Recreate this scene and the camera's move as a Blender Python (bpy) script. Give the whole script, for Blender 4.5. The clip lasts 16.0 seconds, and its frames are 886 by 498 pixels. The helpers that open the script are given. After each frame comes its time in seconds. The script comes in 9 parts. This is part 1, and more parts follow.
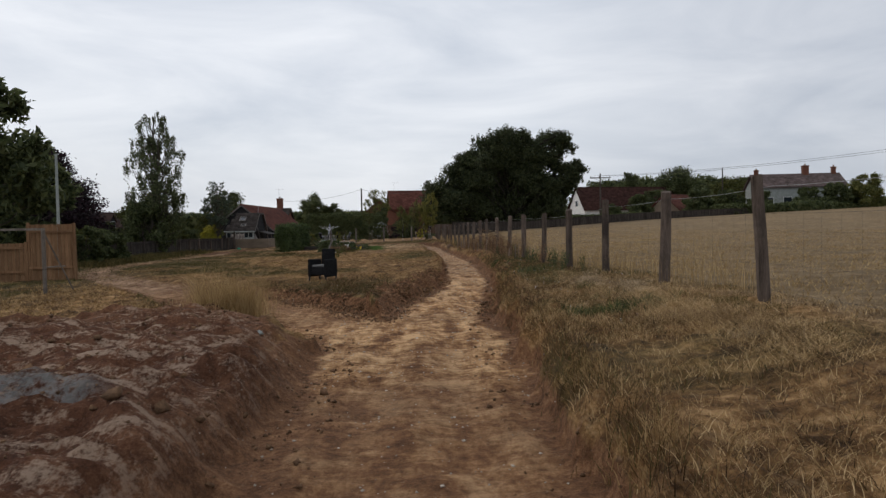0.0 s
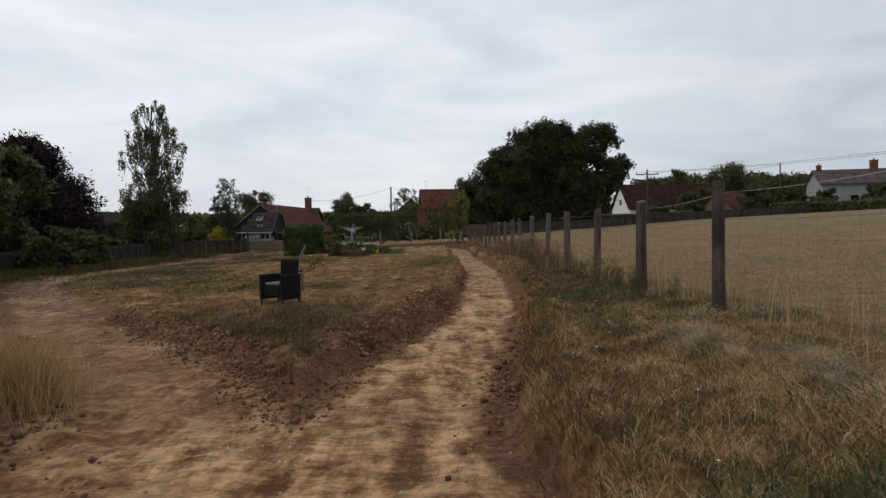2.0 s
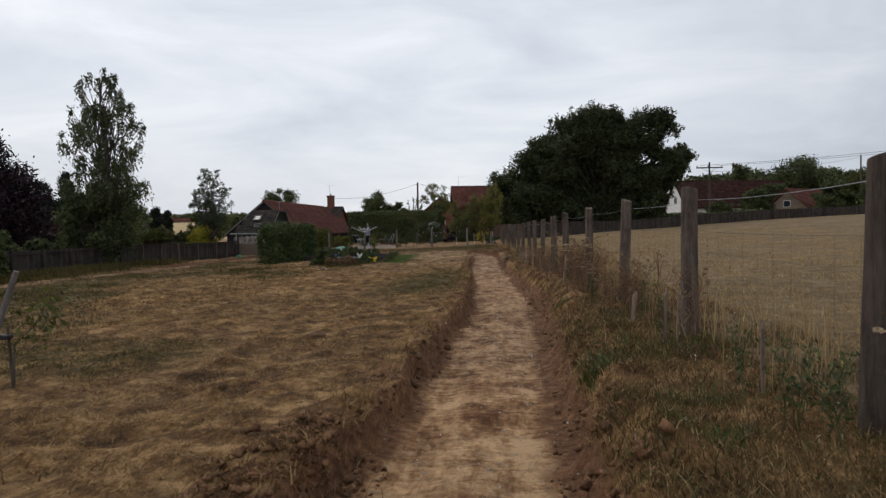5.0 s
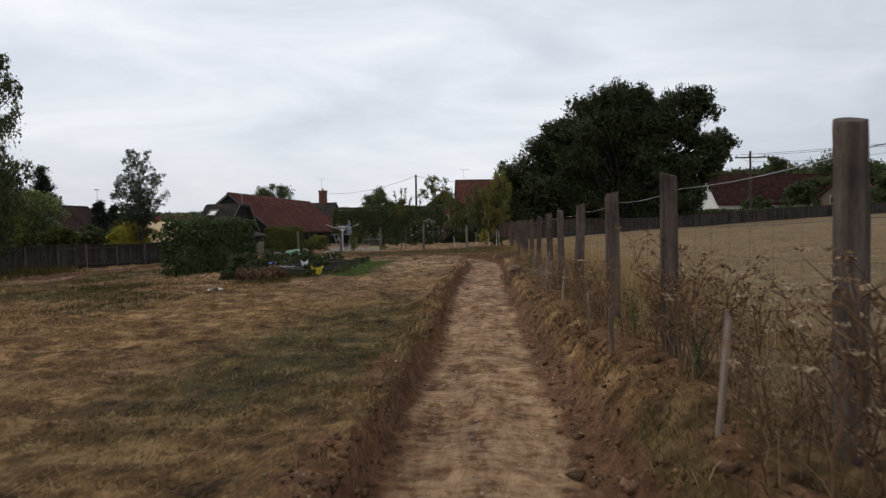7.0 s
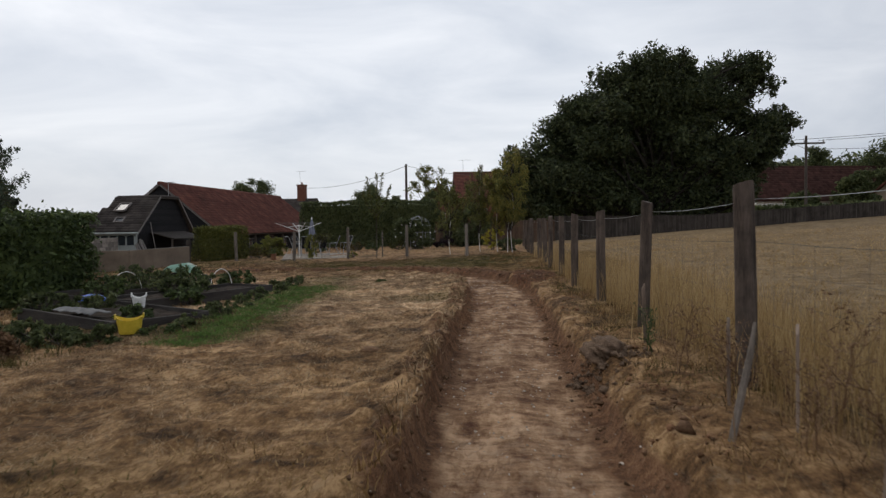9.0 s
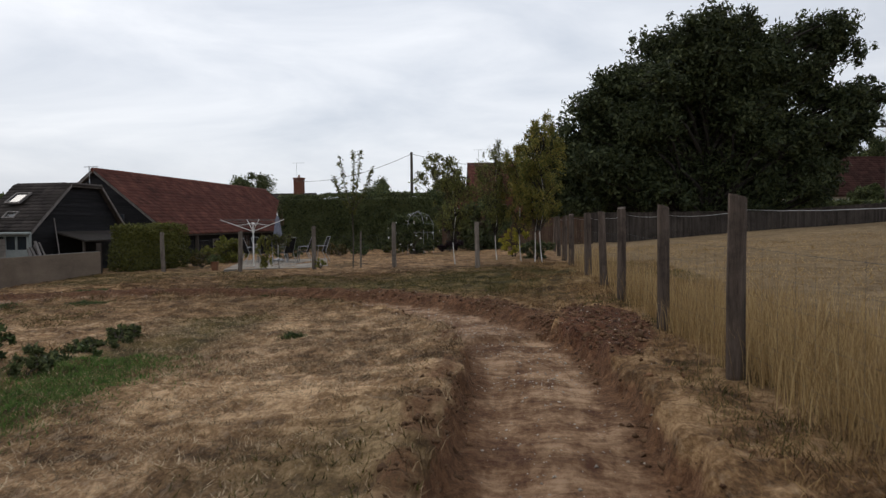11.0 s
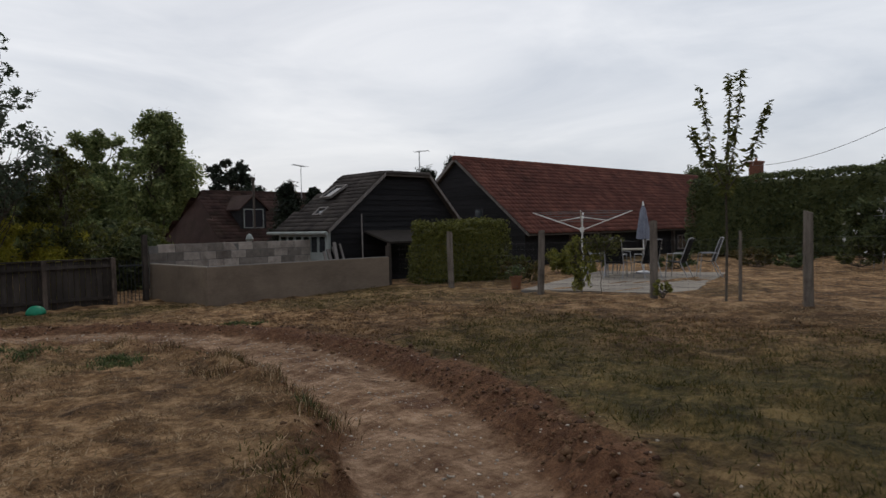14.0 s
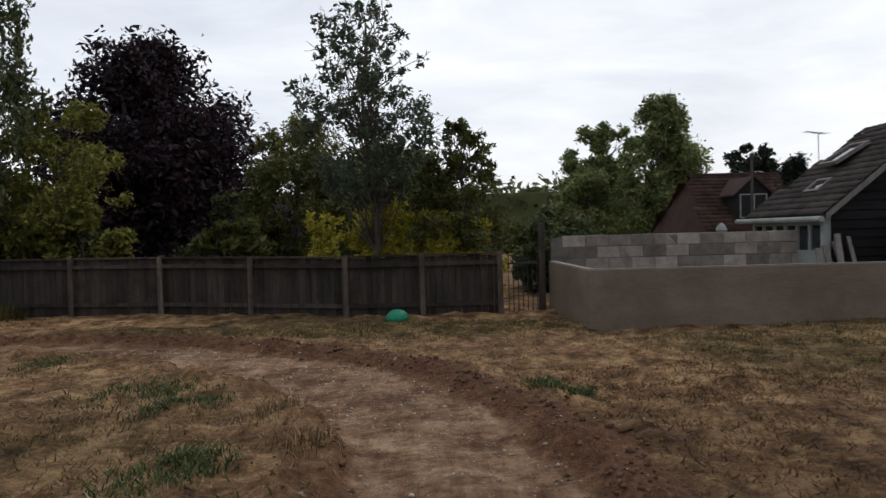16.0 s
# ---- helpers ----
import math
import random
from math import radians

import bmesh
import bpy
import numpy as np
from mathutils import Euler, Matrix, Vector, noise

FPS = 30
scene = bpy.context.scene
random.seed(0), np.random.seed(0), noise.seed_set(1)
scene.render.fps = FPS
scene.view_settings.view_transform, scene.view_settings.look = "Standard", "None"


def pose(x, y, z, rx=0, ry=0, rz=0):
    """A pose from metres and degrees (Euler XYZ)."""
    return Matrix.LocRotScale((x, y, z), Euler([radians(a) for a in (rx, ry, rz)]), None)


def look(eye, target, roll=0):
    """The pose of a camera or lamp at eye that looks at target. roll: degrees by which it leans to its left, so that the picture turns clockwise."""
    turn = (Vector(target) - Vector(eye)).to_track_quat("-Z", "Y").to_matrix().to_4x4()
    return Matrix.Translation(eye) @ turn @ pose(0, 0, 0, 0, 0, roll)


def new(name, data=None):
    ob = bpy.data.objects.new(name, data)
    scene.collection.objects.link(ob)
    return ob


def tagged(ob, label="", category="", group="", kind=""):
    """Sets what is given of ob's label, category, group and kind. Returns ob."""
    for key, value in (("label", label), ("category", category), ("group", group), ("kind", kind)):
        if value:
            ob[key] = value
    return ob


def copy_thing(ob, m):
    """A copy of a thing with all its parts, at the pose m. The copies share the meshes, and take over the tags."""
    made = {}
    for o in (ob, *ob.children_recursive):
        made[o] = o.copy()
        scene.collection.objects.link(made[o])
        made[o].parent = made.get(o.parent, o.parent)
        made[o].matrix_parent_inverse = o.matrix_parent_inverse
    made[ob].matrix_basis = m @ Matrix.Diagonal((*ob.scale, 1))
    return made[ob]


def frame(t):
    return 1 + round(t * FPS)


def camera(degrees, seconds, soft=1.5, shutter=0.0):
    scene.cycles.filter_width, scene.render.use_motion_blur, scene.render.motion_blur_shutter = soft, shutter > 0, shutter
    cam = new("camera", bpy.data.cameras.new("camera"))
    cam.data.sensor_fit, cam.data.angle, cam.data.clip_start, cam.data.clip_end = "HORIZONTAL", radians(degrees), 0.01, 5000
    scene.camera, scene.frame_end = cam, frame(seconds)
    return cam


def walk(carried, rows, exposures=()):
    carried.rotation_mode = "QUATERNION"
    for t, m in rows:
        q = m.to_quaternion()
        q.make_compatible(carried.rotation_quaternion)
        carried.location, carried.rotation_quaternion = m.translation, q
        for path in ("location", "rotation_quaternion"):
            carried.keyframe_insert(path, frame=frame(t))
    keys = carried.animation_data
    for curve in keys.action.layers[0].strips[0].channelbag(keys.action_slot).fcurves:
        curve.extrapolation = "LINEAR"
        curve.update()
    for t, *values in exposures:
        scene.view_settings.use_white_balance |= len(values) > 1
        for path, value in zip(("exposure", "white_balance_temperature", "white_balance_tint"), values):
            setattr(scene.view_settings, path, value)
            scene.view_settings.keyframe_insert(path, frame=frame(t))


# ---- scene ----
cam = camera(66.05, 16.0, soft=1.4, shutter=0.1)
ROWS = [
    (0.0, -0.130, 0.260, 1.502, -2.08, -2.12, 0.93),
    (0.5, 0.094, 1.465, 1.488, -1.72, -2.09, 0.93),
    (1.0, 0.290, 2.917, 1.491, -0.31, -2.06, 0.99),
    (1.5, 0.520, 4.565, 1.482, 0.23, -2.04, 1.04),
    (2.0, 0.715, 6.299, 1.485, 1.17, -2.04, 1.00),
    (2.5, 0.936, 8.093, 1.466, 2.24, -2.02, 0.94),
    (3.0, 1.151, 9.731, 1.450, 2.95, -1.98, 0.90),
    (3.5, 1.283, 11.290, 1.448, 3.66, -1.94, 0.89),
    (4.0, 1.323, 12.866, 1.459, 3.94, -1.92, 0.88),
    (6.5, 1.861, 23.847, 1.291, 5.51, -1.98, 0.86),
    (7.0, 1.801, 26.855, 1.272, 5.56, -1.99, 0.82),
    (7.5, 1.840, 29.928, 1.266, 5.68, -1.99, 0.85),
    (8.0, 1.713, 32.978, 1.282, 5.80, -2.01, 0.83),
    (8.5, 1.380, 35.870, 1.264, 5.94, -2.00, 0.80),
    (9.0, 1.041, 38.901, 1.239, 5.53, -2.04, 0.79),
    (11.5, 0.706, 49.864, 1.224, 8.03, -2.22, 0.68),
    (12.0, 0.710, 51.807, 1.193, 9.90, -2.17, 0.72),
    (12.5, 0.763, 53.627, 1.173, 14.93, -2.08, 0.83),
    (13.0, 0.750, 55.348, 1.180, 23.53, -2.02, 0.92),
    (13.3, 0.575, 56.345, 1.165, 30.23, -2.00, 0.97),
    (13.5, 0.468, 57.016, 1.155, 34.80, -1.99, 1.00),
    (14.0, 0.006, 58.633, 1.136, 45.98, -1.84, 1.19),
    (14.5, -0.782, 60.158, 1.126, 58.44, -1.66, 1.30),
    (15.0, -1.742, 61.213, 1.093, 70.89, -1.55, 1.36),
    (15.5, -3.005, 62.210, 1.073, 77.31, -1.49, 1.36),
    (16.0, -4.614, 62.983, 0.927, 88.82, -1.24, 1.44),
] # seconds, place, yaw, pitch, roll
EXPOSURES = [(0.0, -0.02), (3.0, -0.02), (7.0, 0.02), (9.0, 0.02), (12.0, 0.09), (12.7, 0.0), (13.4, -0.17), (14.5, -0.12), (15.3, 0.0), (16.0, 0.12)]
walk(cam, [(t, pose(x, y, z, 90 + pitch, roll, yaw)) for t, x, y, z, yaw, pitch, roll in ROWS], EXPOSURES)

# ---- light ----
world = bpy.data.worlds.new("overcast_sky")
scene.world = world
world.use_nodes = True
wn, wl = world.node_tree.nodes, world.node_tree.links
wn.clear()
w_out = wn.new("ShaderNodeOutputWorld")
w_bg = wn.new("ShaderNodeBackground")
w_sky = wn.new("ShaderNodeTexSky")
w_sky.sky_type = "NISHITA"
w_sky.sun_disc = False
w_sky.sun_elevation = radians(42)
w_sky.sun_rotation = radians(300)
w_sky.air_density, w_sky.dust_density = 1.0, 3.0
w_co = wn.new("ShaderNodeTexCoord")
w_map = wn.new("ShaderNodeMapping")
w_map.inputs["Scale"].default_value = (1.6, 1.6, 6.5)
w_map.inputs["Rotation"].default_value = (0.0, 0.06, 0.3)
w_n1 = wn.new("ShaderNodeTexNoise")
w_n1.inputs["Scale"].default_value = 1.5
w_n1.inputs["Detail"].default_value = 7.0
w_n1.inputs["Roughness"].default_value = 0.55
w_n1.inputs["Distortion"].default_value = 0.5
w_ramp = wn.new("ShaderNodeValToRGB")
w_ramp.color_ramp.elements[0].position, w_ramp.color_ramp.elements[0].color = 0.30, (5.3, 5.75, 6.5, 1)
w_ramp.color_ramp.elements[1].position, w_ramp.color_ramp.elements[1].color = 0.70, (8.2, 8.4, 8.8, 1)
w_mix = wn.new("ShaderNodeMix")
w_mix.data_type = "RGBA"
w_mix.inputs["Factor"].default_value = 0.88
wl.new(w_co.outputs["Generated"], w_map.inputs["Vector"])
wl.new(w_map.outputs["Vector"], w_n1.inputs["Vector"])
wl.new(w_n1.outputs["Fac"], w_ramp.inputs["Fac"])
wl.new(w_sky.outputs["Color"], w_mix.inputs["A"])
wl.new(w_ramp.outputs["Color"], w_mix.inputs["B"])
w_sep = wn.new("ShaderNodeSeparateXYZ")
w_east = wn.new("ShaderNodeValToRGB")
w_east.color_ramp.elements[0].position, w_east.color_ramp.elements[0].color = 0.15, (1.0, 1.0, 1.0, 1)
w_east.color_ramp.elements[1].position, w_east.color_ramp.elements[1].color = 0.50, (0.80, 0.81, 0.83, 1)
w_dim = wn.new("ShaderNodeMix")
w_dim.data_type, w_dim.blend_type = "RGBA", "MULTIPLY"
w_dim.inputs["Factor"].default_value = 1.0
wl.new(w_co.outputs["Generated"], w_sep.inputs["Vector"])
wl.new(w_sep.outputs["X"], w_east.inputs["Fac"])
wl.new(w_mix.outputs["Result"], w_dim.inputs["A"])
wl.new(w_east.outputs["Color"], w_dim.inputs["B"])
wl.new(w_dim.outputs["Result"], w_bg.inputs["Color"])
w_bg.inputs["Strength"].default_value = 0.115
wl.new(w_bg.outputs["Background"], w_out.inputs["Surface"])

sun = new("sun", bpy.data.lights.new("sun", "SUN"))
sun.data.energy, sun.data.angle, sun.data.color = 0.6, radians(25), (1.0, 0.95, 0.88)
sun.matrix_world = look((0, 0, 60), (28, -26, 20))


# ---- materials ----
def nodes_of(name):
    m = bpy.data.materials.new(name)
    m.use_nodes = True
    nt = m.node_tree
    return m, nt, nt.nodes["Principled BSDF"]


def noise_node(nt, scale, detail=4.0, rough=0.6, vec=None, stretch=None):
    n = nt.nodes.new("ShaderNodeTexNoise")
    n.inputs["Scale"].default_value, n.inputs["Detail"].default_value, n.inputs["Roughness"].default_value = scale, detail, rough
    if vec is None:
        vec = nt.nodes.new("ShaderNodeNewGeometry").outputs["Position"]
    if stretch:
        mp = nt.nodes.new("ShaderNodeMapping")
        mp.inputs["Scale"].default_value = stretch
        nt.links.new(vec, mp.inputs["Vector"])
        vec = mp.outputs["Vector"]
    nt.links.new(vec, n.inputs["Vector"])
    return n.outputs["Fac"]


def ramp_node(nt, fac, stops):
    r = nt.nodes.new("ShaderNodeValToRGB")
    els = r.color_ramp.elements
    while len(els) < len(stops):
        els.new(0.5)
    for e, (p, c) in zip(els, stops):
        e.position, e.color = p, (*c, 1) if len(c) == 3 else c
    nt.links.new(fac, r.inputs["Fac"])
    return r.outputs["Color"]


def mix_node(nt, fac, a, b, blend="MIX"):
    n = nt.nodes.new("ShaderNodeMix")
    n.data_type, n.blend_type = "RGBA", blend
    for v, key in ((fac, "Factor"), (a, "A"), (b, "B")):
        if isinstance(v, (int, float)):
            n.inputs[key].default_value = v
        elif isinstance(v, tuple):
            n.inputs[key].default_value = (*v, 1)
        else:
            nt.links.new(v, n.inputs[key])
    return n.outputs["Result"]


def math_node(nt, op, a, b=0.0):
    n = nt.nodes.new("ShaderNodeMath")
    n.operation, n.use_clamp = op, True
    for v, s in ((a, n.inputs[0]), (b, n.inputs[1])):
        if isinstance(v, (int, float)):
            s.default_value = v
        else:
            nt.links.new(v, s)
    return n.outputs["Value"]


def bump_node(nt, bsdf, height, strength, distance=0.02):
    b = nt.nodes.new("ShaderNodeBump")
    b.inputs["Strength"].default_value, b.inputs["Distance"].default_value = strength, distance
    nt.links.new(height, b.inputs["Height"])
    nt.links.new(b.outputs["Normal"], bsdf.inputs["Normal"])


def surface(name, dark, light, scale=3.0, fine=40.0, rough=0.85, bump=0.4, metal=0.0, per="", spread=0.5, stretch=None, local=False, stain=None, depth=0.02):
    """A worn two-scale surface; per: island or object varies the lightness piece by piece."""
    m, nt, bsdf = nodes_of(name)
    vec = nt.nodes.new("ShaderNodeTexCoord").outputs["Object"] if local else None
    big, small = noise_node(nt, scale, vec=vec, stretch=stretch), noise_node(nt, fine, 5.0, 0.65, vec=vec, stretch=stretch)
    fac = math_node(nt, "ADD", math_node(nt, "MULTIPLY", big, 0.6), math_node(nt, "MULTIPLY", small, 0.4))
    col = ramp_node(nt, fac, [(0.34, dark), (0.66, light)])
    if stain:
        spot = ramp_node(nt, noise_node(nt, scale * 0.45, 6.0, 0.7, vec=vec), [(0.5, (0, 0, 0)), (0.68, (1, 1, 1))])
        col = mix_node(nt, math_node(nt, "MULTIPLY", spot, 0.7), col, stain)
    if per:
        rnd = nt.nodes.new("ShaderNodeNewGeometry").outputs["Random Per Island"] if per == "island" else nt.nodes.new("ShaderNodeObjectInfo").outputs["Random"]
        tone = ramp_node(nt, rnd, [(0.0, (1 - spread,) * 3), (1.0, (1 + spread * 0.6,) * 3)])
        col = mix_node(nt, 1.0, col, tone, "MULTIPLY")
    nt.links.new(col, bsdf.inputs["Base Color"])
    bsdf.inputs["Roughness"].default_value, bsdf.inputs["Metallic"].default_value = rough, metal
    bsdf.inputs["Specular IOR Level"].default_value = 0.14
    if bump:
        bump_node(nt, bsdf, small, bump, depth)
    return m


def foliage(name, stops, rough=0.6, through_light=0.25, drift_scale=0.55, drift_share=0.4):
    """Leaves or blades whose colour varies from one to the next, and in drifts."""
    m, nt, bsdf = nodes_of(name)
    geo = nt.nodes.new("ShaderNodeNewGeometry")
    drift = noise_node(nt, drift_scale, 6.0, 0.7)
    fac = math_node(nt, "ADD", math_node(nt, "MULTIPLY", geo.outputs["Random Per Island"], 1 - drift_share), math_node(nt, "MULTIPLY", drift, drift_share))
    col = ramp_node(nt, fac, stops)
    nt.links.new(col, bsdf.inputs["Base Color"])
    bsdf.inputs["Roughness"].default_value = rough
    bsdf.inputs["Specular IOR Level"].default_value = 0.25
    tr = nt.nodes.new("ShaderNodeBsdfTranslucent")
    nt.links.new(col, tr.inputs["Color"])
    mx = nt.nodes.new("ShaderNodeMixShader")
    mx.inputs["Fac"].default_value = through_light
    nt.links.new(bsdf.outputs["BSDF"], mx.inputs[1])
    nt.links.new(tr.outputs["BSDF"], mx.inputs[2])
    nt.links.new(mx.outputs["Shader"], nt.nodes["Material Output"].inputs["Surface"])
    return m


def attr(nt, name):
    n = nt.nodes.new("ShaderNodeAttribute")
    n.attribute_name = name
    return n.outputs["Fac"]


def ground_material():
    m, nt, bsdf = nodes_of("ground_mix")
    n_big, n_mid, n_fine, n_grit = noise_node(nt, 0.35, 5), noise_node(nt, 2.0, 7, 0.72), noise_node(nt, 13, 6, 0.72), noise_node(nt, 75, 4, 0.7)
    fib = noise_node(nt, 30, 5, 0.75, stretch=(1.0, 0.4, 1.0))
    mott = noise_node(nt, 4.5, 6, 0.75)
    def stack(*pairs):
        """Noises summed about their middle, so that the contrast stays strong."""
        total = None
        for v, w in pairs:
            n = nt.nodes.new("ShaderNodeMath")
            n.operation = "MULTIPLY_ADD"
            nt.links.new(v, n.inputs[0])
            n.inputs[1].default_value = w
            if total is None:
                n.inputs[2].default_value = 0.5 - 0.5 * sum(p[1] for p in pairs)
            else:
                nt.links.new(total, n.inputs[2])
            total = n.outputs["Value"]
        return total
    blot = noise_node(nt, 1.1, 4, 0.6)
    drift = noise_node(nt, 2.4, 6.0, 0.7)
    f1 = stack((drift, 1.15), (fib, 0.6), (mott, 0.7), (n_fine, 0.45), (noise_node(nt, 1.6, 5, 0.65, stretch=(0.8, 1.5, 1.0)), 0.55))
    dry = ramp_node(nt, f1, [(0.22, (0.0408, 0.0219, 0.0090)), (0.40, (0.1340, 0.0731, 0.0298)), (0.54, (0.2408, 0.1377, 0.0578)), (0.74, (0.4883, 0.3129, 0.1492))])
    green = ramp_node(nt, f1, [(0.24, (0.0182, 0.0172, 0.0059)), (0.50, (0.0730, 0.0602, 0.0207)), (0.74, (0.1824, 0.1334, 0.0534))])
    straw = ramp_node(nt, f1, [(0.25, (0.1230, 0.0840, 0.0440)), (0.52, (0.2050, 0.1480, 0.0830)), (0.75, (0.2950, 0.2230, 0.1330))])
    f2 = stack((n_fine, 0.7), (mott, 0.65), (n_grit, 0.4))
    soil = ramp_node(nt, f2, [(0.22, (0.0382, 0.0191, 0.0099)), (0.44, (0.1436, 0.0718, 0.0366)), (0.60, (0.2609, 0.1403, 0.0731)), (0.78, (0.4399, 0.2715, 0.1476))])
    crumbs = ramp_node(nt, noise_node(nt, 38, 3, 0.6), [(0.62, (0, 0, 0)), (0.70, (1, 1, 1))])
    soil = mix_node(nt, math_node(nt, "MULTIPLY", crumbs, 0.35), soil, (0.30, 0.215, 0.15))
    soil = mix_node(nt, 1.0, soil, mix_node(nt, attr(nt, "late"), (1.0, 1.0, 1.0), (0.82, 0.855, 0.89)), "MULTIPLY")
    # torn turf: whitish roots and dead grass smeared through the dark earth
    smear = ramp_node(nt, stack((noise_node(nt, 3.6, 8, 0.72, stretch=(0.55, 1.5, 1.0)), 1.1), (fib, 0.5)), [(0.51, (0, 0, 0)), (0.62, (1, 1, 1))])
    darker = mix_node(nt, 1.0, soil, (0.54, 0.46, 0.48), "MULTIPLY")
    torn = mix_node(nt, math_node(nt, "MULTIPLY", smear, 0.8), darker, (0.39, 0.295, 0.225))
    torn = mix_node(nt, math_node(nt, "MULTIPLY", attr(nt, "ash"), ramp_node(nt, n_fine, [(0.38, (0, 0, 0)), (0.55, (1, 1, 1))])), torn, ramp_node(nt, mott, [(0.35, (0.10, 0.100, 0.10)), (0.65, (0.26, 0.255, 0.25))]))
    soil = mix_node(nt, attr(nt, "torn"), soil, torn)
    soil = mix_node(nt, attr(nt, "damp"), soil, mix_node(nt, 1.0, soil, (0.70, 0.60, 0.63), "MULTIPLY"))
    # the cut clay: reddish brown with paler smears scraped along the way, and crumbs
    sweep = noise_node(nt, 2.6, 8, 0.7, stretch=(1.5, 0.5, 1.0))
    ridge = noise_node(nt, 3.2, 7, 0.7, stretch=(0.6, 1.7, 1.0))
    f3 = stack((sweep, 1.15), (ridge, 0.8), (n_fine, 0.5), (blot, 0.45))
    clay = ramp_node(nt, f3, [(0.26, (0.1131, 0.0519, 0.0229)), (0.40, (0.2307, 0.1187, 0.0533)), (0.51, (0.4200, 0.2470, 0.1195)), (0.66, (0.7000, 0.4680, 0.2580))])
    brown = ramp_node(nt, f3, [(0.26, (0.0991, 0.0486, 0.0299)), (0.42, (0.1848, 0.1104, 0.0648)), (0.56, (0.3025, 0.1965, 0.1233)), (0.72, (0.4730, 0.3274, 0.2195))])
    clay = mix_node(nt, attr(nt, "late"), clay, brown)
    # prints of a digger's tracks, pressed into the clay in rows of pads
    warp = nt.nodes.new("ShaderNodeMix")
    warp.data_type, warp.blend_type = "RGBA", "LINEAR_LIGHT"
    warp.inputs["Factor"].default_value = 0.17
    n_warp = nt.nodes.new("ShaderNodeTexNoise")
    n_warp.inputs["Scale"].default_value = 2.2
    place = nt.nodes.new("ShaderNodeNewGeometry").outputs["Position"]
    nt.links.new(place, n_warp.inputs["Vector"])
    nt.links.new(place, warp.inputs["A"])
    nt.links.new(n_warp.outputs["Color"], warp.inputs["B"])
    pads = nt.nodes.new("ShaderNodeTexBrick")
    pads.inputs["Scale"].default_value, pads.inputs["Mortar Size"].default_value, pads.inputs["Mortar Smooth"].default_value = 1.0, 0.035, 0.6
    pads.inputs["Brick Width"].default_value, pads.inputs["Row Height"].default_value = 0.19, 0.25
    nt.links.new(warp.outputs["Result"], pads.inputs["Vector"])
    press = math_node(nt, "MULTIPLY", math_node(nt, "SUBTRACT", 1.0, pads.outputs["Fac"]), math_node(nt, "MULTIPLY", attr(nt, "tread"), ramp_node(nt, mott, [(0.44, (0, 0, 0)), (0.66, (1, 1, 1))])))
    clay = mix_node(nt, math_node(nt, "MULTIPLY", press, 0.6), clay, mix_node(nt, attr(nt, "late"), (0.60, 0.44, 0.27), (0.47, 0.34, 0.24)))
    # thin creases left by the bucket, their shade put into the colour as dark lines
    def crease(scale, stretch, width):
        n = noise_node(nt, scale, 3.0, 0.55, stretch=stretch)
        off = nt.nodes.new("ShaderNodeMath")
        off.operation = "SUBTRACT"
        nt.links.new(n, off.inputs[0])
        off.inputs[1].default_value = 0.5
        mag = nt.nodes.new("ShaderNodeMath")
        mag.operation = "ABSOLUTE"
        nt.links.new(off.outputs["Value"], mag.inputs[0])
        return ramp_node(nt, mag.outputs["Value"], [(0.0, (1, 1, 1)), (width, (0, 0, 0))])
    creases = math_node(nt, "MULTIPLY", math_node(nt, "ADD", crease(2.6, (1.5, 0.45, 1.0), 0.016), crease(3.4, (0.5, 1.6, 1.0), 0.020)), ramp_node(nt, blot, [(0.42, (0, 0, 0)), (0.58, (1, 1, 1))]))
    clay = mix_node(nt, math_node(nt, "MULTIPLY", creases, 0.55), clay, mix_node(nt, 1.0, clay, (0.40, 0.34, 0.31), "MULTIPLY"))
    clay = mix_node(nt, math_node(nt, "MULTIPLY", crumbs, 0.35), clay, (0.42, 0.31, 0.22))
    gfac = math_node(nt, "MULTIPLY", attr(nt, "green"), ramp_node(nt, stack((n_mid, 0.7), (n_fine, 0.4), (mott, 0.6)), [(0.30, (0.4, 0.4, 0.4)), (0.52, (1, 1, 1))]))
    wisps = ramp_node(nt, noise_node(nt, 9, 6, 0.75, stretch=(1.0, 0.5, 1.0)), [(0.54, (0, 0, 0)), (0.66, (1, 1, 1))])
    dry = mix_node(nt, math_node(nt, "MULTIPLY", wisps, 0.5), dry, (0.36, 0.255, 0.145))
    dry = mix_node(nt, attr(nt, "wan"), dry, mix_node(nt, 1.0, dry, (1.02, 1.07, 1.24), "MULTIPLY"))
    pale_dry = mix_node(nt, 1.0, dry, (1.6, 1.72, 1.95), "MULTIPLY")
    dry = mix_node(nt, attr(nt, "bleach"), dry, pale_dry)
    rust = ramp_node(nt, f1, [(0.24, (0.0165, 0.0085, 0.0046)), (0.50, (0.0645, 0.0351, 0.0163)), (0.74, (0.1471, 0.0873, 0.0453))])
    dry = mix_node(nt, attr(nt, "rust"), dry, rust)
    col = mix_node(nt, gfac, dry, green)
    col = mix_node(nt, attr(nt, "straw"), col, straw)
    edge = lambda a, soft, k: ramp_node(nt, math_node(nt, "ADD", math_node(nt, "MULTIPLY", attr(nt, a), 1 - k), math_node(nt, "MULTIPLY", mott, k)), [(0.5 - soft, (0, 0, 0)), (0.5 + soft, (1, 1, 1))])
    col = mix_node(nt, edge("soil", 0.10, 0.4), col, soil)
    col = mix_node(nt, edge("pale", 0.16, 0.35), col, clay)
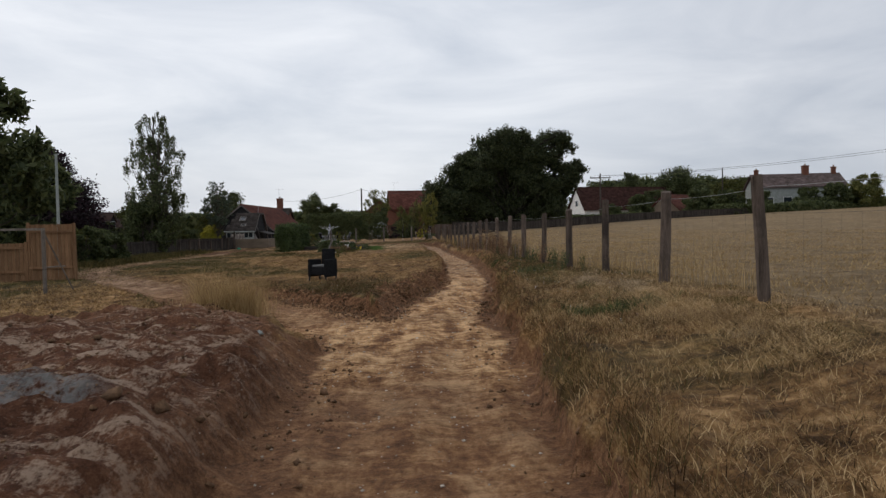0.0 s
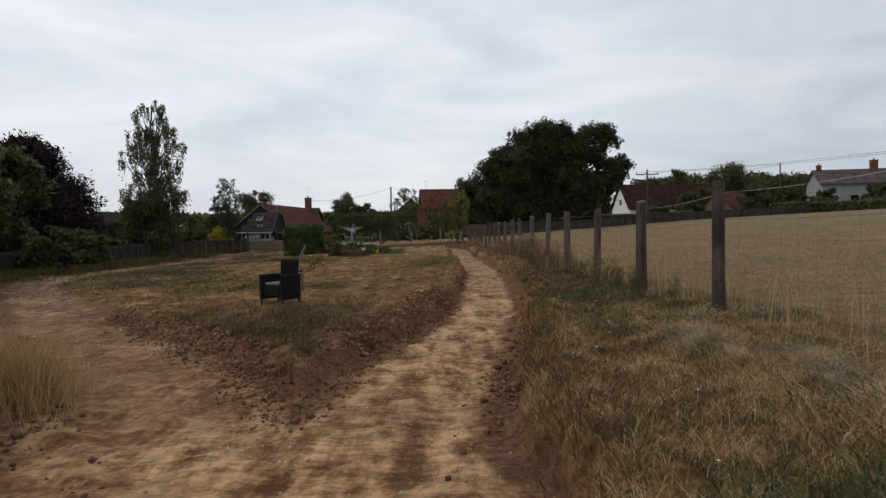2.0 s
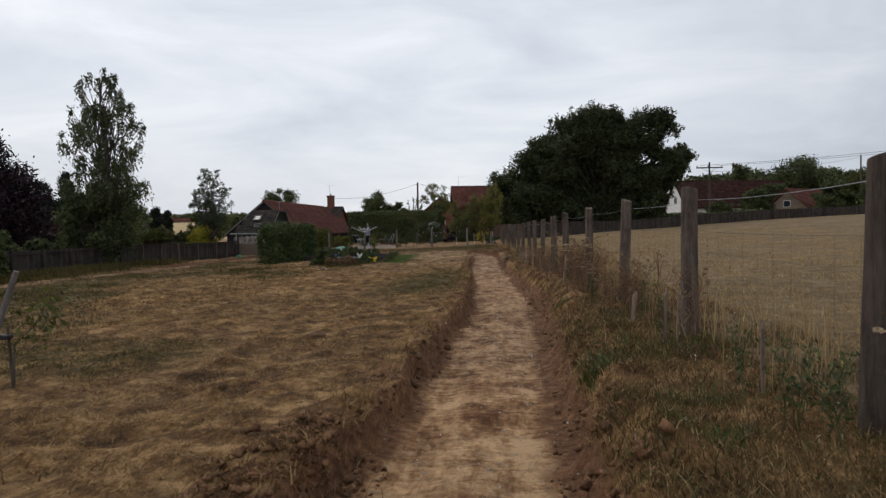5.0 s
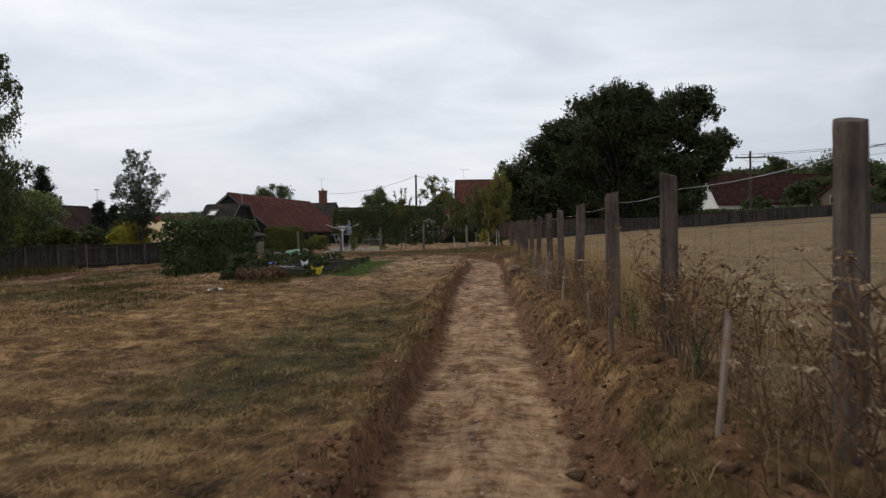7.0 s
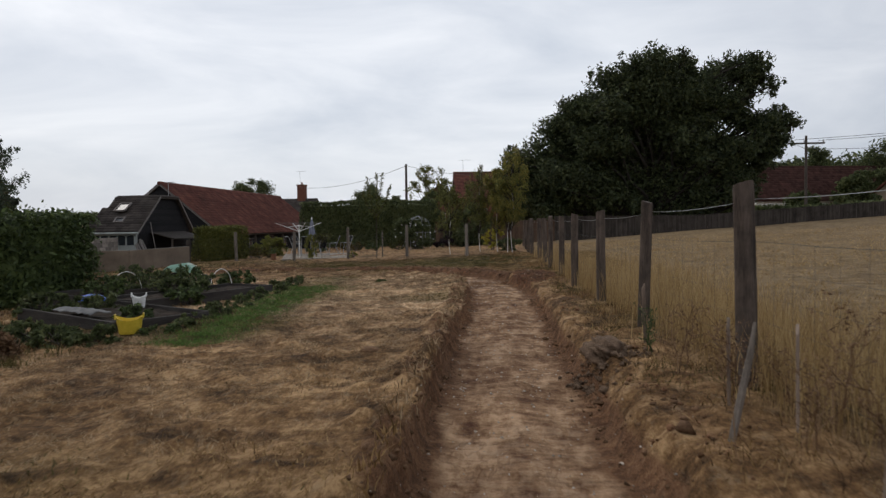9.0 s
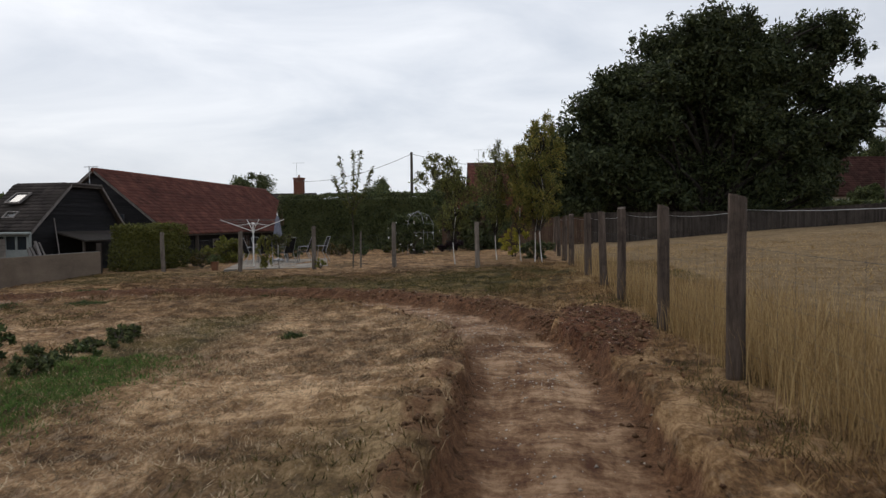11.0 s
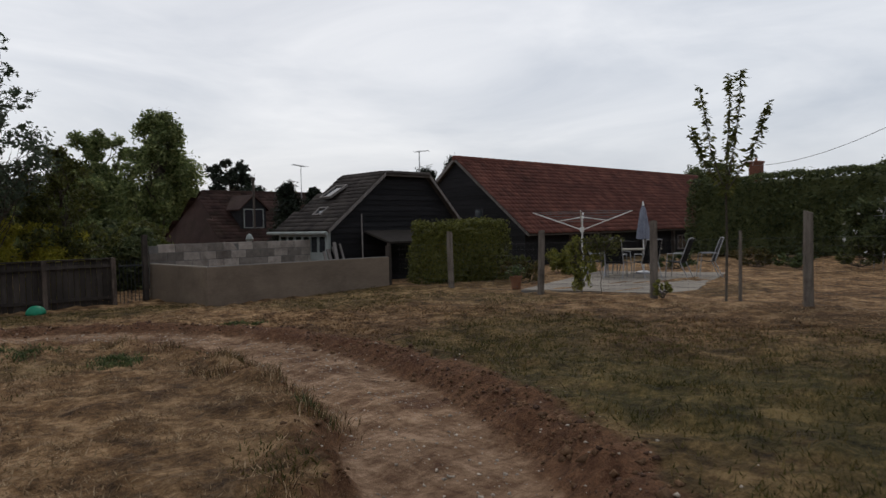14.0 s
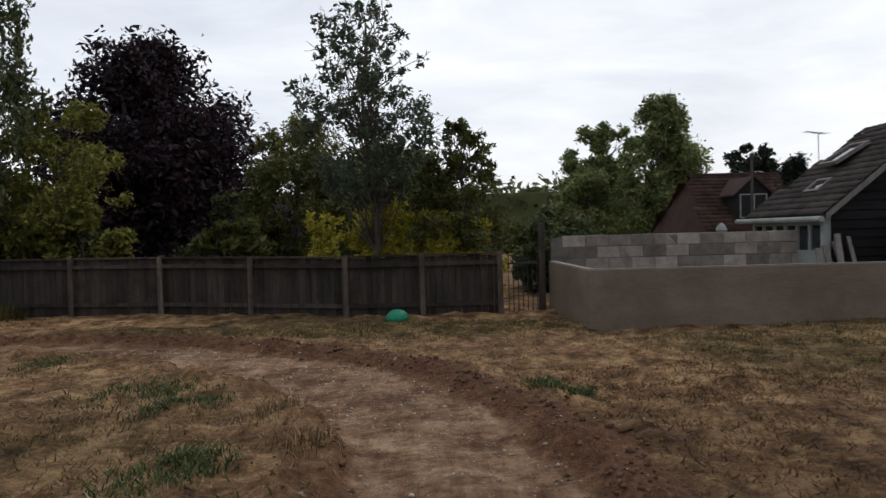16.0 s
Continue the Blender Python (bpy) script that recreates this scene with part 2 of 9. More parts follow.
    tone = ramp_node(nt, n_big, [(0.3, (0.815, 0.775, 0.75)), (0.7, (1.18, 1.125, 1.065))])
    col = mix_node(nt, 1.0, col, tone, "MULTIPLY")
    nt.links.new(col, bsdf.inputs["Base Color"])
    bsdf.inputs["Roughness"].default_value = 0.95
    bsdf.inputs["Specular IOR Level"].default_value = 0.15
    h = stack((n_fine, 0.5), (n_grit, 0.3), (mott, 0.5), (ridge, 0.5), (sweep, 0.3), (press, 0.15))
    bump_node(nt, bsdf, h, 1.0, 0.08)
    return m


M_STUBBLE = surface("pale_stubble", (0.33, 0.235, 0.12), (0.50, 0.37, 0.20), 0.02, 0.4, 0.95, 0.2, stretch=(1.0, 3.0, 1.0))
M_GROUND = ground_material()
M_POST = surface("weathered_post_wood", (0.0430, 0.0310, 0.0245), (0.1950, 0.1500, 0.1210), 4, 30, 0.9, 0.9, per="object", spread=0.25, stretch=(3.7944, 3.7200, 0.3100), stain=(0.0316, 0.0260, 0.0223))
M_GARDENPOST = surface("pale_weathered_post", (0.10, 0.082, 0.066), (0.26, 0.22, 0.185), 4, 30, 0.9, 0.6, per="object", spread=0.2, stretch=(3.5, 3.5, 0.35), stain=(0.06, 0.05, 0.042))
M_SILVER = surface("silvered_split_wood", (0.1109, 0.0958, 0.0857), (0.2419, 0.2167, 0.2016), 6, 40, 0.9, 0.5, per="object", spread=0.2, stretch=(2.5200, 2.5200, 0.2520))
M_STAKE = surface("weathered_split_stake", (0.125, 0.090, 0.068), (0.33, 0.25, 0.195), 6, 40, 0.9, 0.5, per="object", spread=0.3, stretch=(2.5, 2.5, 0.25))
M_WIRE = surface("galvanised_wire", (0.25, 0.25, 0.25), (0.5, 0.5, 0.5), 5, 60, 0.5, 0.0, metal=0.7)
M_NETTING = surface("dull_netting_wire", (0.05, 0.05, 0.05), (0.13, 0.13, 0.125), 5, 60, 0.7, 0.0)
M_BOARD = surface("black_weatherboard", (0.009, 0.009, 0.010), (0.024, 0.022, 0.023), 3, 26, 0.75, 0.4, per="object", spread=0.35, stretch=(0.5, 0.5, 8))
M_FENCE = surface("dark_fence_timber", (0.0300, 0.0245, 0.0208), (0.0810, 0.0660, 0.0560), 3, 30, 0.9, 0.5, per="object", spread=0.35, stretch=(2.4559, 2.4077, 0.2890), stain=(0.0147, 0.0130, 0.0106))
M_CEDAR = surface("new_cedar_boards", (0.1426, 0.0713, 0.0341), (0.2852, 0.1674, 0.0899), 3, 24, 0.8, 0.4, per="object", spread=0.25, stretch=(3.1000, 3.1000, 0.3100))
M_TILE = surface("red_clay_tile", (0.080, 0.029, 0.022), (0.185, 0.074, 0.054), 1.2, 24, 0.85, 0.3, per="island", spread=0.3, stain=(0.0680, 0.0300, 0.0230))
M_DEEPTILE = surface("deep_red_tile", (0.036, 0.017, 0.014), (0.084, 0.038, 0.030), 1.2, 20, 0.9, 0.3, per="island", spread=0.35, stain=(0.04, 0.022, 0.018))
# pinkish grey roof tile, the sky's reflection put into its pale colour
M_SHEENTILE = surface("pink_grey_tile_sky_sheen", (0.085, 0.060, 0.055), (0.185, 0.140, 0.130), 1.2, 20, 0.85, 0.3, per="island", spread=0.3, stain=(0.07, 0.055, 0.05))
M_SLATE = surface("grey_brown_roof_tile", (0.0290, 0.0235, 0.0210), (0.0760, 0.0620, 0.0545), 1.5, 24, 0.8, 0.3, per="island", spread=0.4, stain=(0.0475, 0.0432, 0.0302))
M_OLDTILE = surface("mossy_plain_tile", (0.0269, 0.0150, 0.0128), (0.0731, 0.0410, 0.0330), 1.1, 18, 0.9, 0.4, per="island", spread=0.4, stain=(0.0269, 0.0215, 0.0132))
M_RENDER = surface("grey_brown_render", (0.1492, 0.1147, 0.0857), (0.2345, 0.1829, 0.1375), 1.2, 30, 0.9, 0.25, stain=(0.1137, 0.0868, 0.0649), stretch=(0.3553, 0.3100, 1.5568))
M_BLOCK = surface("concrete_block", (0.2011, 0.1719, 0.1511), (0.3753, 0.3253, 0.2798), 5, 60, 0.95, 0.5, per="object", spread=0.5, stain=(0.1474, 0.1166, 0.1007))
M_MORTAR = surface("grey_mortar", (0.1120, 0.1050, 0.0980), (0.1890, 0.1750, 0.1645), 6, 50, 0.95, 0.4)
M_WHITE = surface("white_paint", (0.66, 0.65, 0.62), (0.82, 0.81, 0.79), 3, 30, 0.6, 0.1, stain=(0.5, 0.48, 0.44))
M_DULLWHITE = surface("dull_green_white_paint", (0.22, 0.24, 0.225), (0.34, 0.36, 0.34), 3, 30, 0.7, 0.1, stain=(0.18, 0.18, 0.16))
M_BROWNWOOD = surface("brown_board_wood", (0.060, 0.036, 0.024), (0.13, 0.082, 0.055), 3, 24, 0.9, 0.4, per="object", spread=0.25, stretch=(5, 5, 0.5))
M_BRICK = surface("red_brick", (0.0992, 0.0409, 0.0279), (0.2046, 0.0930, 0.0620), 6, 40, 0.9, 0.4, per="island", spread=0.3)
M_BARK = surface("tree_bark", (0.045, 0.036, 0.028), (0.13, 0.11, 0.09), 5, 30, 0.95, 0.8, stretch=(4, 4, 0.8))
M_BIRCHBARK = surface("birch_bark", (0.36, 0.33, 0.29), (0.74, 0.71, 0.66), 4, 24, 0.8, 0.3, stretch=(1, 1, 5), stain=(0.08, 0.07, 0.06))
M_PATIO = surface("pale_paving", (0.1989, 0.1707, 0.1417), (0.2984, 0.2608, 0.2168), 2, 30, 0.9, 0.3, per="object", spread=0.15)
M_RATTAN = surface("black_rattan", (0.0045, 0.0045, 0.0054), (0.0158, 0.0153, 0.0162), 20, 90, 0.8, 0.5)
M_CUSHION = surface("grey_seat_pad", (0.10, 0.10, 0.10), (0.19, 0.185, 0.18), 8, 90, 0.9, 0.3)
M_METAL = surface("grey_metal", (0.26, 0.26, 0.27), (0.42, 0.42, 0.43), 6, 50, 0.45, 0.1, metal=0.6)
M_DARKMETAL = surface("dark_metal", (0.02, 0.02, 0.022), (0.06, 0.06, 0.065), 6, 50, 0.5, 0.2, metal=0.4)
M_CLOTH = surface("blue_grey_parasol_cloth", (0.12, 0.13, 0.17), (0.27, 0.28, 0.33), 5, 80, 0.9, 0.2)
M_YELLOW = surface("yellow_plastic", (0.50, 0.36, 0.03), (0.68, 0.50, 0.06), 5, 40, 0.45, 0.05)
M_GREENPL = surface("green_plastic", (0.012, 0.16, 0.085), (0.03, 0.26, 0.15), 5, 40, 0.4, 0.05)
M_BARROW = surface("faded_green_paint", (0.16, 0.30, 0.22), (0.28, 0.42, 0.33), 6, 50, 0.5, 0.1)
M_BLUEPL = surface("blue_plastic", (0.03, 0.08, 0.35), (0.07, 0.15, 0.48), 5, 40, 0.4, 0.05)
M_BEDWOOD = surface("grey_sleeper_wood", (0.0280, 0.0240, 0.0220), (0.0680, 0.0600, 0.0540), 3, 26, 0.9, 0.5, stretch=(0.3200, 0.3200, 2.4000))
M_SOIL = surface("loose_soil", (0.0635, 0.0342, 0.0192), (0.2411, 0.1413, 0.0792), 3, 30, 0.95, 0.8, per="island", spread=0.3)
M_SPOIL = surface("dark_dug_spoil", (0.0480, 0.0270, 0.0190), (0.1800, 0.1060, 0.0740), 3, 30, 0.95, 0.8, per="island", spread=0.35)
M_CLOD = surface("damp_turf_clod", (0.1150, 0.0560, 0.0290), (0.3500, 0.1900, 0.1010), 9, 45, 0.95, 1.0, per="island", spread=0.55, depth=0.03)
M_GREYSOIL = surface("grey_stony_earth", (0.0700, 0.0450, 0.0310), (0.2300, 0.1550, 0.1020), 9, 45, 0.95, 0.8, depth=0.04)
M_STONE = surface("flint_and_chalk", (0.26, 0.21, 0.16), (0.62, 0.54, 0.45), 8, 50, 0.9, 0.3, per="island", spread=0.5)
M_TERRA = surface("terracotta", (0.1500, 0.0660, 0.0360), (0.2280, 0.1140, 0.0660), 5, 40, 0.85, 0.2)
M_POLE = surface("creosoted_pole", (0.045, 0.036, 0.03), (0.12, 0.10, 0.085), 4, 30, 0.9, 0.4, stretch=(5, 5, 0.5))
M_GLASS, _nt, _b = nodes_of("window_glass")
_b.inputs["Base Color"].default_value, _b.inputs["Roughness"].default_value = (0.02, 0.025, 0.03, 1), 0.05
M_CONIFER = foliage("dark_conifer", [(0.2, (0.006, 0.010, 0.006)), (0.8, (0.022, 0.032, 0.016))], through_light=0.1)
M_OAK = foliage("oak_leaf", [(0.2, (0.0340, 0.0460, 0.0200)), (0.55, (0.0850, 0.1030, 0.0400)), (0.85, (0.1750, 0.1880, 0.0760))], through_light=0.42)
M_BIGOAK = foliage("dark_oak_leaf", [(0.2, (0.0200, 0.0280, 0.0125)), (0.55, (0.0520, 0.0650, 0.0260)), (0.85, (0.1150, 0.1270, 0.0520))], through_light=0.3)
M_LEAF = foliage("green_leaf", [(0.2, (0.036, 0.042, 0.010)), (0.55, (0.082, 0.088, 0.020)), (0.85, (0.16, 0.155, 0.042))], through_light=0.35)
M_WEEPBIRCH = foliage("weeping_birch_leaf", [(0.2, (0.0403, 0.0506, 0.0228)), (0.55, (0.0784, 0.0941, 0.0400)), (0.85, (0.1568, 0.1740, 0.0714))], through_light=0.3)
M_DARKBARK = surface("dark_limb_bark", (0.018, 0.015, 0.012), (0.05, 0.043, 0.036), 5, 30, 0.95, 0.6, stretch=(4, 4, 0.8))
M_COMPOST = surface("dark_compost", (0.012, 0.009, 0.007), (0.05, 0.037, 0.027), 4, 40, 0.95, 0.8)
M_ASH = foliage("grey_green_leaf", [(0.2, (0.040, 0.055, 0.034)), (0.6, (0.080, 0.104, 0.064)), (0.9, (0.155, 0.185, 0.125))], through_light=0.35)
M_GARDENTREE = foliage("garden_tree_leaf", [(0.2, (0.0690, 0.0938, 0.0359)), (0.55, (0.1724, 0.2098, 0.0773)), (0.85, (0.3382, 0.3616, 0.1448))], through_light=0.5)
M_MAPLE = foliage("purple_leaf", [(0.2, (0.008, 0.005, 0.007)), (0.6, (0.022, 0.010, 0.015)), (0.9, (0.05, 0.02, 0.028))])
M_BIRCH = foliage("birch_leaf", [(0.2, (0.0929, 0.1098, 0.0304)), (0.55, (0.2025, 0.1941, 0.0473)), (0.85, (0.4050, 0.3037, 0.0675))], through_light=0.35)
M_YOUNGBIRCH = foliage("young_birch_leaf", [(0.2, (0.0720, 0.0816, 0.0240)), (0.55, (0.1380, 0.1440, 0.0420)), (0.85, (0.2520, 0.2280, 0.0660))], through_light=0.4)
M_BRIGHTHEDGE = foliage("bright_hedge_leaf", [(0.2, (0.0400, 0.0464, 0.0080)), (0.55, (0.0944, 0.0976, 0.0176)), (0.85, (0.1760, 0.1680, 0.0360))], through_light=0.25)
M_GOLDGREEN = foliage("yellow_green_leaf", [(0.2, (0.0805, 0.0862, 0.0161)), (0.55, (0.1725, 0.1725, 0.0322)), (0.85, (0.3105, 0.2875, 0.0690))], through_light=0.35)
M_FRESH = foliage("fresh_green_leaf", [(0.2, (0.045, 0.062, 0.012)), (0.55, (0.105, 0.128, 0.026)), (0.85, (0.20, 0.22, 0.06))], through_light=0.4)
M_LUSH = foliage("lush_lawn_blade", [(0.2, (0.040, 0.075, 0.014)), (0.55, (0.085, 0.150, 0.030)), (0.85, (0.16, 0.25, 0.06))], through_light=0.4)
M_GOLD = foliage("golden_leaf", [(0.2, (0.2000, 0.1950, 0.0280)), (0.6, (0.4300, 0.3800, 0.0480)), (0.9, (0.6200, 0.5300, 0.0900))], through_light=0.5)
M_DARKLEAF = foliage("dark_shaded_leaf", [(0.2, (0.0195, 0.0260, 0.0104)), (0.55, (0.0520, 0.0637, 0.0234)), (0.85, (0.1105, 0.1209, 0.0468))], through_light=0.3)
M_HEDGE = foliage("hedge_leaf", [(0.2, (0.0238, 0.0360, 0.0120)), (0.55, (0.0594, 0.0840, 0.0264)), (0.85, (0.1320, 0.1680, 0.0540))])
M_DRYGRASS = foliage("dry_grass", [(0.37, (0.0900, 0.0514, 0.0189)), (0.50, (0.2200, 0.1290, 0.0493)), (0.62, (0.4300, 0.2891, 0.1355))], 0.8, drift_scale=2.4, drift_share=0.72)
M_RUSTGRASS = foliage("reddish_dead_grass", [(0.37, (0.0360, 0.0179, 0.0072)), (0.50, (0.1060, 0.0572, 0.0238)), (0.62, (0.2200, 0.1339, 0.0612))], 0.8, drift_scale=2.4, drift_share=0.72)
M_PALEGRASS = foliage("bleached_grass", [(0.37, (0.130, 0.090, 0.052)), (0.50, (0.330, 0.240, 0.145)), (0.62, (0.58, 0.45, 0.295))], 0.8, drift_scale=2.4, drift_share=0.72)
M_WANGRASS = foliage("wan_dry_grass", [(0.37, (0.0950, 0.0590, 0.0290)), (0.50, (0.2300, 0.1520, 0.0800)), (0.62, (0.4400, 0.3200, 0.1950))], 0.8, drift_scale=2.4, drift_share=0.72)
M_TANGRASS = foliage("warm_tan_grass", [(0.37, (0.1725, 0.1058, 0.0483)), (0.50, (0.4025, 0.2622, 0.1242)), (0.62, (0.6670, 0.4830, 0.2587))], 0.8, drift_scale=2.4, drift_share=0.72)
M_STRAW = foliage("tall_straw", [(0.150, (0.1950, 0.1205, 0.0478)), (0.500, (0.3400, 0.2254, 0.0994)), (0.850, (0.5600, 0.4067, 0.2024))], 0.8, 0.3)
M_DOCK = foliage("brown_dead_weed", [(0.150, (0.0674, 0.0368, 0.0200)), (0.500, (0.1685, 0.0981, 0.0534)), (0.850, (0.3370, 0.2179, 0.1245))], 0.9, 0.1)
M_GREENGRASS = foliage("green_grass", [(0.34, (0.0331, 0.0310, 0.0078)), (0.50, (0.0783, 0.0679, 0.0192)), (0.66, (0.1673, 0.1183, 0.0429))], 0.8, drift_scale=2.4, drift_share=0.72)


# ---- building helpers ----
def link_mesh(name, bm, material, parent=None, label="", smooth=False):
    me = bpy.data.meshes.new(name)
    bm.to_mesh(me)
    bm.free()
    me.materials.append(material)
    if smooth:
        me.polygons.foreach_set("use_smooth", [True] * len(me.polygons))
    ob = new(name, me)
    if parent is not None:
        ob.parent = parent
    if label:
        ob["label"] = label
    return ob


def part(name, bm, material, parent, label="", smooth=False):
    return link_mesh(name, bm, material, parent, label, smooth)


def thing(name, m=None, label="", category="", group="", kind=""):
    ob = new(name)
    ob.empty_display_size = 0.2
    if m is not None:
        ob.matrix_world = m
    return tagged(ob, label, category, group, kind)


def raw_mesh(name, verts, tris, material, parent=None, smooth=False):
    """A mesh from arrays of vertices (n, 3) and triangles or quads (m, k)."""
    verts, tris = np.asarray(verts, dtype=np.float32), np.asarray(tris, dtype=np.int32)
    k = tris.shape[1]
    me = bpy.data.meshes.new(name)
    me.vertices.add(len(verts))
    me.vertices.foreach_set("co", verts.ravel())
    me.loops.add(tris.size)
    me.loops.foreach_set("vertex_index", tris.ravel())
    me.polygons.add(len(tris))
    me.polygons.foreach_set("loop_start", np.arange(0, tris.size, k, dtype=np.int32))
    if smooth:
        me.polygons.foreach_set("use_smooth", np.ones(len(tris), dtype=bool))
    me.update(calc_edges=True)
    me.materials.append(material)
    ob = new(name, me)
    if parent is not None:
        ob.parent = parent
    return ob


def box(bm, lo, hi, bevel=0.0, m=None):
    """Adds a box between two corners, its edges bevelled."""
    c, s = [(a + b) / 2 for a, b in zip(lo, hi)], [max(abs(b - a), 1e-4) for a, b in zip(lo, hi)]
    made = bmesh.ops.create_cube(bm, size=1.0, matrix=Matrix.Translation(c) @ Matrix.Diagonal((*s, 1)))
    vs = made["verts"]
    if bevel:
        es = list({e for v in vs for e in v.link_edges})
        out = bmesh.ops.bevel(bm, geom=es, offset=bevel, segments=1, affect="EDGES", profile=0.5)
        vs = list({v for f in out["faces"] for v in f.verts} | {v for v in vs if v.is_valid})
    if m is not None:
        bmesh.ops.transform(bm, matrix=m, verts=[v for v in vs if v.is_valid])
    return bm


def tube(bm, pts, radii, sides=6, cap=True):
    """Adds a tube along points with a radius at each."""
    pts = [Vector(p) for p in pts]
    if isinstance(radii, (int, float)):
        radii = [radii] * len(pts)
    rings = []
    for i, p in enumerate(pts):
        d = (pts[min(i + 1, len(pts) - 1)] - pts[max(i - 1, 0)]).normalized()
        a = d.cross(Vector((0, 0, 1)) if abs(d.z) < 0.9 else Vector((1, 0, 0))).normalized()
        b = d.cross(a)
        rings.append([bm.verts.new(p + radii[i] * (math.cos(2 * math.pi * k / sides) * a + math.sin(2 * math.pi * k / sides) * b)) for k in range(sides)])
    for r0, r1 in zip(rings, rings[1:]):
        for k in range(sides):
            bm.faces.new((r0[k], r0[(k + 1) % sides], r1[(k + 1) % sides], r1[k]))
    if cap:
        bm.faces.new(rings[0])
        bm.faces.new(rings[-1][::-1])
    return bm


def prism(bm, outline, lift):
    """Adds a solid from a plane outline (3D points) moved along a vector."""
    lift = Vector(lift)
    a = [bm.verts.new(p) for p in outline]
    b = [bm.verts.new(Vector(p) + lift) for p in outline]
    n = len(a)
    bm.faces.new(a[::-1])
    bm.faces.new(b)
    for i in range(n):
        bm.faces.new((a[i], a[(i + 1) % n], b[(i + 1) % n], b[i]))
    return bm


def vnoise(x, y, scale, seed=0):
    """Smooth value noise in 0..1 on arrays."""
    x, y = np.asarray(x) * scale, np.asarray(y) * scale
    xi, yi = np.floor(x), np.floor(y)
    fx, fy = x - xi, y - yi
    fx, fy = fx * fx * (3 - 2 * fx), fy * fy * (3 - 2 * fy)

    def h(i, j):
        v = np.sin(i * 127.1 + j * 311.7 + seed * 74.7) * 43758.5453
        return v - np.floor(v)
    return (h(xi, yi) * (1 - fx) + h(xi + 1, yi) * fx) * (1 - fy) + (h(xi, yi + 1) * (1 - fx) + h(xi + 1, yi + 1) * fx) * fy


def step(a, b, v):
    t = np.clip((v - a) / (b - a), 0, 1)
    return t * t * (3 - 2 * t)


# ---- the lie of the land ----
TRACK = [(-0.3, -12), (-0.25, 0), (-0.2, 5), (-0.1, 9.5), (0.35, 13.5), (1.0, 17.5), (1.3, 21), (1.55, 27), (1.62, 31.5), (1.5, 35), (1.3, 39), (1.09, 44), (0.99, 48),
         (0.93, 52), (0.74, 55.5), (0.2, 57.4), (-0.75, 59.1), (-1.9, 60.55), (-3.3, 61.75), (-5.6, 62.78), (-8.2, 63.15), (-10.5, 62.5), (-12.3, 61.1), (-13.7, 58.6), (-14.3, 54), (-15.0, 45), (-15.6, 37), (-14.3, 30), (-10.5, 24.4), (-6.8, 19.2), (-4.1, 15.4), (-2.1, 12.5), (-0.4, 9.9)]


def smooth_line(pts, n=8):
    """A Catmull-Rom line through the points."""
    p = np.array(pts, dtype=float)
    p = np.vstack([2 * p[0] - p[1], p, 2 * p[-1] - p[-2]])
    out = []
    for i in range(1, len(p) - 2):
        for k in range(n):
            t = k / n
            out.append(0.5 * (2 * p[i] + (p[i + 1] - p[i - 1]) * t + (2 * p[i - 1] - 5 * p[i] + 4 * p[i + 1] - p[i + 2]) * t * t + (3 * p[i] - p[i - 1] - 3 * p[i + 1] + p[i + 2]) * t ** 3))
    out.append(p[-2])
    return np.array(out)


LINE = smooth_line(TRACK)
FENCE_X = lambda y: np.interp(y, [-20, 8, 30, 44, 57, 70, 90], [4.4, 3.95, 3.35, 2.81, 2.37, 1.98, 1.7])


def fence_base(y):
    return np.interp(y, [-20, 0, 8, 20, 30, 44, 57, 70, 90], [0.75, 0.62, 0.50, 0.25, 0.15, -0.03, -0.14, -0.12, 0.0])


def lawn(x, y):
    """The mown ground to the left of the track, without the cuts."""
    l0 = np.interp(y, [-20, 0, 15, 30, 45, 56, 63, 70, 80], [0.15, 0.12, 0.05, -0.05, -0.12, -0.15, -0.2, -0.12, -0.1])
    w = np.maximum(-x, 0)
    return l0 - 0.03 * np.minimum(w, 6) - 0.018 * np.clip(w - 6, 0, 14) - 0.03 * np.clip(w - 24, 0, 60)


def track_distance(x, y):
    """Distance to the track's middle line, the side (+1 right of the way ahead) and the line's nearest index."""
    shape = x.shape
    x, y = x.ravel(), y.ravel()
    best = np.full(x.shape, 1e9)
    side, idx = np.zeros(x.shape), np.zeros(x.shape, dtype=int)
    near = np.nonzero((x > -22) & (x < 9) & (y > -16) & (y < 72))[0]
    xn, yn = x[near], y[near]
    bn, sn, kn = best[near], side[near], idx[near]
    for i in range(len(LINE) - 1):
        a, b = LINE[i], LINE[i + 1]
        d = b - a
        sel = np.nonzero((np.abs(xn - a[0]) < 5) & (np.abs(yn - a[1]) < 5))[0]
        if not len(sel):
            continue
        px, py = xn[sel] - a[0], yn[sel] - a[1]
        t = np.clip((px * d[0] + py * d[1]) / (d @ d), 0, 1)
        q = np.hypot(px - t * d[0], py - t * d[1])
        better = q < bn[sel]
        s2 = sel[better]
        bn[s2] = q[better]
        sn[s2] = np.sign(px * d[1] - py * d[0])[better]
        kn[s2] = i
    best[near], side[near], idx[near] = bn, sn, kn
    return best.reshape(shape), side.reshape(shape), idx.reshape(shape)


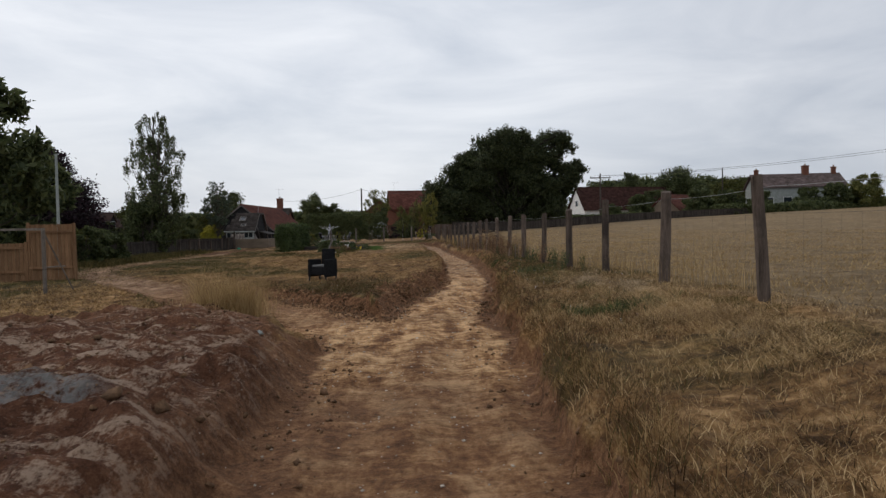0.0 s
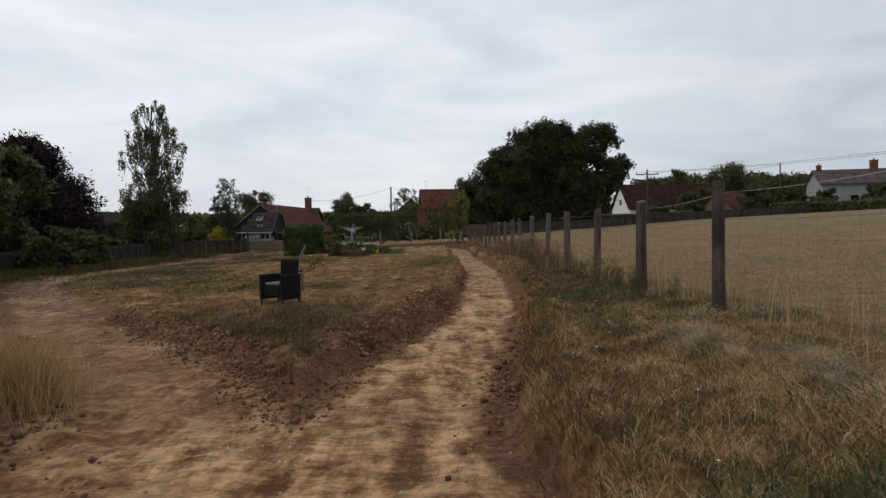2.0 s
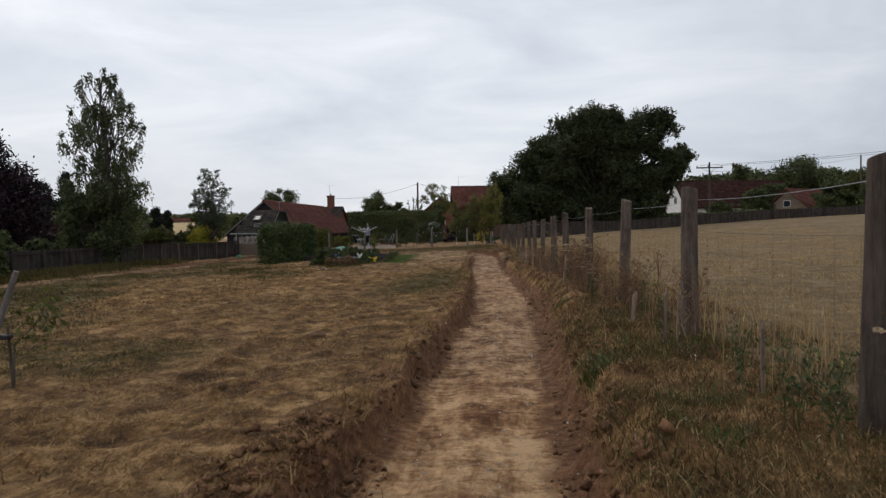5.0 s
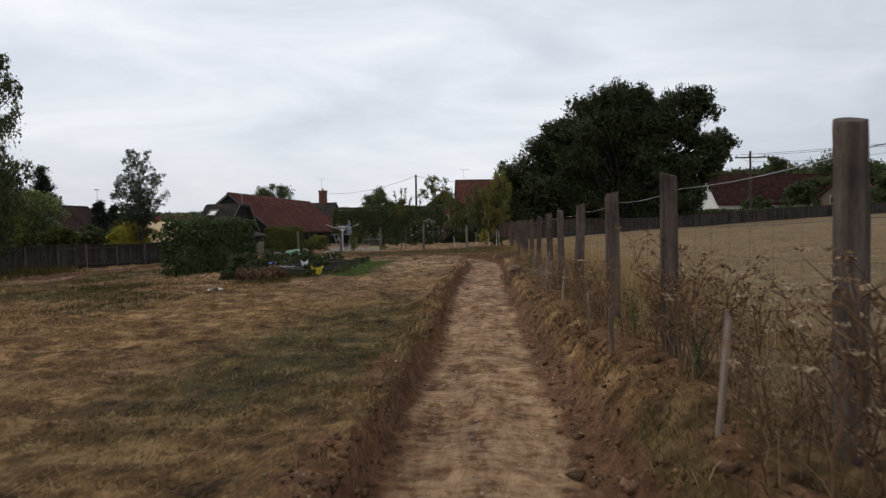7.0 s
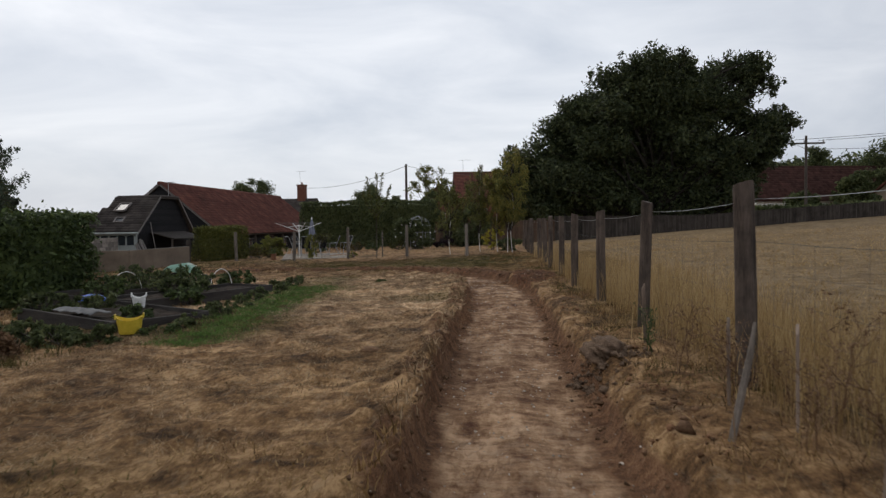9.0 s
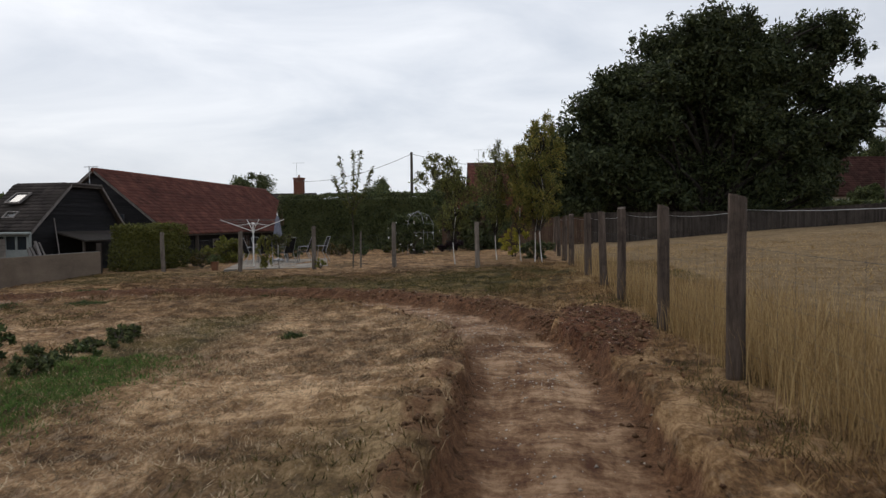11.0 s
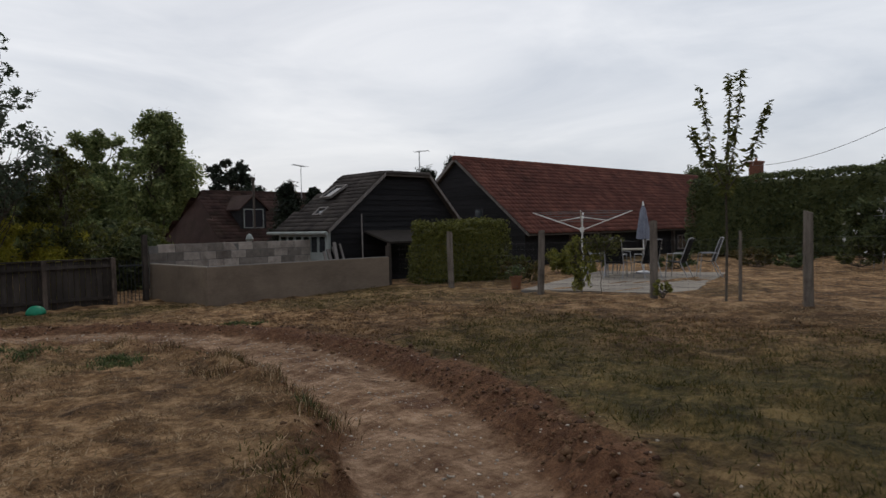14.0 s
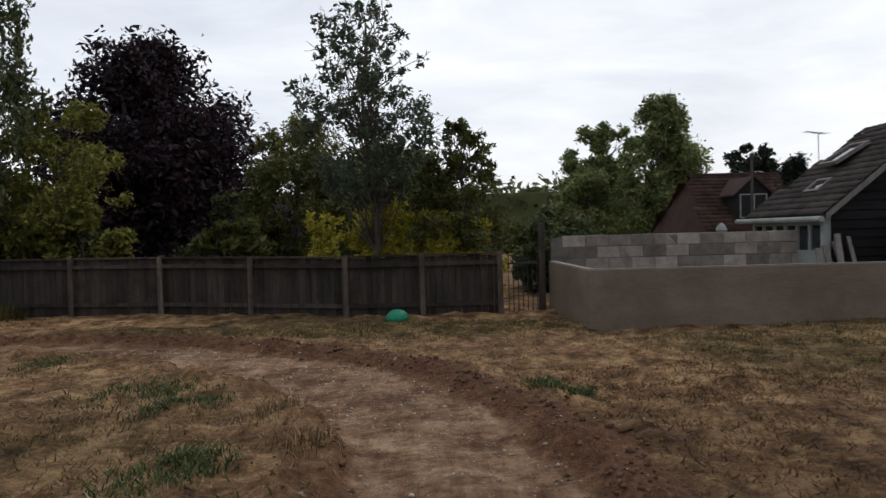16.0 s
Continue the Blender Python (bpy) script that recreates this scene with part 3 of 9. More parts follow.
def ground(x, y, masks=False):
    """Height of the ground at x, y, and what covers it."""
    x, y = np.asarray(x, dtype=float), np.asarray(y, dtype=float)
    left = lawn(x, y)
    fx, fb = FENCE_X(y), fence_base(y)
    d, side, idx = track_distance(x, y)
    # bank between track and wire fence, then the field that climbs away
    field = fb + 0.032 * np.clip(x - fx, 0, 90) + np.clip(y - 62, 0, 60) * (0.012 * step(2, 14, x - fx) + 0.010 * step(12, 30, x - fx))
    lift = np.interp(y, [6, 10, 20, 27], [0.25, 0.42, 0.42, 0.1])
    bank = left + (fb - left) * (lift * step(0.75, 1.5, x) + (1 - lift) * step(0.2, 0.95, (x - 1.0) / np.maximum(fx - 1.0, 0.5)))
    right = np.where(x > fx, field, bank)
    surf = np.where(x > 0.7, right, left)
    surf = surf + 0.05 * (vnoise(x, y, 0.7, 3) - 0.5) * step(0, 1.5, d - 0.5) + 0.03 * (vnoise(x, y, 3.1, 5) - 0.5) + 0.02 * (vnoise(x, y, 7.7, 6) - 0.5)
    la = LINE[np.clip(idx, 0, len(LINE) - 1)]
    straight = (la[..., 1] < 57) & (la[..., 0] > -0.9)
    minor = (la[..., 0] < -0.9) & (la[..., 1] < 50)
    turn = ~straight & ~minor
    depth = np.where(straight, np.interp(la[..., 1], [8, 20, 36], [0.2, 0.23, 0.24]), np.where(minor, np.interp(la[..., 0], [-12, -7, -2], [0.03, 0.10, 0.2]), np.interp(la[..., 0], [-9, -3], [0.05, 0.17])))
    floor = lawn(la[..., 0], la[..., 1]) - depth
    wob = 0.16 * (vnoise(x, y, 1.1, 8) - 0.5) + 0.22 * (vnoise(x, y, 3.0, 9) - 0.5) + 0.10 * (vnoise(x, y, 7.9, 10) - 0.5)
    wob = wob * np.where(straight, np.interp(la[..., 1], [12, 24], [1.0, 0.5]), np.where(minor, 1.0, 0.6))
    width = np.where(straight, np.interp(la[..., 1], [0, 6.5, 9.3, 11.0, 14, 18, 22, 32, 57], [1.0, 1.15, 1.33, 1.15, 0.90, 0.74, 0.71, 0.69, 0.68]), np.where(minor, np.interp(la[..., 0], [-8, -5, -1.5], [1.0, 1.3, 1.45]), 0.64)) + wob
    bw = np.where(side > 0, np.where(straight, np.interp(la[..., 1], [8, 14, 24, 30, 42, 48], [0.2, 0.3, 0.35, 0.48, 0.3, 0.14]), np.where(turn, 0.45, 0.26)), np.where(straight, np.interp(la[..., 1], [9, 12, 17, 21], [0.45, 0.5, 0.38, 0.09]), np.where(turn, 0.16, 0.25)))
    s = step(0, 1, (d - width) / bw)
    ruts = 0.015 * np.cos(d / 0.42 * math.pi) * (d < 0.85) + 0.03 * (vnoise(x * 0.7 + y * 0.7, y * 0.7 - x * 0.7, 1.7, 11) - 0.5)
    ripple = 0.035 * (vnoise(x * 0.8 + y * 0.6, y * 0.8 - x * 0.6, 2.9, 17) - 0.5) + 0.03 * (vnoise(x * 0.6 - y * 0.8, x * 0.8 + y * 0.6, 6.5, 16) ** 2 - 0.2)
    rim = np.exp(-((d - width - bw - 0.12) / 0.22) ** 2) * (~minor)
    clod = (vnoise(x, y, 4.6, 14) ** 2) * 0.17 + vnoise(x, y, 11, 15) * 0.06
    tuft = (vnoise(x, y, 2.1, 24) - 0.5) * 0.05 + (vnoise(x, y, 5.5, 25) ** 3) * 0.07
    slope_rubble = s * (1 - s) * 4 * (vnoise(x, y, 5.2, 26) * 0.08 + vnoise(x, y, 9.7, 27) * 0.06) * np.where(straight, np.interp(la[..., 1], [24, 44], [1.0, 0.6]), np.where(turn, 0.7, 0.0))
    z = slope_rubble + tuft * s * (x < fx) + floor + (surf - floor) * s + (ruts + ripple) * (1 - s) + rim * clod * np.where(side > 0, np.where(straight, np.interp(la[..., 1], [26, 40], [1.0, 0.25]), 0.35), 0.7)
    # churned soil beside the start, and the heap where the track turns
    churn = step(0.0, 0.34, 1 - np.hypot((x + 4.6) / 3.7, (y - 4.6) / 7.7) + 0.25 * (vnoise(x, y, 0.8, 19) - 0.5)) * step(1.12, 1.5, d)
    heap = step(0.12, 0.42, np.exp(-(((x - 1.66) / 0.5) ** 2 + ((y - 57.1 - 0.5 * (x - 1.5)) / 1.75) ** 2)) + 0.2 * (vnoise(x, y, 2.3, 18) - 0.5)) * step(0.6, 0.8, d)
    tuft_mound = np.exp(-(((x + 3.5) / 0.7) ** 2 + ((y - 11.9) / 0.6) ** 2))
    spoil = np.exp(-((d - width - 0.24) / 0.24) ** 2) * (side > 0) * turn
    streak = vnoise(x * 0.8 + y * 0.35, y * 2.6 - x * 0.5, 1.15, 28) * 0.6 + vnoise(x * 1.1 - y * 0.2, y * 3.1 + x * 0.6, 2.7, 29) * 0.4
    rough = vnoise(x, y, 3.3, 21) * 0.16 + vnoise(x, y, 8.1, 22) * 0.10
    z = z + tuft_mound * (0.12 + rough * 0.8) + churn * (0.02 + 0.04 * step(5.0, 8.0, y) + rough * 0.75 + streak * 0.34) + heap * (rough * 0.62 - 0.07) + spoil * (rough * 0.3 - 0.01)
    if not masks:
        return z
    soil = np.clip(np.maximum.reduce([(1 - step(np.where(side > 0, 0.1, 0.5), np.where(side > 0, 0.75, 1.15), (d - width) / bw)) * np.where(minor, np.interp(la[..., 0], [-10, -5], [0.45, 1.0]), 1.0), churn * 1.5, tuft_mound * 0.9, heap * 1.5, spoil * 1.2, rim * np.where(side > 0, np.where(straight, np.interp(la[..., 1], [10, 24, 36, 46], [0.1, 0.4, 0.75, 0.3]), 0.3), np.where(turn, 0.5, 0.62)) * step(0.3, 0.6, vnoise(x, y, 1.7, 33))]), 0, 1)
    pinch = np.where(straight, np.interp(la[..., 1], [8, 11, 15, 20, 28], [0.05, 0.2, 0.25, 0.1, 0.06]), np.where(turn, -0.02, 0.12))
    fresh = np.where(straight & (la[..., 1] < 12), np.interp(y, [5.5, 9.0], [0.42, 1.0]), 1.0)
    pale = fresh * np.where(minor, np.interp(la[..., 0], [-9, -5, -3.0, -1.4], [0.7, 0.42, 0.45, 0.62]), 1.0) * (1 - step(-0.25, 0.12, d - width + pinch)) * np.where(turn, 1.0, 0.55 + 0.7 * vnoise(x, y, 0.9, 41)) 
    green = np.clip(step(0.6, 0.85, vnoise(x, y, 0.33, 51)) * 0.6 + 0.05, 0, 1)
    corner = np.exp(-(((x + 0.5) / 2.9) ** 2 + ((y - 64.6) / 3.4) ** 2))
    patch = 1.1 * corner + np.exp(-(((x + 2.2) / 1.4) ** 2 + ((y - 17.4) / 1.8) ** 2)) + np.exp(-(((x + 0.7) / 0.9) ** 2 + ((y - 34.5) / 3.0) ** 2)) + np.exp(-((x - np.interp(y, [47, 58], [-3.05, -4.0])) / 0.6) ** 2) * (y > 47) * (y < 58.5) * 1.5
    green = np.clip(green + patch + 0.8 * step(7, 14, -x) * (1 - step(42, 57, y + 6 * (vnoise(x, y, 0.12, 52) - 0.5))), 0, 1)
    straw = step(-0.3, 0.6, x - fx)
    tread = straight * step(0.0, 0.2, width - 0.06 - d) * step(0.42, 0.6, vnoise(x * 0.6, y * 0.35, 1.0, 46)) * step(11, 14, y) * (1 - step(46, 50, y))
    ash = step(0.35, 0.7, np.exp(-(((x + 3.0) / 0.75) ** 2 + ((y - 5.2) / 0.5) ** 2)) + 0.3 * (vnoise(x, y, 2.5, 47) - 0.5))
    damp = np.clip(np.maximum(heap, spoil * 0.75 * (0.5 + 0.6 * vnoise(x, y, 1.2, 48))), 0, 1)
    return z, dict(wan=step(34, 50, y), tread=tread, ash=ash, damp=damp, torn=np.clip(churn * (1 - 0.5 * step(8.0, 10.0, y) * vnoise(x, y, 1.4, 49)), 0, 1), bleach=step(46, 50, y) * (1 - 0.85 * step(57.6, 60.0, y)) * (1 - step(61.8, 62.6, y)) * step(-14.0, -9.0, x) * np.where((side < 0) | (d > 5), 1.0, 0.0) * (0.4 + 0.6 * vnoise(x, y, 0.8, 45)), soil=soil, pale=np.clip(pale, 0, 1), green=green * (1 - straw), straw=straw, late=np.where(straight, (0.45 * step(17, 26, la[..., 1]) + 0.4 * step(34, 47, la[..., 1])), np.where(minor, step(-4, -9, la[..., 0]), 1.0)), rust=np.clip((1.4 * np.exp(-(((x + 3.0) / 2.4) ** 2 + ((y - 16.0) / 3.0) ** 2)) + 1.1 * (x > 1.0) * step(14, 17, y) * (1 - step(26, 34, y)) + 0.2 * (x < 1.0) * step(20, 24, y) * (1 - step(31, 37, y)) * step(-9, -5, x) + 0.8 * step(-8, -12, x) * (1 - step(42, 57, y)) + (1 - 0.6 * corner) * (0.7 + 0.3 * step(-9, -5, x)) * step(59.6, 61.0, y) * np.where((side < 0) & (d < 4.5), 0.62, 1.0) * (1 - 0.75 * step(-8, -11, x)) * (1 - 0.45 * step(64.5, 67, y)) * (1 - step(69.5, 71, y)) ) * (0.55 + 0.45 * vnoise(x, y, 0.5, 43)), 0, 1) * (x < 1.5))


def gz(x, y):
    return float(ground(np.array([x]), np.array([y]))[0])


def axis(lo, hi, fine, far_lo, far_hi, grow=1.22):
    mid = list(np.arange(lo, hi, fine))
    up, st = [hi], fine
    while up[-1] < far_hi:
        st *= grow
        up.append(up[-1] + st)
    dn, st = [lo], fine
    while dn[-1] > far_lo:
        st *= grow
        dn.append(dn[-1] - st)
    return np.array(dn[:0:-1] + mid + up)


def build_ground():
    west = axis(-17.5, -2.0, 0.1, -1800, -2.0)
    xs, ys = np.concatenate([west[west < -2.0], axis(-2.0, 4.4, 0.05, -2.0, 1800)]), axis(0.5, 67.0, 0.075, -400, 2200)
    gx, gy = np.meshgrid(xs, ys)
    z, masks = ground(gx, gy, True)
    nx, ny = len(xs), len(ys)
    i = np.arange(ny - 1)[:, None] * nx + np.arange(nx - 1)[None, :]
    quads = np.stack([i, i + 1, i + nx + 1, i + nx], -1).reshape(-1, 4)
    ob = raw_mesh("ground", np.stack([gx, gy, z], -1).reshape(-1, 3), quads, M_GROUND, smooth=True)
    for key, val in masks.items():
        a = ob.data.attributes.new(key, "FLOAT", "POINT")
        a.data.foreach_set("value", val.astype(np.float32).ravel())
    return tagged(ob, "dry mown grass with a freshly dug clay track", "ground", kind="structure")


build_ground()


# ---- grass ----
def blades(name, material, x, y, height, width, lean, label, seed, bend=True):
    """Upright blades at the given places; one object that nobody could count."""
    rng = np.random.default_rng(seed)
    n = len(x)
    z = ground(x, y) - 0.01
    h = height * rng.uniform(0.55, 1.25, n)
    w = width * rng.uniform(0.6, 1.3, n)
    a, b = rng.uniform(0, 2 * np.pi, n), rng.uniform(0, 2 * np.pi, n)
    l = lean * rng.uniform(0.1, 1.0, n) * h
    side = np.stack([np.cos(a) * w / 2, np.sin(a) * w / 2, np.zeros(n)], -1)
    root = np.stack([x, y, z], -1)
    tip = root + np.stack([np.cos(b) * l, np.sin(b) * l, h], -1)
    if bend:
        mid = root + np.stack([np.cos(b) * l * 0.3, np.sin(b) * l * 0.3, h * 0.55], -1)
        v = np.stack([root - side, root + side, mid + side * 0.75, mid - side * 0.75, tip], 1).reshape(-1, 3)
        k = np.arange(n)[:, None] * 5
        t = np.concatenate([k + [[0, 1, 2]], k + [[0, 2, 3]], k + [[3, 2, 4]]], 1).reshape(-1, 3)
    else:
        v = np.stack([root - side, root + side, tip], 1).reshape(-1, 3)
        t = (np.arange(n)[:, None] * 3 + [[0, 1, 2]])
    return tagged(raw_mesh(name, v, t, material), label, "grass", kind="stuff")


def scatter(n, x0, x1, y0, y1, seed, keep):
    rng = np.random.default_rng(seed)
    x, y = rng.uniform(x0, x1, n), rng.uniform(y0, y1, n)
    p = keep(x, y)
    k = rng.uniform(0, 1, n) < p
    return x[k], y[k]


def grassy(x, y):
    return 1 - np.clip(ground(x, y, True)[1]["soil"] * 1.6, 0, 1)


def dry_blades(name, x, y, height, width, lean, label, seed, bend=True):
    """Dry blades that turn from warm tan by the start to wan buff at the garden's end."""
    wan = y + 8 * (vnoise(x, y, 0.4, 343) - 0.5) > 42
    blades(name, M_DRYGRASS, x[~wan], y[~wan], height, width, lean, label, seed, bend)
    blades(name, M_WANGRASS, x[wan], y[wan], height, width, lean, label, seed + 900, bend)


def build_grass():
    clump = lambda x, y, s, k, lo, hi: step(lo, hi, vnoise(x, y, s, k))
    near_left = lambda x, y: grassy(x, y) * (0.2 + 0.8 * clump(x, y, 2.2, 61, 0.3, 0.7))
    x, y = scatter(420000, -5.5, 1.2, 1.0, 60.0, 71, near_left)
    g = np.random.default_rng(6).uniform(0, 1, len(x)) < step(0.62, 0.95, vnoise(x, y, 0.33, 51))
    dull = ~g & ~((y > 49.5) & (x > -6) & (y < 58.5))
    dry_blades("short_dry_grass", x[dull], y[dull], 0.038, 0.012, 2.2, "short dry tan mown grass blades on the lawn", 72, bend=False)
    sun_bleached = (y > 49.5) & (x > -6) & (y < 58.5)
    blades("short_bleached_grass", M_PALEGRASS, x[~g & sun_bleached], y[~g & sun_bleached], 0.038, 0.012, 2.2, "short bleached pale grass inside the track's turn", 172, bend=False)
    blades("short_green_grass", M_GREENGRASS, x[g], y[g], 0.05, 0.012, 1.4, "short green grass blades in patches on the lawn", 73, bend=False)
    x, y = scatter(200000, -16.0, 1.0, 54.0, 70.0, 74, lambda x, y: grassy(x, y) * (0.2 + 0.8 * clump(x, y, 2.0, 62, 0.3, 0.7)))
    g = np.random.default_rng(7).uniform(0, 1, len(x)) < step(0.55, 1.0, vnoise(x, y, 0.33, 51) + 0.95 * np.exp(-(((x + 0.5) / 3.2) ** 2 + ((y - 64.4) / 3.6) ** 2)))
    far = ~g & (y > 60.5) & (x > -11.5) & (track_distance(x, y)[1] > 0)
    blades("short_dry_grass", M_WANGRASS, x[~g & ~far], y[~g & ~far], 0.04, 0.013, 2.2, "short pale mown grass inside the turning track", 115, bend=False)
    blades("short_dead_grass", M_RUSTGRASS, x[far], y[far], 0.05, 0.014, 2.0, "short reddish dead grass blades by the turning track", 75, bend=False)
    blades("short_green_grass", M_GREENGRASS, x[g], y[g], 0.06, 0.014, 1.2, "short green grass blades beside the turning track", 76, bend=False)
    x, y = scatter(150000, -18.0, -5.0, 2.0, 56.0, 77, lambda x, y: grassy(x, y) * (0.2 + 0.8 * clump(x, y, 1.2, 63, 0.3, 0.7)))
    g = (vnoise(x, y, 0.33, 51) + 0.25 * step(7, 12, -x)) > 0.7
    blades("rough_dry_grass", M_DRYGRASS, x[~g], y[~g], 0.07, 0.024, 1.6, "rough dry grass on the far part of the lawn", 78, bend=False)
    blades("rough_green_grass", M_GREENGRASS, x[g], y[g], 0.09, 0.024, 1.2, "rough green grass and weeds toward the old fence", 79, bend=False)
    # rough weeds by the armchair, against the old fence, and the straw tuft at the fork
    x, y = scatter(60000, -6.5, -0.8, 12.5, 20.5, 103, lambda x, y: grassy(x, y) * np.exp(-(((x + 3.2) / 1.9) ** 2 + ((y - 16.6) / 2.2) ** 2)) * (0.15 + 0.85 * clump(x, y, 1.4, 69, 0.35, 0.6)))
    q = np.random.default_rng(9).uniform(0, 1, len(x)) < 0.55
    blades("rough_dead_weeds", M_RUSTGRASS, x[q], y[q], 0.15, 0.008, 1.6, "tangled dead brown weeds before the armchair", 118)
    x, y = x[~q], y[~q]
    blades("rough_weeds", M_GREENGRASS, x, y, 0.13, 0.009, 1.6, "rough dull green weeds before the armchair", 104)
    x, y = scatter(60000, -19.2, -14.5, 26.0, 55.0, 105, lambda x, y: step(-15.5, -18.5, x) * (0.1 + 0.9 * clump(x, y, 0.8, 70, 0.35, 0.6)))
    blades("fence_weeds", M_GREENGRASS, x, y, 0.34, 0.022, 0.7, "tall rank weeds along the old board fence", 106)
    x, y = scatter(90000, -5.2, -1.8, 10.5, 14.5, 107, lambda x, y: np.exp(-(((x + 3.45) / 0.42) ** 2 + ((y - 12.25) / 0.42) ** 2)) * (0.3 + 0.7 * clump(x, y, 2.2, 85, 0.3, 0.6)))
    blades("straw_tuft", M_STRAW, x, y, 0.66, 0.006, 1.0, "pale tuft of tall dry grass at the track's fork", 108)
    x, y = scatter(16000, -9.5, -2.0, 58.0, 62.5, 109, lambda x, y: grassy(x, y) * step(0.62, 0.8, vnoise(x, y, 1.1, 71)))
    blades("lawn_weeds", M_GREENGRASS, x, y, 0.055, 0.012, 1.6, "green weed tufts in the dead lawn", 110)
    x, y = scatter(80000, -5.2, -2.2, 47.0, 55.0, 111, lambda x, y: np.exp(-((x - np.interp(y, [47, 58], [-3.05, -4.0])) / np.interp(y, [50, 54], [0.36, 0.62])) ** 2))
    blades("lush_grass", M_LUSH, x, y, 0.055, 0.011, 1.4, "lush green watered grass beside the vegetable beds", 112, bend=False)
    # a swathe of cut straw laid along the fence, and tall dead growth further on
    x, y = scatter(110000, 1.8, 3.9, 5.0, 15.0, 141, lambda x, y: np.exp(-((x - 2.95 + 0.25 * (vnoise(x, y, 0.6, 73) - 0.5)) / 0.28) ** 2) * (0.2 + 0.8 * clump(x, y, 1.1, 74, 0.3, 0.6)))
    blades("laid_straw", M_TANGRASS, x, y, 0.12, 0.006, 3.0, "pale cut straw lying along the fence bank", 142, bend=False)
    x, y = scatter(2800, 1.6, 4.2, 22.0, 44.0, 143, lambda x, y: np.exp(-((x - FENCE_X(y) + 0.25) / 0.38) ** 2) * step(23, 27, y) * (1 - 0.75 * step(32, 36, y)) * (1 - step(39, 44, y)) * (0.15 + 0.85 * clump(x, y, 1.5, 75, 0.35, 0.65)))
    blades("dead_stalks", M_DOCK, x, y, 0.42, 0.008, 0.28, "reddish brown dead stalks crowding the fence", 144)
    # turf hanging over the cut edge
    def lip(x, y):
        d, side, idx = track_distance(x, y)
        return np.exp(-((d - 0.84) / 0.10) ** 2) * (side < 0) * (0.2 + 0.8 * clump(x, y, 1.9, 68, 0.35, 0.6))
    x, y = scatter(50000, -3.0, 1.2, 14.0, 58.0, 88, lip)
    dry_blades("turf_edge", x, y, 0.10, 0.011, 1.3, "shaggy dry turf hanging over the cut edge", 89)
    # shaggy grass that spills down the steep side of the bank by the fork
    def spill(x, y):
        d, side, idx = track_distance(x, y)
        w = np.interp(y, [0, 6.5, 9.3, 11.0, 14, 18], [1.0, 1.15, 1.33, 1.15, 0.90, 0.74])
        return np.exp(-((d - w - 0.24) / 0.15) ** 2) * (side > 0) * (0.3 + 0.7 * clump(x, y, 1.8, 89, 0.3, 0.6)) * (1 - step(14, 18, y))
    x, y = scatter(60000, 0.5, 2.4, 0.8, 18.0, 221, spill)
    q = vnoise(x, y, 1.3, 90) + 0.2 * np.random.default_rng(17).normal(size=len(x))
    blades("bank_side_grass", M_DRYGRASS, x[q > 0.55], y[q > 0.55], 0.17, 0.006, 1.5, "shaggy tan grass down the side of the bank", 222)
    blades("bank_side_dead_grass", M_RUSTGRASS, x[q < 0.38], y[q < 0.38], 0.16, 0.006, 1.6, "shaggy brown dead grass down the side of the bank", 223)
    m = (q >= 0.38) & (q <= 0.55)
    blades("bank_side_green_grass", M_GREENGRASS, x[m], y[m], 0.15, 0.006, 1.5, "dull green grass down the side of the bank", 224)
    # bank between track and fence
    x, y = scatter(330000, 0.3, 4.6, 0.5, 70.0, 81, lambda x, y: grassy(x, y) * step(0.5, 1.0, x - np.interp(y, [0, 10, 16, 22, 57, 60], [0.1, 0.1, 0.9, 1.6, 1.2, -0.5])) * (0.25 + 0.75 * clump(x, y, 1.6, 64, 0.3, 0.65)))
    g = np.random.default_rng(5).uniform(0, 1, len(x)) < np.clip((0.24 + 0.66 * step(11, 15, y)) * step(0.38, 0.75, vnoise(x, y, 0.9, 65)) + 0.45 * np.exp(-((y - 18) / 6) ** 2), 0, 1)
    r = ~g & (np.random.default_rng(8).uniform(0, 1, len(x)) < np.maximum(0.2, 0.75 * step(12, 17, y)) * (1 - 0.6 * step(36, 46, y)))
    blades("bank_dead_grass", M_RUSTGRASS, x[r], y[r], 0.085, 0.006, 2.0, "dead brown grass on the bank under the fence", 80)
    g2 = ~g & ~r
    near = g2 & (y < 18) & (np.random.default_rng(12).uniform(0, 1, len(x)) < 0.6)
    blades("bank_straw_grass", M_TANGRASS, x[near], y[near], 0.08, 0.006, 2.0, "warm tan dry grass on the bank under the fence", 182)
    g2 = g2 & ~near
    blades("bank_dry_grass", M_DRYGRASS, x[g2], y[g2], 0.09, 0.006, 2.2, "flattened dry grass on the bank under the fence", 82)
    blades("bank_green_grass", M_GREENGRASS, x[g], y[g], 0.075, 0.006, 1.7, "green grass and weeds on the bank under the fence", 83)
    # longer pale tufts that stand in the mown lawn
    x, y = scatter(160000, -9.0, 1.0, 16.0, 60.0, 121, lambda x, y: grassy(x, y) * step(0.62, 0.8, vnoise(x, y, 2.6, 81)))
    dry_blades("pale_grass_tufts", x, y, 0.065, 0.008, 2.0, "pale tufts of dry grass standing in the lawn", 122, bend=False)
    # the matted growth on the bank by the first posts
    x, y = scatter(190000, 0.9, 3.7, 7.0, 28.0, 161, lambda x, y: grassy(x, y) * (0.35 + 0.65 * clump(x, y, 2.4, 87, 0.3, 0.65)))
    k = vnoise(x, y, 1.1, 88) + 0.25 * np.random.default_rng(14).normal(size=len(x))
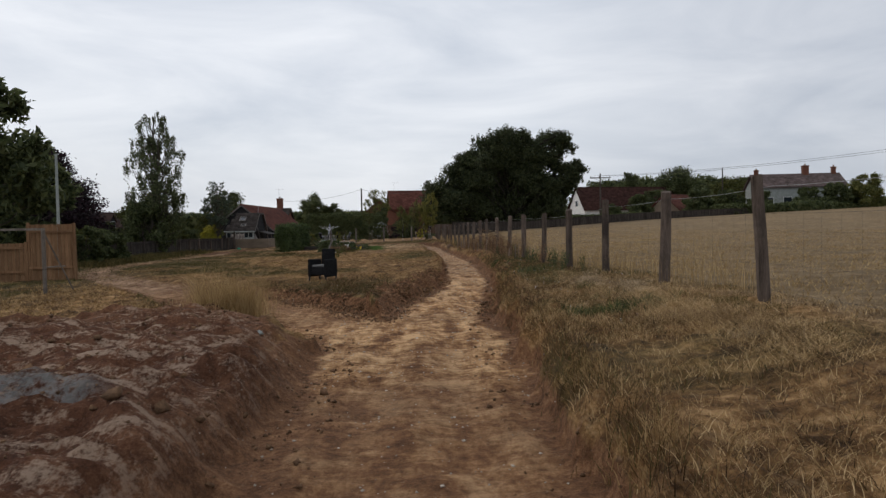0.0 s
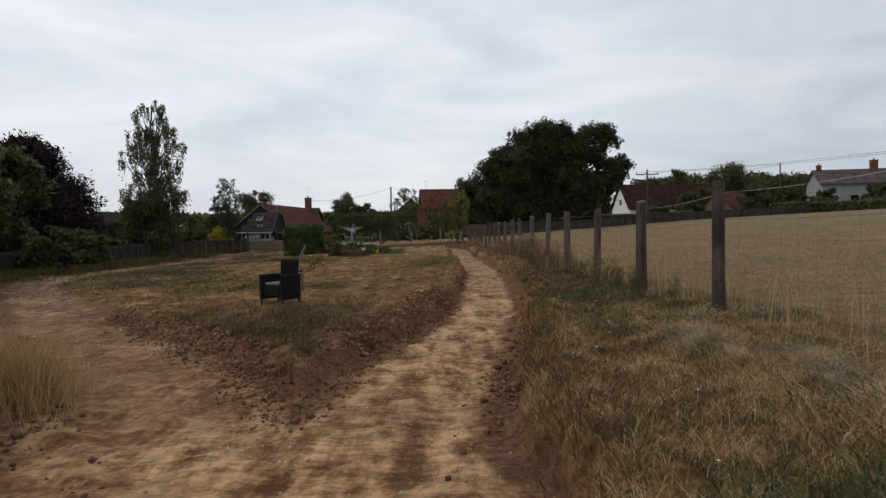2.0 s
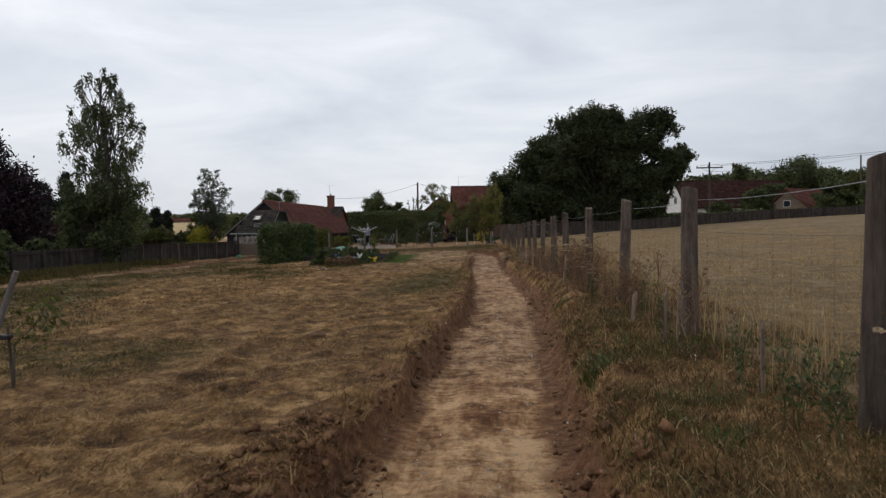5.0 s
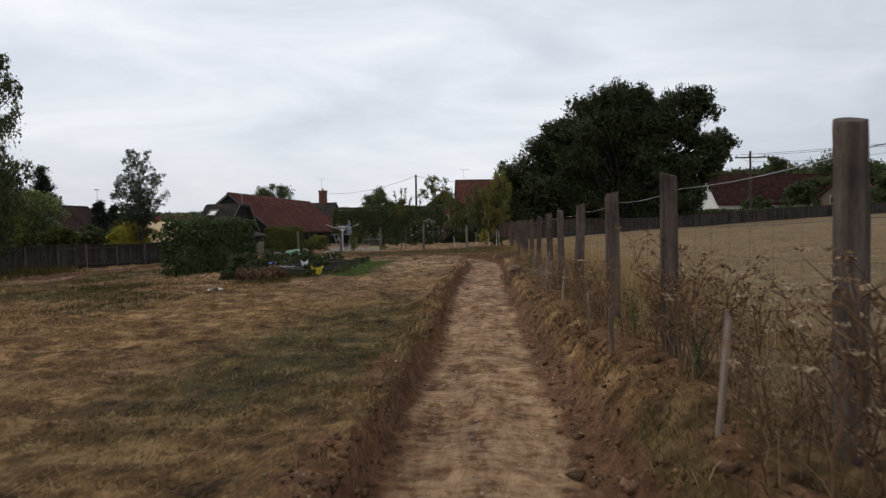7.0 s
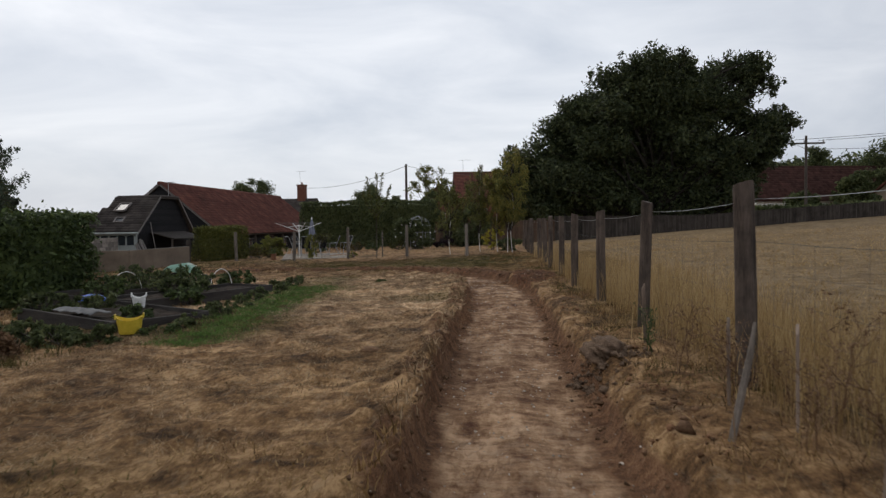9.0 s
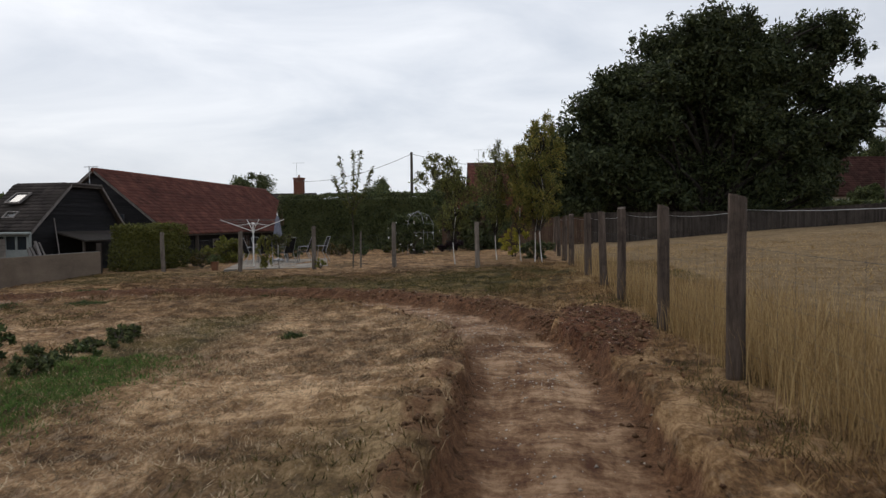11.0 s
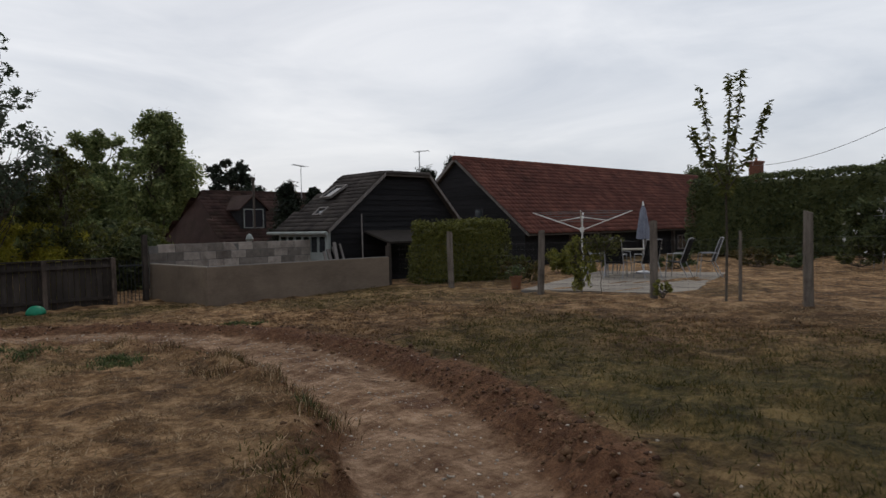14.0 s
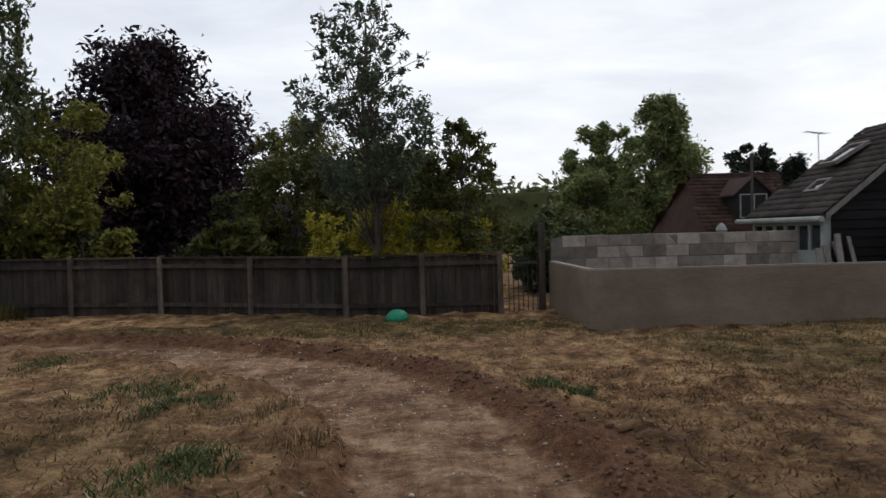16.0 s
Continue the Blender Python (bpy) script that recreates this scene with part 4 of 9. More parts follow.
    warm = step(12, 16, y)
    gr, rs = k > 0.74 - 0.16 * warm, k < 0.10 + 0.24 * warm
    blades("bank_green_tangle", M_GREENGRASS, x[gr], y[gr], 0.085, 0.005, 1.6, "matted green weeds on the bank by the first posts", 162)
    blades("bank_brown_tangle", M_RUSTGRASS, x[rs], y[rs], 0.08, 0.005, 1.9, "matted dead brown growth on the bank by the first posts", 163)
    rest = ~gr & ~rs
    light = rest & (np.random.default_rng(15).uniform(0, 1, len(x)) < 0.7 * (1 - 0.6 * warm))
    blades("bank_pale_tangle", M_TANGRASS, x[light], y[light], 0.075, 0.005, 2.1, "matted bleached grass on the bank by the first posts", 165)
    rest = rest & ~light
    blades("bank_tan_tangle", M_DRYGRASS, x[rest], y[rest], 0.08, 0.005, 1.9, "matted tan dry grass on the bank by the first posts", 164)
    # tall straw along the wire
    fx = lambda y: FENCE_X(y)
    x, y = scatter(95000, 1.6, 6.0, 9.0, 72.0, 84, lambda x, y: np.exp(-((x - fx(y) - 0.5) / 0.5) ** 2) * step(-0.25, 0.15, x - fx(y) + 0.25 * (y < 50)) * np.interp(y, [9, 14, 20, 34, 38, 52, 72], [0.2, 0.25, 0.25, 0.3, 0.9, 1, 0.6]) * (0.2 + 0.8 * clump(x, y, 0.9, 66, 0.25, 0.6)))
    blades("tall_straw", M_STRAW, x, y, 0.56, 0.007, 0.45, "tall pale golden grass along the wire fence", 85)
    x, y = scatter(70000, 1.9, 5.4, 36.0, 60.0, 131, lambda x, y: step(-0.15, 0.25, x - fx(y)) * np.exp(-np.maximum(x - fx(y) - 0.3, 0) / 0.9) * (0.3 + 0.7 * clump(x, y, 1.3, 72, 0.25, 0.6)))
    blades("tall_straw", M_STRAW, x, y, 0.46, 0.006, 0.5, "dense tall golden grass beyond the wire fence", 132)
    x, y = scatter(200000, 3.0, 26.0, 4.0, 80.0, 86, lambda x, y: step(0.3, 1.5, x - fx(y)) * (0.35 + 0.65 * clump(x, y, 0.7, 67, 0.3, 0.6)) * np.exp(-(x - fx(y)) / 14))
    blades("field_straw", M_STRAW, x, y, 0.09, 0.018, 1.8, "golden dry grass of the open field", 87, bend=False)


build_grass()


# ---- wire fence along the field ----
POSTS = [(4.1, 5.1, 2.02), (3.92, 8.1, 2.0), (3.83, 11.11, 1.96), (3.78, 14.31, 1.93), (3.66, 17.19, 1.80), (3.59, 20.39, 1.76), (3.51, 23.72, 1.76), (3.47, 27.13, 1.76),
         (3.35, 30.07, 1.72), (3.15, 32.73, 1.67), (3.07, 35.48, 1.64), (2.95, 38.32, 1.58), (2.89, 41.17, 1.54), (2.81, 44.22, 1.52), (2.66, 47.3, 1.48), (2.58, 50.5, 1.43),
         (2.48, 53.99, 1.43), (2.37, 56.71, 1.41), (2.29, 59.7, 1.45), (2.28, 62.39, 1.41), (2.2, 65.21, 1.42), (2.01, 68.56, 1.44), (1.95, 71.5, 1.42), (1.9, 74.5, 1.42), (1.85, 77.5, 1.42)]


def post_mesh(seed, radius, height):
    """A round, weathered, slightly crooked post with a worn sloping top and splits."""
    rng = random.Random(seed)
    bm = bmesh.new()
    n, rings = 14, []
    wob = [rng.uniform(0.93, 1.05) for _ in range(n)]
    split = rng.randrange(n)
    for i, t in enumerate((0, 0.15, 0.35, 0.55, 0.75, 0.9, 0.965, 0.99, 1.0)):
        r = radius * (1.06 - 0.10 * t) * (0.965 if t == 1.0 else 1.0)
        cx, cy = 0.012 * math.sin(t * 3 + seed), 0.012 * math.cos(t * 2.3 + seed * 2)
        ring = []
        for k in range(n):
            a = 2 * math.pi * k / n
            q = r * wob[k] * (0.84 if k == split and t > 0.3 else 1.0)
            tilt = 0.02 * math.cos(a + seed) if t > 0.95 else 0
            q *= rng.uniform(0.975, 1.02)
            ring.append(bm.verts.new((cx + q * math.cos(a), cy + q * math.sin(a), t * height + tilt)))
        rings.append(ring)
    for r0, r1 in zip(rings, rings[1:]):
        for k in range(n):
            bm.faces.new((r0[k], r0[(k + 1) % n], r1[(k + 1) % n], r1[k]))
    bm.faces.new(rings[-1])
    return bm


def wire_between(bm, a, b, sag=0.0, r=0.0025, n=5):
    pts = []
    for i in range(n + 1):
        t = i / n
        pts.append(Vector(a).lerp(Vector(b), t) - Vector((0, 0, sag * 4 * t * (1 - t))))
    tube(bm, pts, r, 3, cap=False)


def netting(bm, a, b, low, high, rows=6, cell=0.3, r=0.0010, lean=0.0):
    """Stock netting between two posts; a and b are ground points."""
    a, b = Vector(a), Vector(b)
    span = (b - a).length
    zs = [low + (high - low) * (i / (rows - 1)) ** 1.15 for i in range(rows)]
    for i, h in enumerate(zs):
        wire_between(bm, a + Vector((0, 0, h)), b + Vector((0, 0, h)), 0.015, r * (1.6 if i in (0, rows - 1) else 1), 3)
    n = max(2, int(span / cell))
    for i in range(1, n):
        p = a.lerp(b, i / n)
        tube(bm, [p + Vector((0, 0, low)), p + Vector((lean, 0, high))], r, 3, cap=False)


def field_fence():
    root = thing("wire_fence", label="weathered round timber posts carrying stock wire along a straw field", category="fence", kind="structure")
    rng = random.Random(4)
    for i, (x, y, top) in enumerate(POSTS):
        base = float(fence_base(y)) - 0.25
        p = part("post", post_mesh(i, 0.078 + rng.uniform(-0.008, 0.010), top - base), M_POST, root, smooth=False)
        p.location, p.rotation_euler = (x, y, base), (rng.uniform(-0.02, 0.02), rng.uniform(-0.025, 0.025) - (0.07 if i == 1 else 0.0), rng.uniform(0, 6) if i != 1 else 0.0)
    top_wire, net = bmesh.new(), bmesh.new()
    for (x0, y0, t0), (x1, y1, t1) in zip(POSTS, POSTS[1:]):
        o = 0.085
        wire_between(top_wire, (x0 + o, y0, t0 - 0.12), (x1 + o, y1, t1 - 0.12), 0.03, 0.003)
        g0, g1 = t0 - 1.42, t1 - 1.42
        netting(net, (x0 + o, y0, g0), (x1 + o, y1, g1), 0.08, 0.98)
    part("top_wire", top_wire, M_WIRE, root)
    part("netting", net, M_NETTING, root)
    # a few thin split stakes and slats stuck beside the posts
    return root


field_fence()


def split_stakes():
    rng = random.Random(11)
    spots = [(3.3, 21.2), (3.2, 23.0), (3.15, 23.25), (3.1, 24.6), (2.85, 30.4), (2.7, 33.0), (2.65, 34.2), (2.55, 36.8), (2.5, 38.9), (2.45, 39.3), (2.4, 40.2), (2.5, 43.6), (2.46, 46.2), (2.7, 43.0), (2.45, 41.6)]
    for x, y in spots:
        h = rng.uniform(0.35, 0.62)
        bm = box(bmesh.new(), (-0.022, -0.010, -0.15), (0.022, 0.010, h), 0.003)
        for v in bm.verts:
            if v.co.z > h - 0.02:
                v.co.z += v.co.x * 1.5
        ob = tagged(link_mesh("split_stake", bm, M_STAKE), "thin silvered split timber stake beside the fence", "stake", "stakes along the wire fence")
        ob.location, ob.rotation_euler = (x, y, gz(x, y)), (rng.uniform(-0.12, 0.12), rng.uniform(-0.15, 0.15), rng.uniform(0, 3))


split_stakes()

CROSS = [(-12.0, 70.48, 1.01), (-9.13, 70.35, 1.01), (-6.54, 70.47, 1.16), (-3.67, 70.07, 1.26), (-0.80, 68.6, 1.24)]


def garden_fence():
    root = thing("garden_wire_fence", label="low timber posts and pale wire netting before the patio", category="fence", kind="structure")
    rng = random.Random(9)
    for i, (x, y, top) in enumerate(CROSS):
        base = gz(x, y) - 0.2
        p = part("post", post_mesh(40 + i, 0.075, top - base), M_GARDENPOST, root)
        p.location, p.rotation_euler = (x, y, base), (rng.uniform(-0.02, 0.02), rng.uniform(-0.02, 0.02), rng.uniform(0, 6))
    net = bmesh.new()
    line = [(-14.2, 70.5, 0.9)] + CROSS + [(2.0, 68.56, 1.44)]
    for (x0, y0, _), (x1, y1, _) in zip(line, line[1:]):
        netting(net, (x0, y0 + 0.09, gz(x0, y0)), (x1, y1 + 0.09, gz(x1, y1)), 0.05, 1.1, rows=10, cell=0.12, r=0.0011)
    part("netting", net, M_NETTING, root)


garden_fence()


# ---- buildings ----
def tile_slope(name, origin, along, upslope, length, run, material, parent, cover=(0.28, 0.30), wave=0.035, seed=0, label="", trim=None):
    """Overlapping curved tiles on a roof slope: every tile an island of its own; trim cuts the slope's ends."""
    rng = np.random.default_rng(seed)
    o, u, v = Vector(origin), Vector(along).normalized(), Vector(upslope).normalized()
    n = u.cross(v).normalized()
    if n.z < 0:
        n = -n
    cols, rows = max(1, round(length / cover[0])), max(1, round(run / cover[1]))
    cw, ch = length / cols, run / rows
    prof = [(0.0, 0.0), (0.3, wave), (0.6, wave * 0.25), (1.02, 0.0)]
    verts, quads = [], []
    for j in range(rows):
        for i in range(cols):
            a0, a1 = i * cw, (i + 1) * cw
            if trim:
                lo, hi = trim((j + 0.5) * ch)
                if a1 < lo or a0 > hi:
                    continue
            jit = rng.uniform(-0.006, 0.006, 3)
            base = len(verts)
            for k, (s, lift) in enumerate(prof):
                p = o + u * (a0 + s * cw) + v * (j * ch + jit[0])
                verts.append(p + n * (lift + 0.03 + jit[1] - 0.03))
                verts.append(p + n * (lift + 0.035 + jit[1]))
                verts.append(p + v * (ch * 1.08) + n * (lift + 0.012 + jit[2] * 0.5))
            for k in range(3):
                b = base + 3 * k
                quads.append((b, b + 3, b + 4, b + 1))
                quads.append((b + 1, b + 4, b + 5, b + 2))
    ob = raw_mesh(name, np.array([tuple(p) for p in verts]), quads, material, parent)
    ob["kind"] = "stuff"
    if label:
        ob["label"] = label
    return ob


def board_wall(parent, outline_at, x_of, lo, hi, step_h=0.2, material=None, name="board"):
    """Lapped horizontal boards; outline_at(z) gives the start and end along the wall, x_of maps (s, z, out) to a point."""
    z = lo
    while z < hi - 0.02:
        z1 = min(z + step_h, hi)
        (a0, b0), (a1, b1) = outline_at(z), outline_at(z1)
        bm = bmesh.new()
        ps = [x_of(a0, z, 0.035), x_of(b0, z, 0.035), x_of(b1, z1, 0.012), x_of(a1, z1, 0.012)]
        qs = [x_of(a0, z, 0.0), x_of(b0, z, 0.0), x_of(b1, z1, 0.0), x_of(a1, z1, 0.0)]
        f, g = [bm.verts.new(p) for p in ps], [bm.verts.new(p) for p in qs]
        bm.faces.new(f)
        bm.faces.new(g[::-1])
        for k in range(4):
            bm.faces.new((f[k], g[k], g[(k + 1) % 4], f[(k + 1) % 4]))
        bmesh.ops.recalc_face_normals(bm, faces=bm.faces[:])
        part(name, bm, material or M_BOARD, parent)
        z = z1


def red_barn():
    root = thing("barn", pose(0, 0, 0), "long low black-boarded barn with a red pantile roof", "barn")
    y0, y1, xr, zr, xe, ze, g = 79.2, 101.0, -20.35, 4.05, -16.4, 0.84, -0.9
    xw = 2 * xr - xe
    t = 0.3
    bm = bmesh.new()
    prism(bm, [(xe - t, y0, g), (xe - t, y0, ze + 0.12), (xr, y0, zr - 0.14), (xw + t, y0, ze + 0.12), (xw + t, y0, g)], (0, 0.18, 0))
    prism(bm, [(xe - t, y1 - 0.18, g), (xe - t, y1 - 0.18, ze + 0.12), (xr, y1 - 0.18, zr - 0.14), (xw + t, y1 - 0.18, ze + 0.12), (xw + t, y1 - 0.18, g)], (0, 0.18, 0))
    box(bm, (xe - t - 0.18, y0 + 0.18, g), (xe - t, y1 - 0.18, ze + 0.05))
    box(bm, (xw + t, y0 + 0.18, g), (xw + t + 0.18, y1 - 0.18, ze + 0.05))
    part("wall", bm, M_BOARD, root)
    slope = (zr - ze) / (xe - xr)
    half = lambda z: max(0.02, min(xe - t - xr, (zr - 0.16 - z) / slope))
    board_wall(root, lambda z: (xr - half(z), xr + half(z)), lambda s, z, out: (s, y0 - out, z), g + 0.1, zr - 0.18, 0.19)
    bm = bmesh.new()
    for sx, ex in ((1, xe), (-1, xw)):
        prism(bm, [(xr, y0 - 0.16, zr - 0.06), (ex, y0 - 0.16, ze - 0.06), (ex, y0 - 0.16, ze - 0.11), (xr, y0 - 0.16, zr - 0.16)], (0, y1 - y0 + 0.32, 0))
    part("roof", bm, M_POLE, root)
    run = math.hypot(xe - xr, zr - ze)
    tile_slope("roof_tiles", (xe + 0.04, y0 - 0.2, ze - 0.03), (0, 1, 0), (xr - xe, 0, zr - ze), y1 - y0 + 0.4, run, M_TILE, root, (0.26, 0.27), seed=1, label="weathered red clay pantiles")
    tile_slope("roof_tiles", (xw - 0.04, y0 - 0.2, ze - 0.03), (0, 1, 0), (xr - xw, 0, zr - ze), y1 - y0 + 0.4, run, M_TILE, root, (0.5, 0.4), seed=2)
    for k in range(52):
        y = y0 - 0.2 + k * (y1 - y0 + 0.4) / 52
        bm = tube(bmesh.new(), [(xr, y, zr - 0.02), (xr, y + 0.45, zr - 0.015)], [0.11, 0.125], 8)
        part("ridge_tile", bm, M_TILE, root)
    for ex in (xe, xw):
        bm = prism(bmesh.new(), [(xr, y0 - 0.19, zr + 0.0), (ex, y0 - 0.19, ze - 0.02), (ex, y0 - 0.19, ze - 0.14), (xr, y0 - 0.19, zr - 0.14)], (0, 0.028, 0))
        part("bargeboard", bm, M_SILVER, root, "pale weathered bargeboard")
    for y in np.arange(82, 100, 2.9):
        bm = box(bmesh.new(), (xe - 0.24, y - 0.07, g), (xe - 0.10, y + 0.07, ze - 0.02), 0.01)
        part("eave_post", bm, M_POLE, root)
    for y, w, h in ((84.5, 0.9, 0.75), (88.6, 0.8, 0.9), (91.8, 0.9, 0.75)):
        win = part("window", box(bmesh.new(), (xe - t + 0.005, y - w / 2, -0.25), (xe - t + 0.05, y + w / 2, -0.25 + h), 0.008), M_SILVER, root, "small window under the eave")
        for k in range(2):
            part("pane", box(bmesh.new(), (xe - t + 0.05, y - w / 2 + 0.05 + k * w / 2, -0.2), (xe - t + 0.056, y + 0.0 - 0.03 + k * w / 2, -0.3 + h)), M_GLASS, win)
    win = part("window", box(bmesh.new(), (xr + 1.05, y0 - 0.07, 0.9), (xr + 1.5, y0 - 0.03, 1.85), 0.008), M_DARKMETAL, root, "dark narrow window in the gable")
    part("pane", box(bmesh.new(), (xr + 1.1, y0 - 0.078, 0.95), (xr + 1.45, y0 - 0.07, 1.8)), M_GLASS, win)


red_barn()


def black_garage():
    root = thing("garage", pose(0, 0, 0), "black weatherboarded outbuilding with a cut-off gable and tiled slopes", "outbuilding")
    xg, xb, g = -16.9, -19.45, -0.95
    hip_cut = 0.9
    ys, yn, ye0, ye1, ze, zt = 72.3, 74.2, 70.1, 75.9, 1.12, 2.88
    bm = bmesh.new()
    o = 0.2
    prism(bm, [(xg, ye0 + o, g), (xg, ye0 + o, ze + 0.05), (xg, ys, zt - 0.1), (xg, yn, zt - 0.1), (xg, ye1 - o, ze + 0.05), (xg, ye1 - o, g)], (-0.2, 0, 0))
    prism(bm, [(xb, ye0 + o, g), (xb, ye0 + o, ze - 0.1), (xb, ye1 - o, ze - 0.1), (xb, ye1 - o, g)], (-0.2, 0, 0))
    box(bm, (xb, ye0 + o + 0.004, g), (xg - 0.2, ye0 + o + 0.15, ze + 0.03))
    box(bm, (xb, ye1 - o - 0.15, g), (xg - 0.2, ye1 - o - 0.004, ze + 0.03))
    part("wall", bm, M_BOARD, root)
    lo = lambda z: ye0 + o if z < ze else ye0 + o + (z - ze) / (zt - ze) * (ys - ye0 - o)
    hi = lambda z: ye1 - o if z < ze else ye1 - o - (z - ze) / (zt - ze) * (ye1 - o - yn)
    board_wall(root, lambda z: (lo(z), hi(z)), lambda s, z, out: (xg + out, s, z), g + 0.1, zt - 0.12, 0.17)
    bm = bmesh.new()
    L = xg - xb + 0.45
    xf, xr = xg + 0.2, xg + 0.2 - L
    for ya, yb in ((ye0, ys), (ye1, yn)):
        prism(bm, [(xf, ya, ze), (xf, yb, zt), (xr + hip_cut, yb, zt), (xr, ya, ze)], (0, 0, -0.09))
    prism(bm, [(xf, ys, zt), (xf, yn, zt), (xr + hip_cut, yn, zt), (xr + hip_cut, ys, zt)], (0, 0, -0.09))
    prism(bm, [(xr, ye0, ze), (xr + hip_cut, ys, zt), (xr + hip_cut, yn, zt), (xr, ye1, ze)], (0, 0, -0.09))
    bmesh.ops.recalc_face_normals(bm, faces=bm.faces[:])
    part("roof", bm, M_POLE, root)
    run = math.hypot(ys - ye0, zt - ze)
    tile_slope("roof_tiles", (xg + 0.22 - L, ye0 - 0.05, ze - 0.01), (1, 0, 0), (0, ys - ye0, zt - ze), L, run + 0.06, M_SLATE, root, (0.3, 0.19), 0.02, seed=3, label="grey-brown profiled roof tiles", trim=lambda q: (hip_cut * q / run, L))
    tile_slope("roof_tiles", (xg + 0.22 - L, ye1 + 0.05, ze - 0.01), (1, 0, 0), (0, yn - ye1, zt - ze), L, math.hypot(ye1 - yn, zt - ze) + 0.06, M_SLATE, root, (0.3, 0.19), 0.02, seed=4, trim=lambda q: (hip_cut * q / run, L))
    for k in range(12):
        y = ys + (yn - ys) * k / 12
        part("ridge_tile", tube(bmesh.new(), [(xg + 0.15, y, zt + 0.0), (xg + 0.15, y + 0.2, zt + 0.01 + 0.012 * (k % 2))], [0.07, 0.08], 8), M_SLATE, root)
    for k in range(10):
        x = xg + 0.1 - k * (L - hip_cut) / 10
        part("ridge_tile", tube(bmesh.new(), [(x, ys + 0.02, zt + 0.0), (x - 0.26, ys + 0.02, zt + 0.012)], [0.07, 0.08], 8), M_SLATE, root)
    for a, b in (((ye0, ze), (ys, zt)), ((ye1, ze), (yn, zt))):
        part("bargeboard", prism(bmesh.new(), [(xg + 0.21, a[0], a[1] + 0.02), (xg + 0.21, b[0], b[1] + 0.02), (xg + 0.21, b[0], b[1] - 0.1), (xg + 0.21, a[0], a[1] - 0.1)], (0.028, 0, 0)), M_SILVER, root, "grey weathered bargeboard")
    # rooflights on the tiled slope
    v = Vector((0, ys - ye0, zt - ze)).normalized()
    n = Vector((0, -(zt - ze), ys - ye0)).normalized()
    for x, s, w, h, tip in ((-18.2, 1.75, 0.62, 0.8, 0.14), (-18.0, 0.85, 0.5, 0.4, 0.0)):
        c = Vector((x, ye0, ze)) + v * s + n * 0.05
        mat_ = Matrix((Vector((1, 0, 0)), v, n)).transposed().to_4x4()
        mat_.translation = c
        if tip:
            mat_ = mat_ @ pose(0, 0, 0.10, -8, 0, 0)
        bm = bmesh.new()
        for q in ((-w / 2, -h / 2, -w / 2 + 0.06, h / 2), (w / 2 - 0.06, -h / 2, w / 2, h / 2), (-w / 2 + 0.06, h / 2 - 0.06, w / 2 - 0.06, h / 2), (-w / 2 + 0.06, -h / 2, w / 2 - 0.06, -h / 2 + 0.06)):
            box(bm, (q[0], q[1], -0.02), (q[2], q[3], 0.05), m=mat_)
        win = part("rooflight", bm, M_SILVER, root, "rooflight with a pale frame")
        part("pane", box(bmesh.new(), (-w / 2 + 0.06, -h / 2 + 0.06, 0.0), (w / 2 - 0.06, h / 2 - 0.06, 0.012), m=mat_), M_GLASS, win)
    # white glazed front under the south eave
    yf = ye0 + o - 0.02
    bm = box(bmesh.new(), (-19.62, yf - 0.10, g), (xg - 0.02, yf, 0.45))
    box(bm, (-19.62, yf - 0.10, 0.92), (xg - 0.02, yf, ze - 0.04))
    for k in range(7):
        x = -19.62 + k * (2.64 / 6)
        box(bm, (x, yf - 0.10, 0.45), (x + 0.07, yf, 0.92))
    front = part("glazed_front", bm, M_DULLWHITE, root, "white painted timber front with a row of small panes")
    for k in range(6):
        x = -19.62 + 0.07 + k * (2.64 / 6)
        part("pane", box(bmesh.new(), (x, yf - 0.06, 0.45), (x + 0.37, yf - 0.05, 0.92)), M_GLASS, front)
    part("gutter", tube(bmesh.new(), [(-20.0, ye0 - 0.1, ze - 0.08), (xg + 0.25, ye0 - 0.1, ze - 0.09)], 0.055, 8), M_DULLWHITE, root)
    part("corner_board", box(bmesh.new(), (xg - 0.05, ye0 + o - 0.16, g), (xg + 0.06, ye0 + o - 0.02, ze - 0.02), 0.01), M_DULLWHITE, root)
    # dark lean-to against the gable
    bm = prism(bmesh.new(), [(xg + 0.05, 71.5, 1.08), (xg + 1.3, 71.5, 0.74), (xg + 1.3, 71.5, 0.68), (xg + 0.05, 71.5, 1.02)], (0, 3.6, 0))
    part("lean_to_roof", bm, M_SLATE, root, "shallow felted lean-to roof")
    for y in (71.6, 73.4, 75.0):
        part("lean_to_post", box(bmesh.new(), (xg + 1.1, y - 0.04, g), (xg + 1.18, y + 0.04, 0.70), 0.006), M_POLE, root)


black_garage()


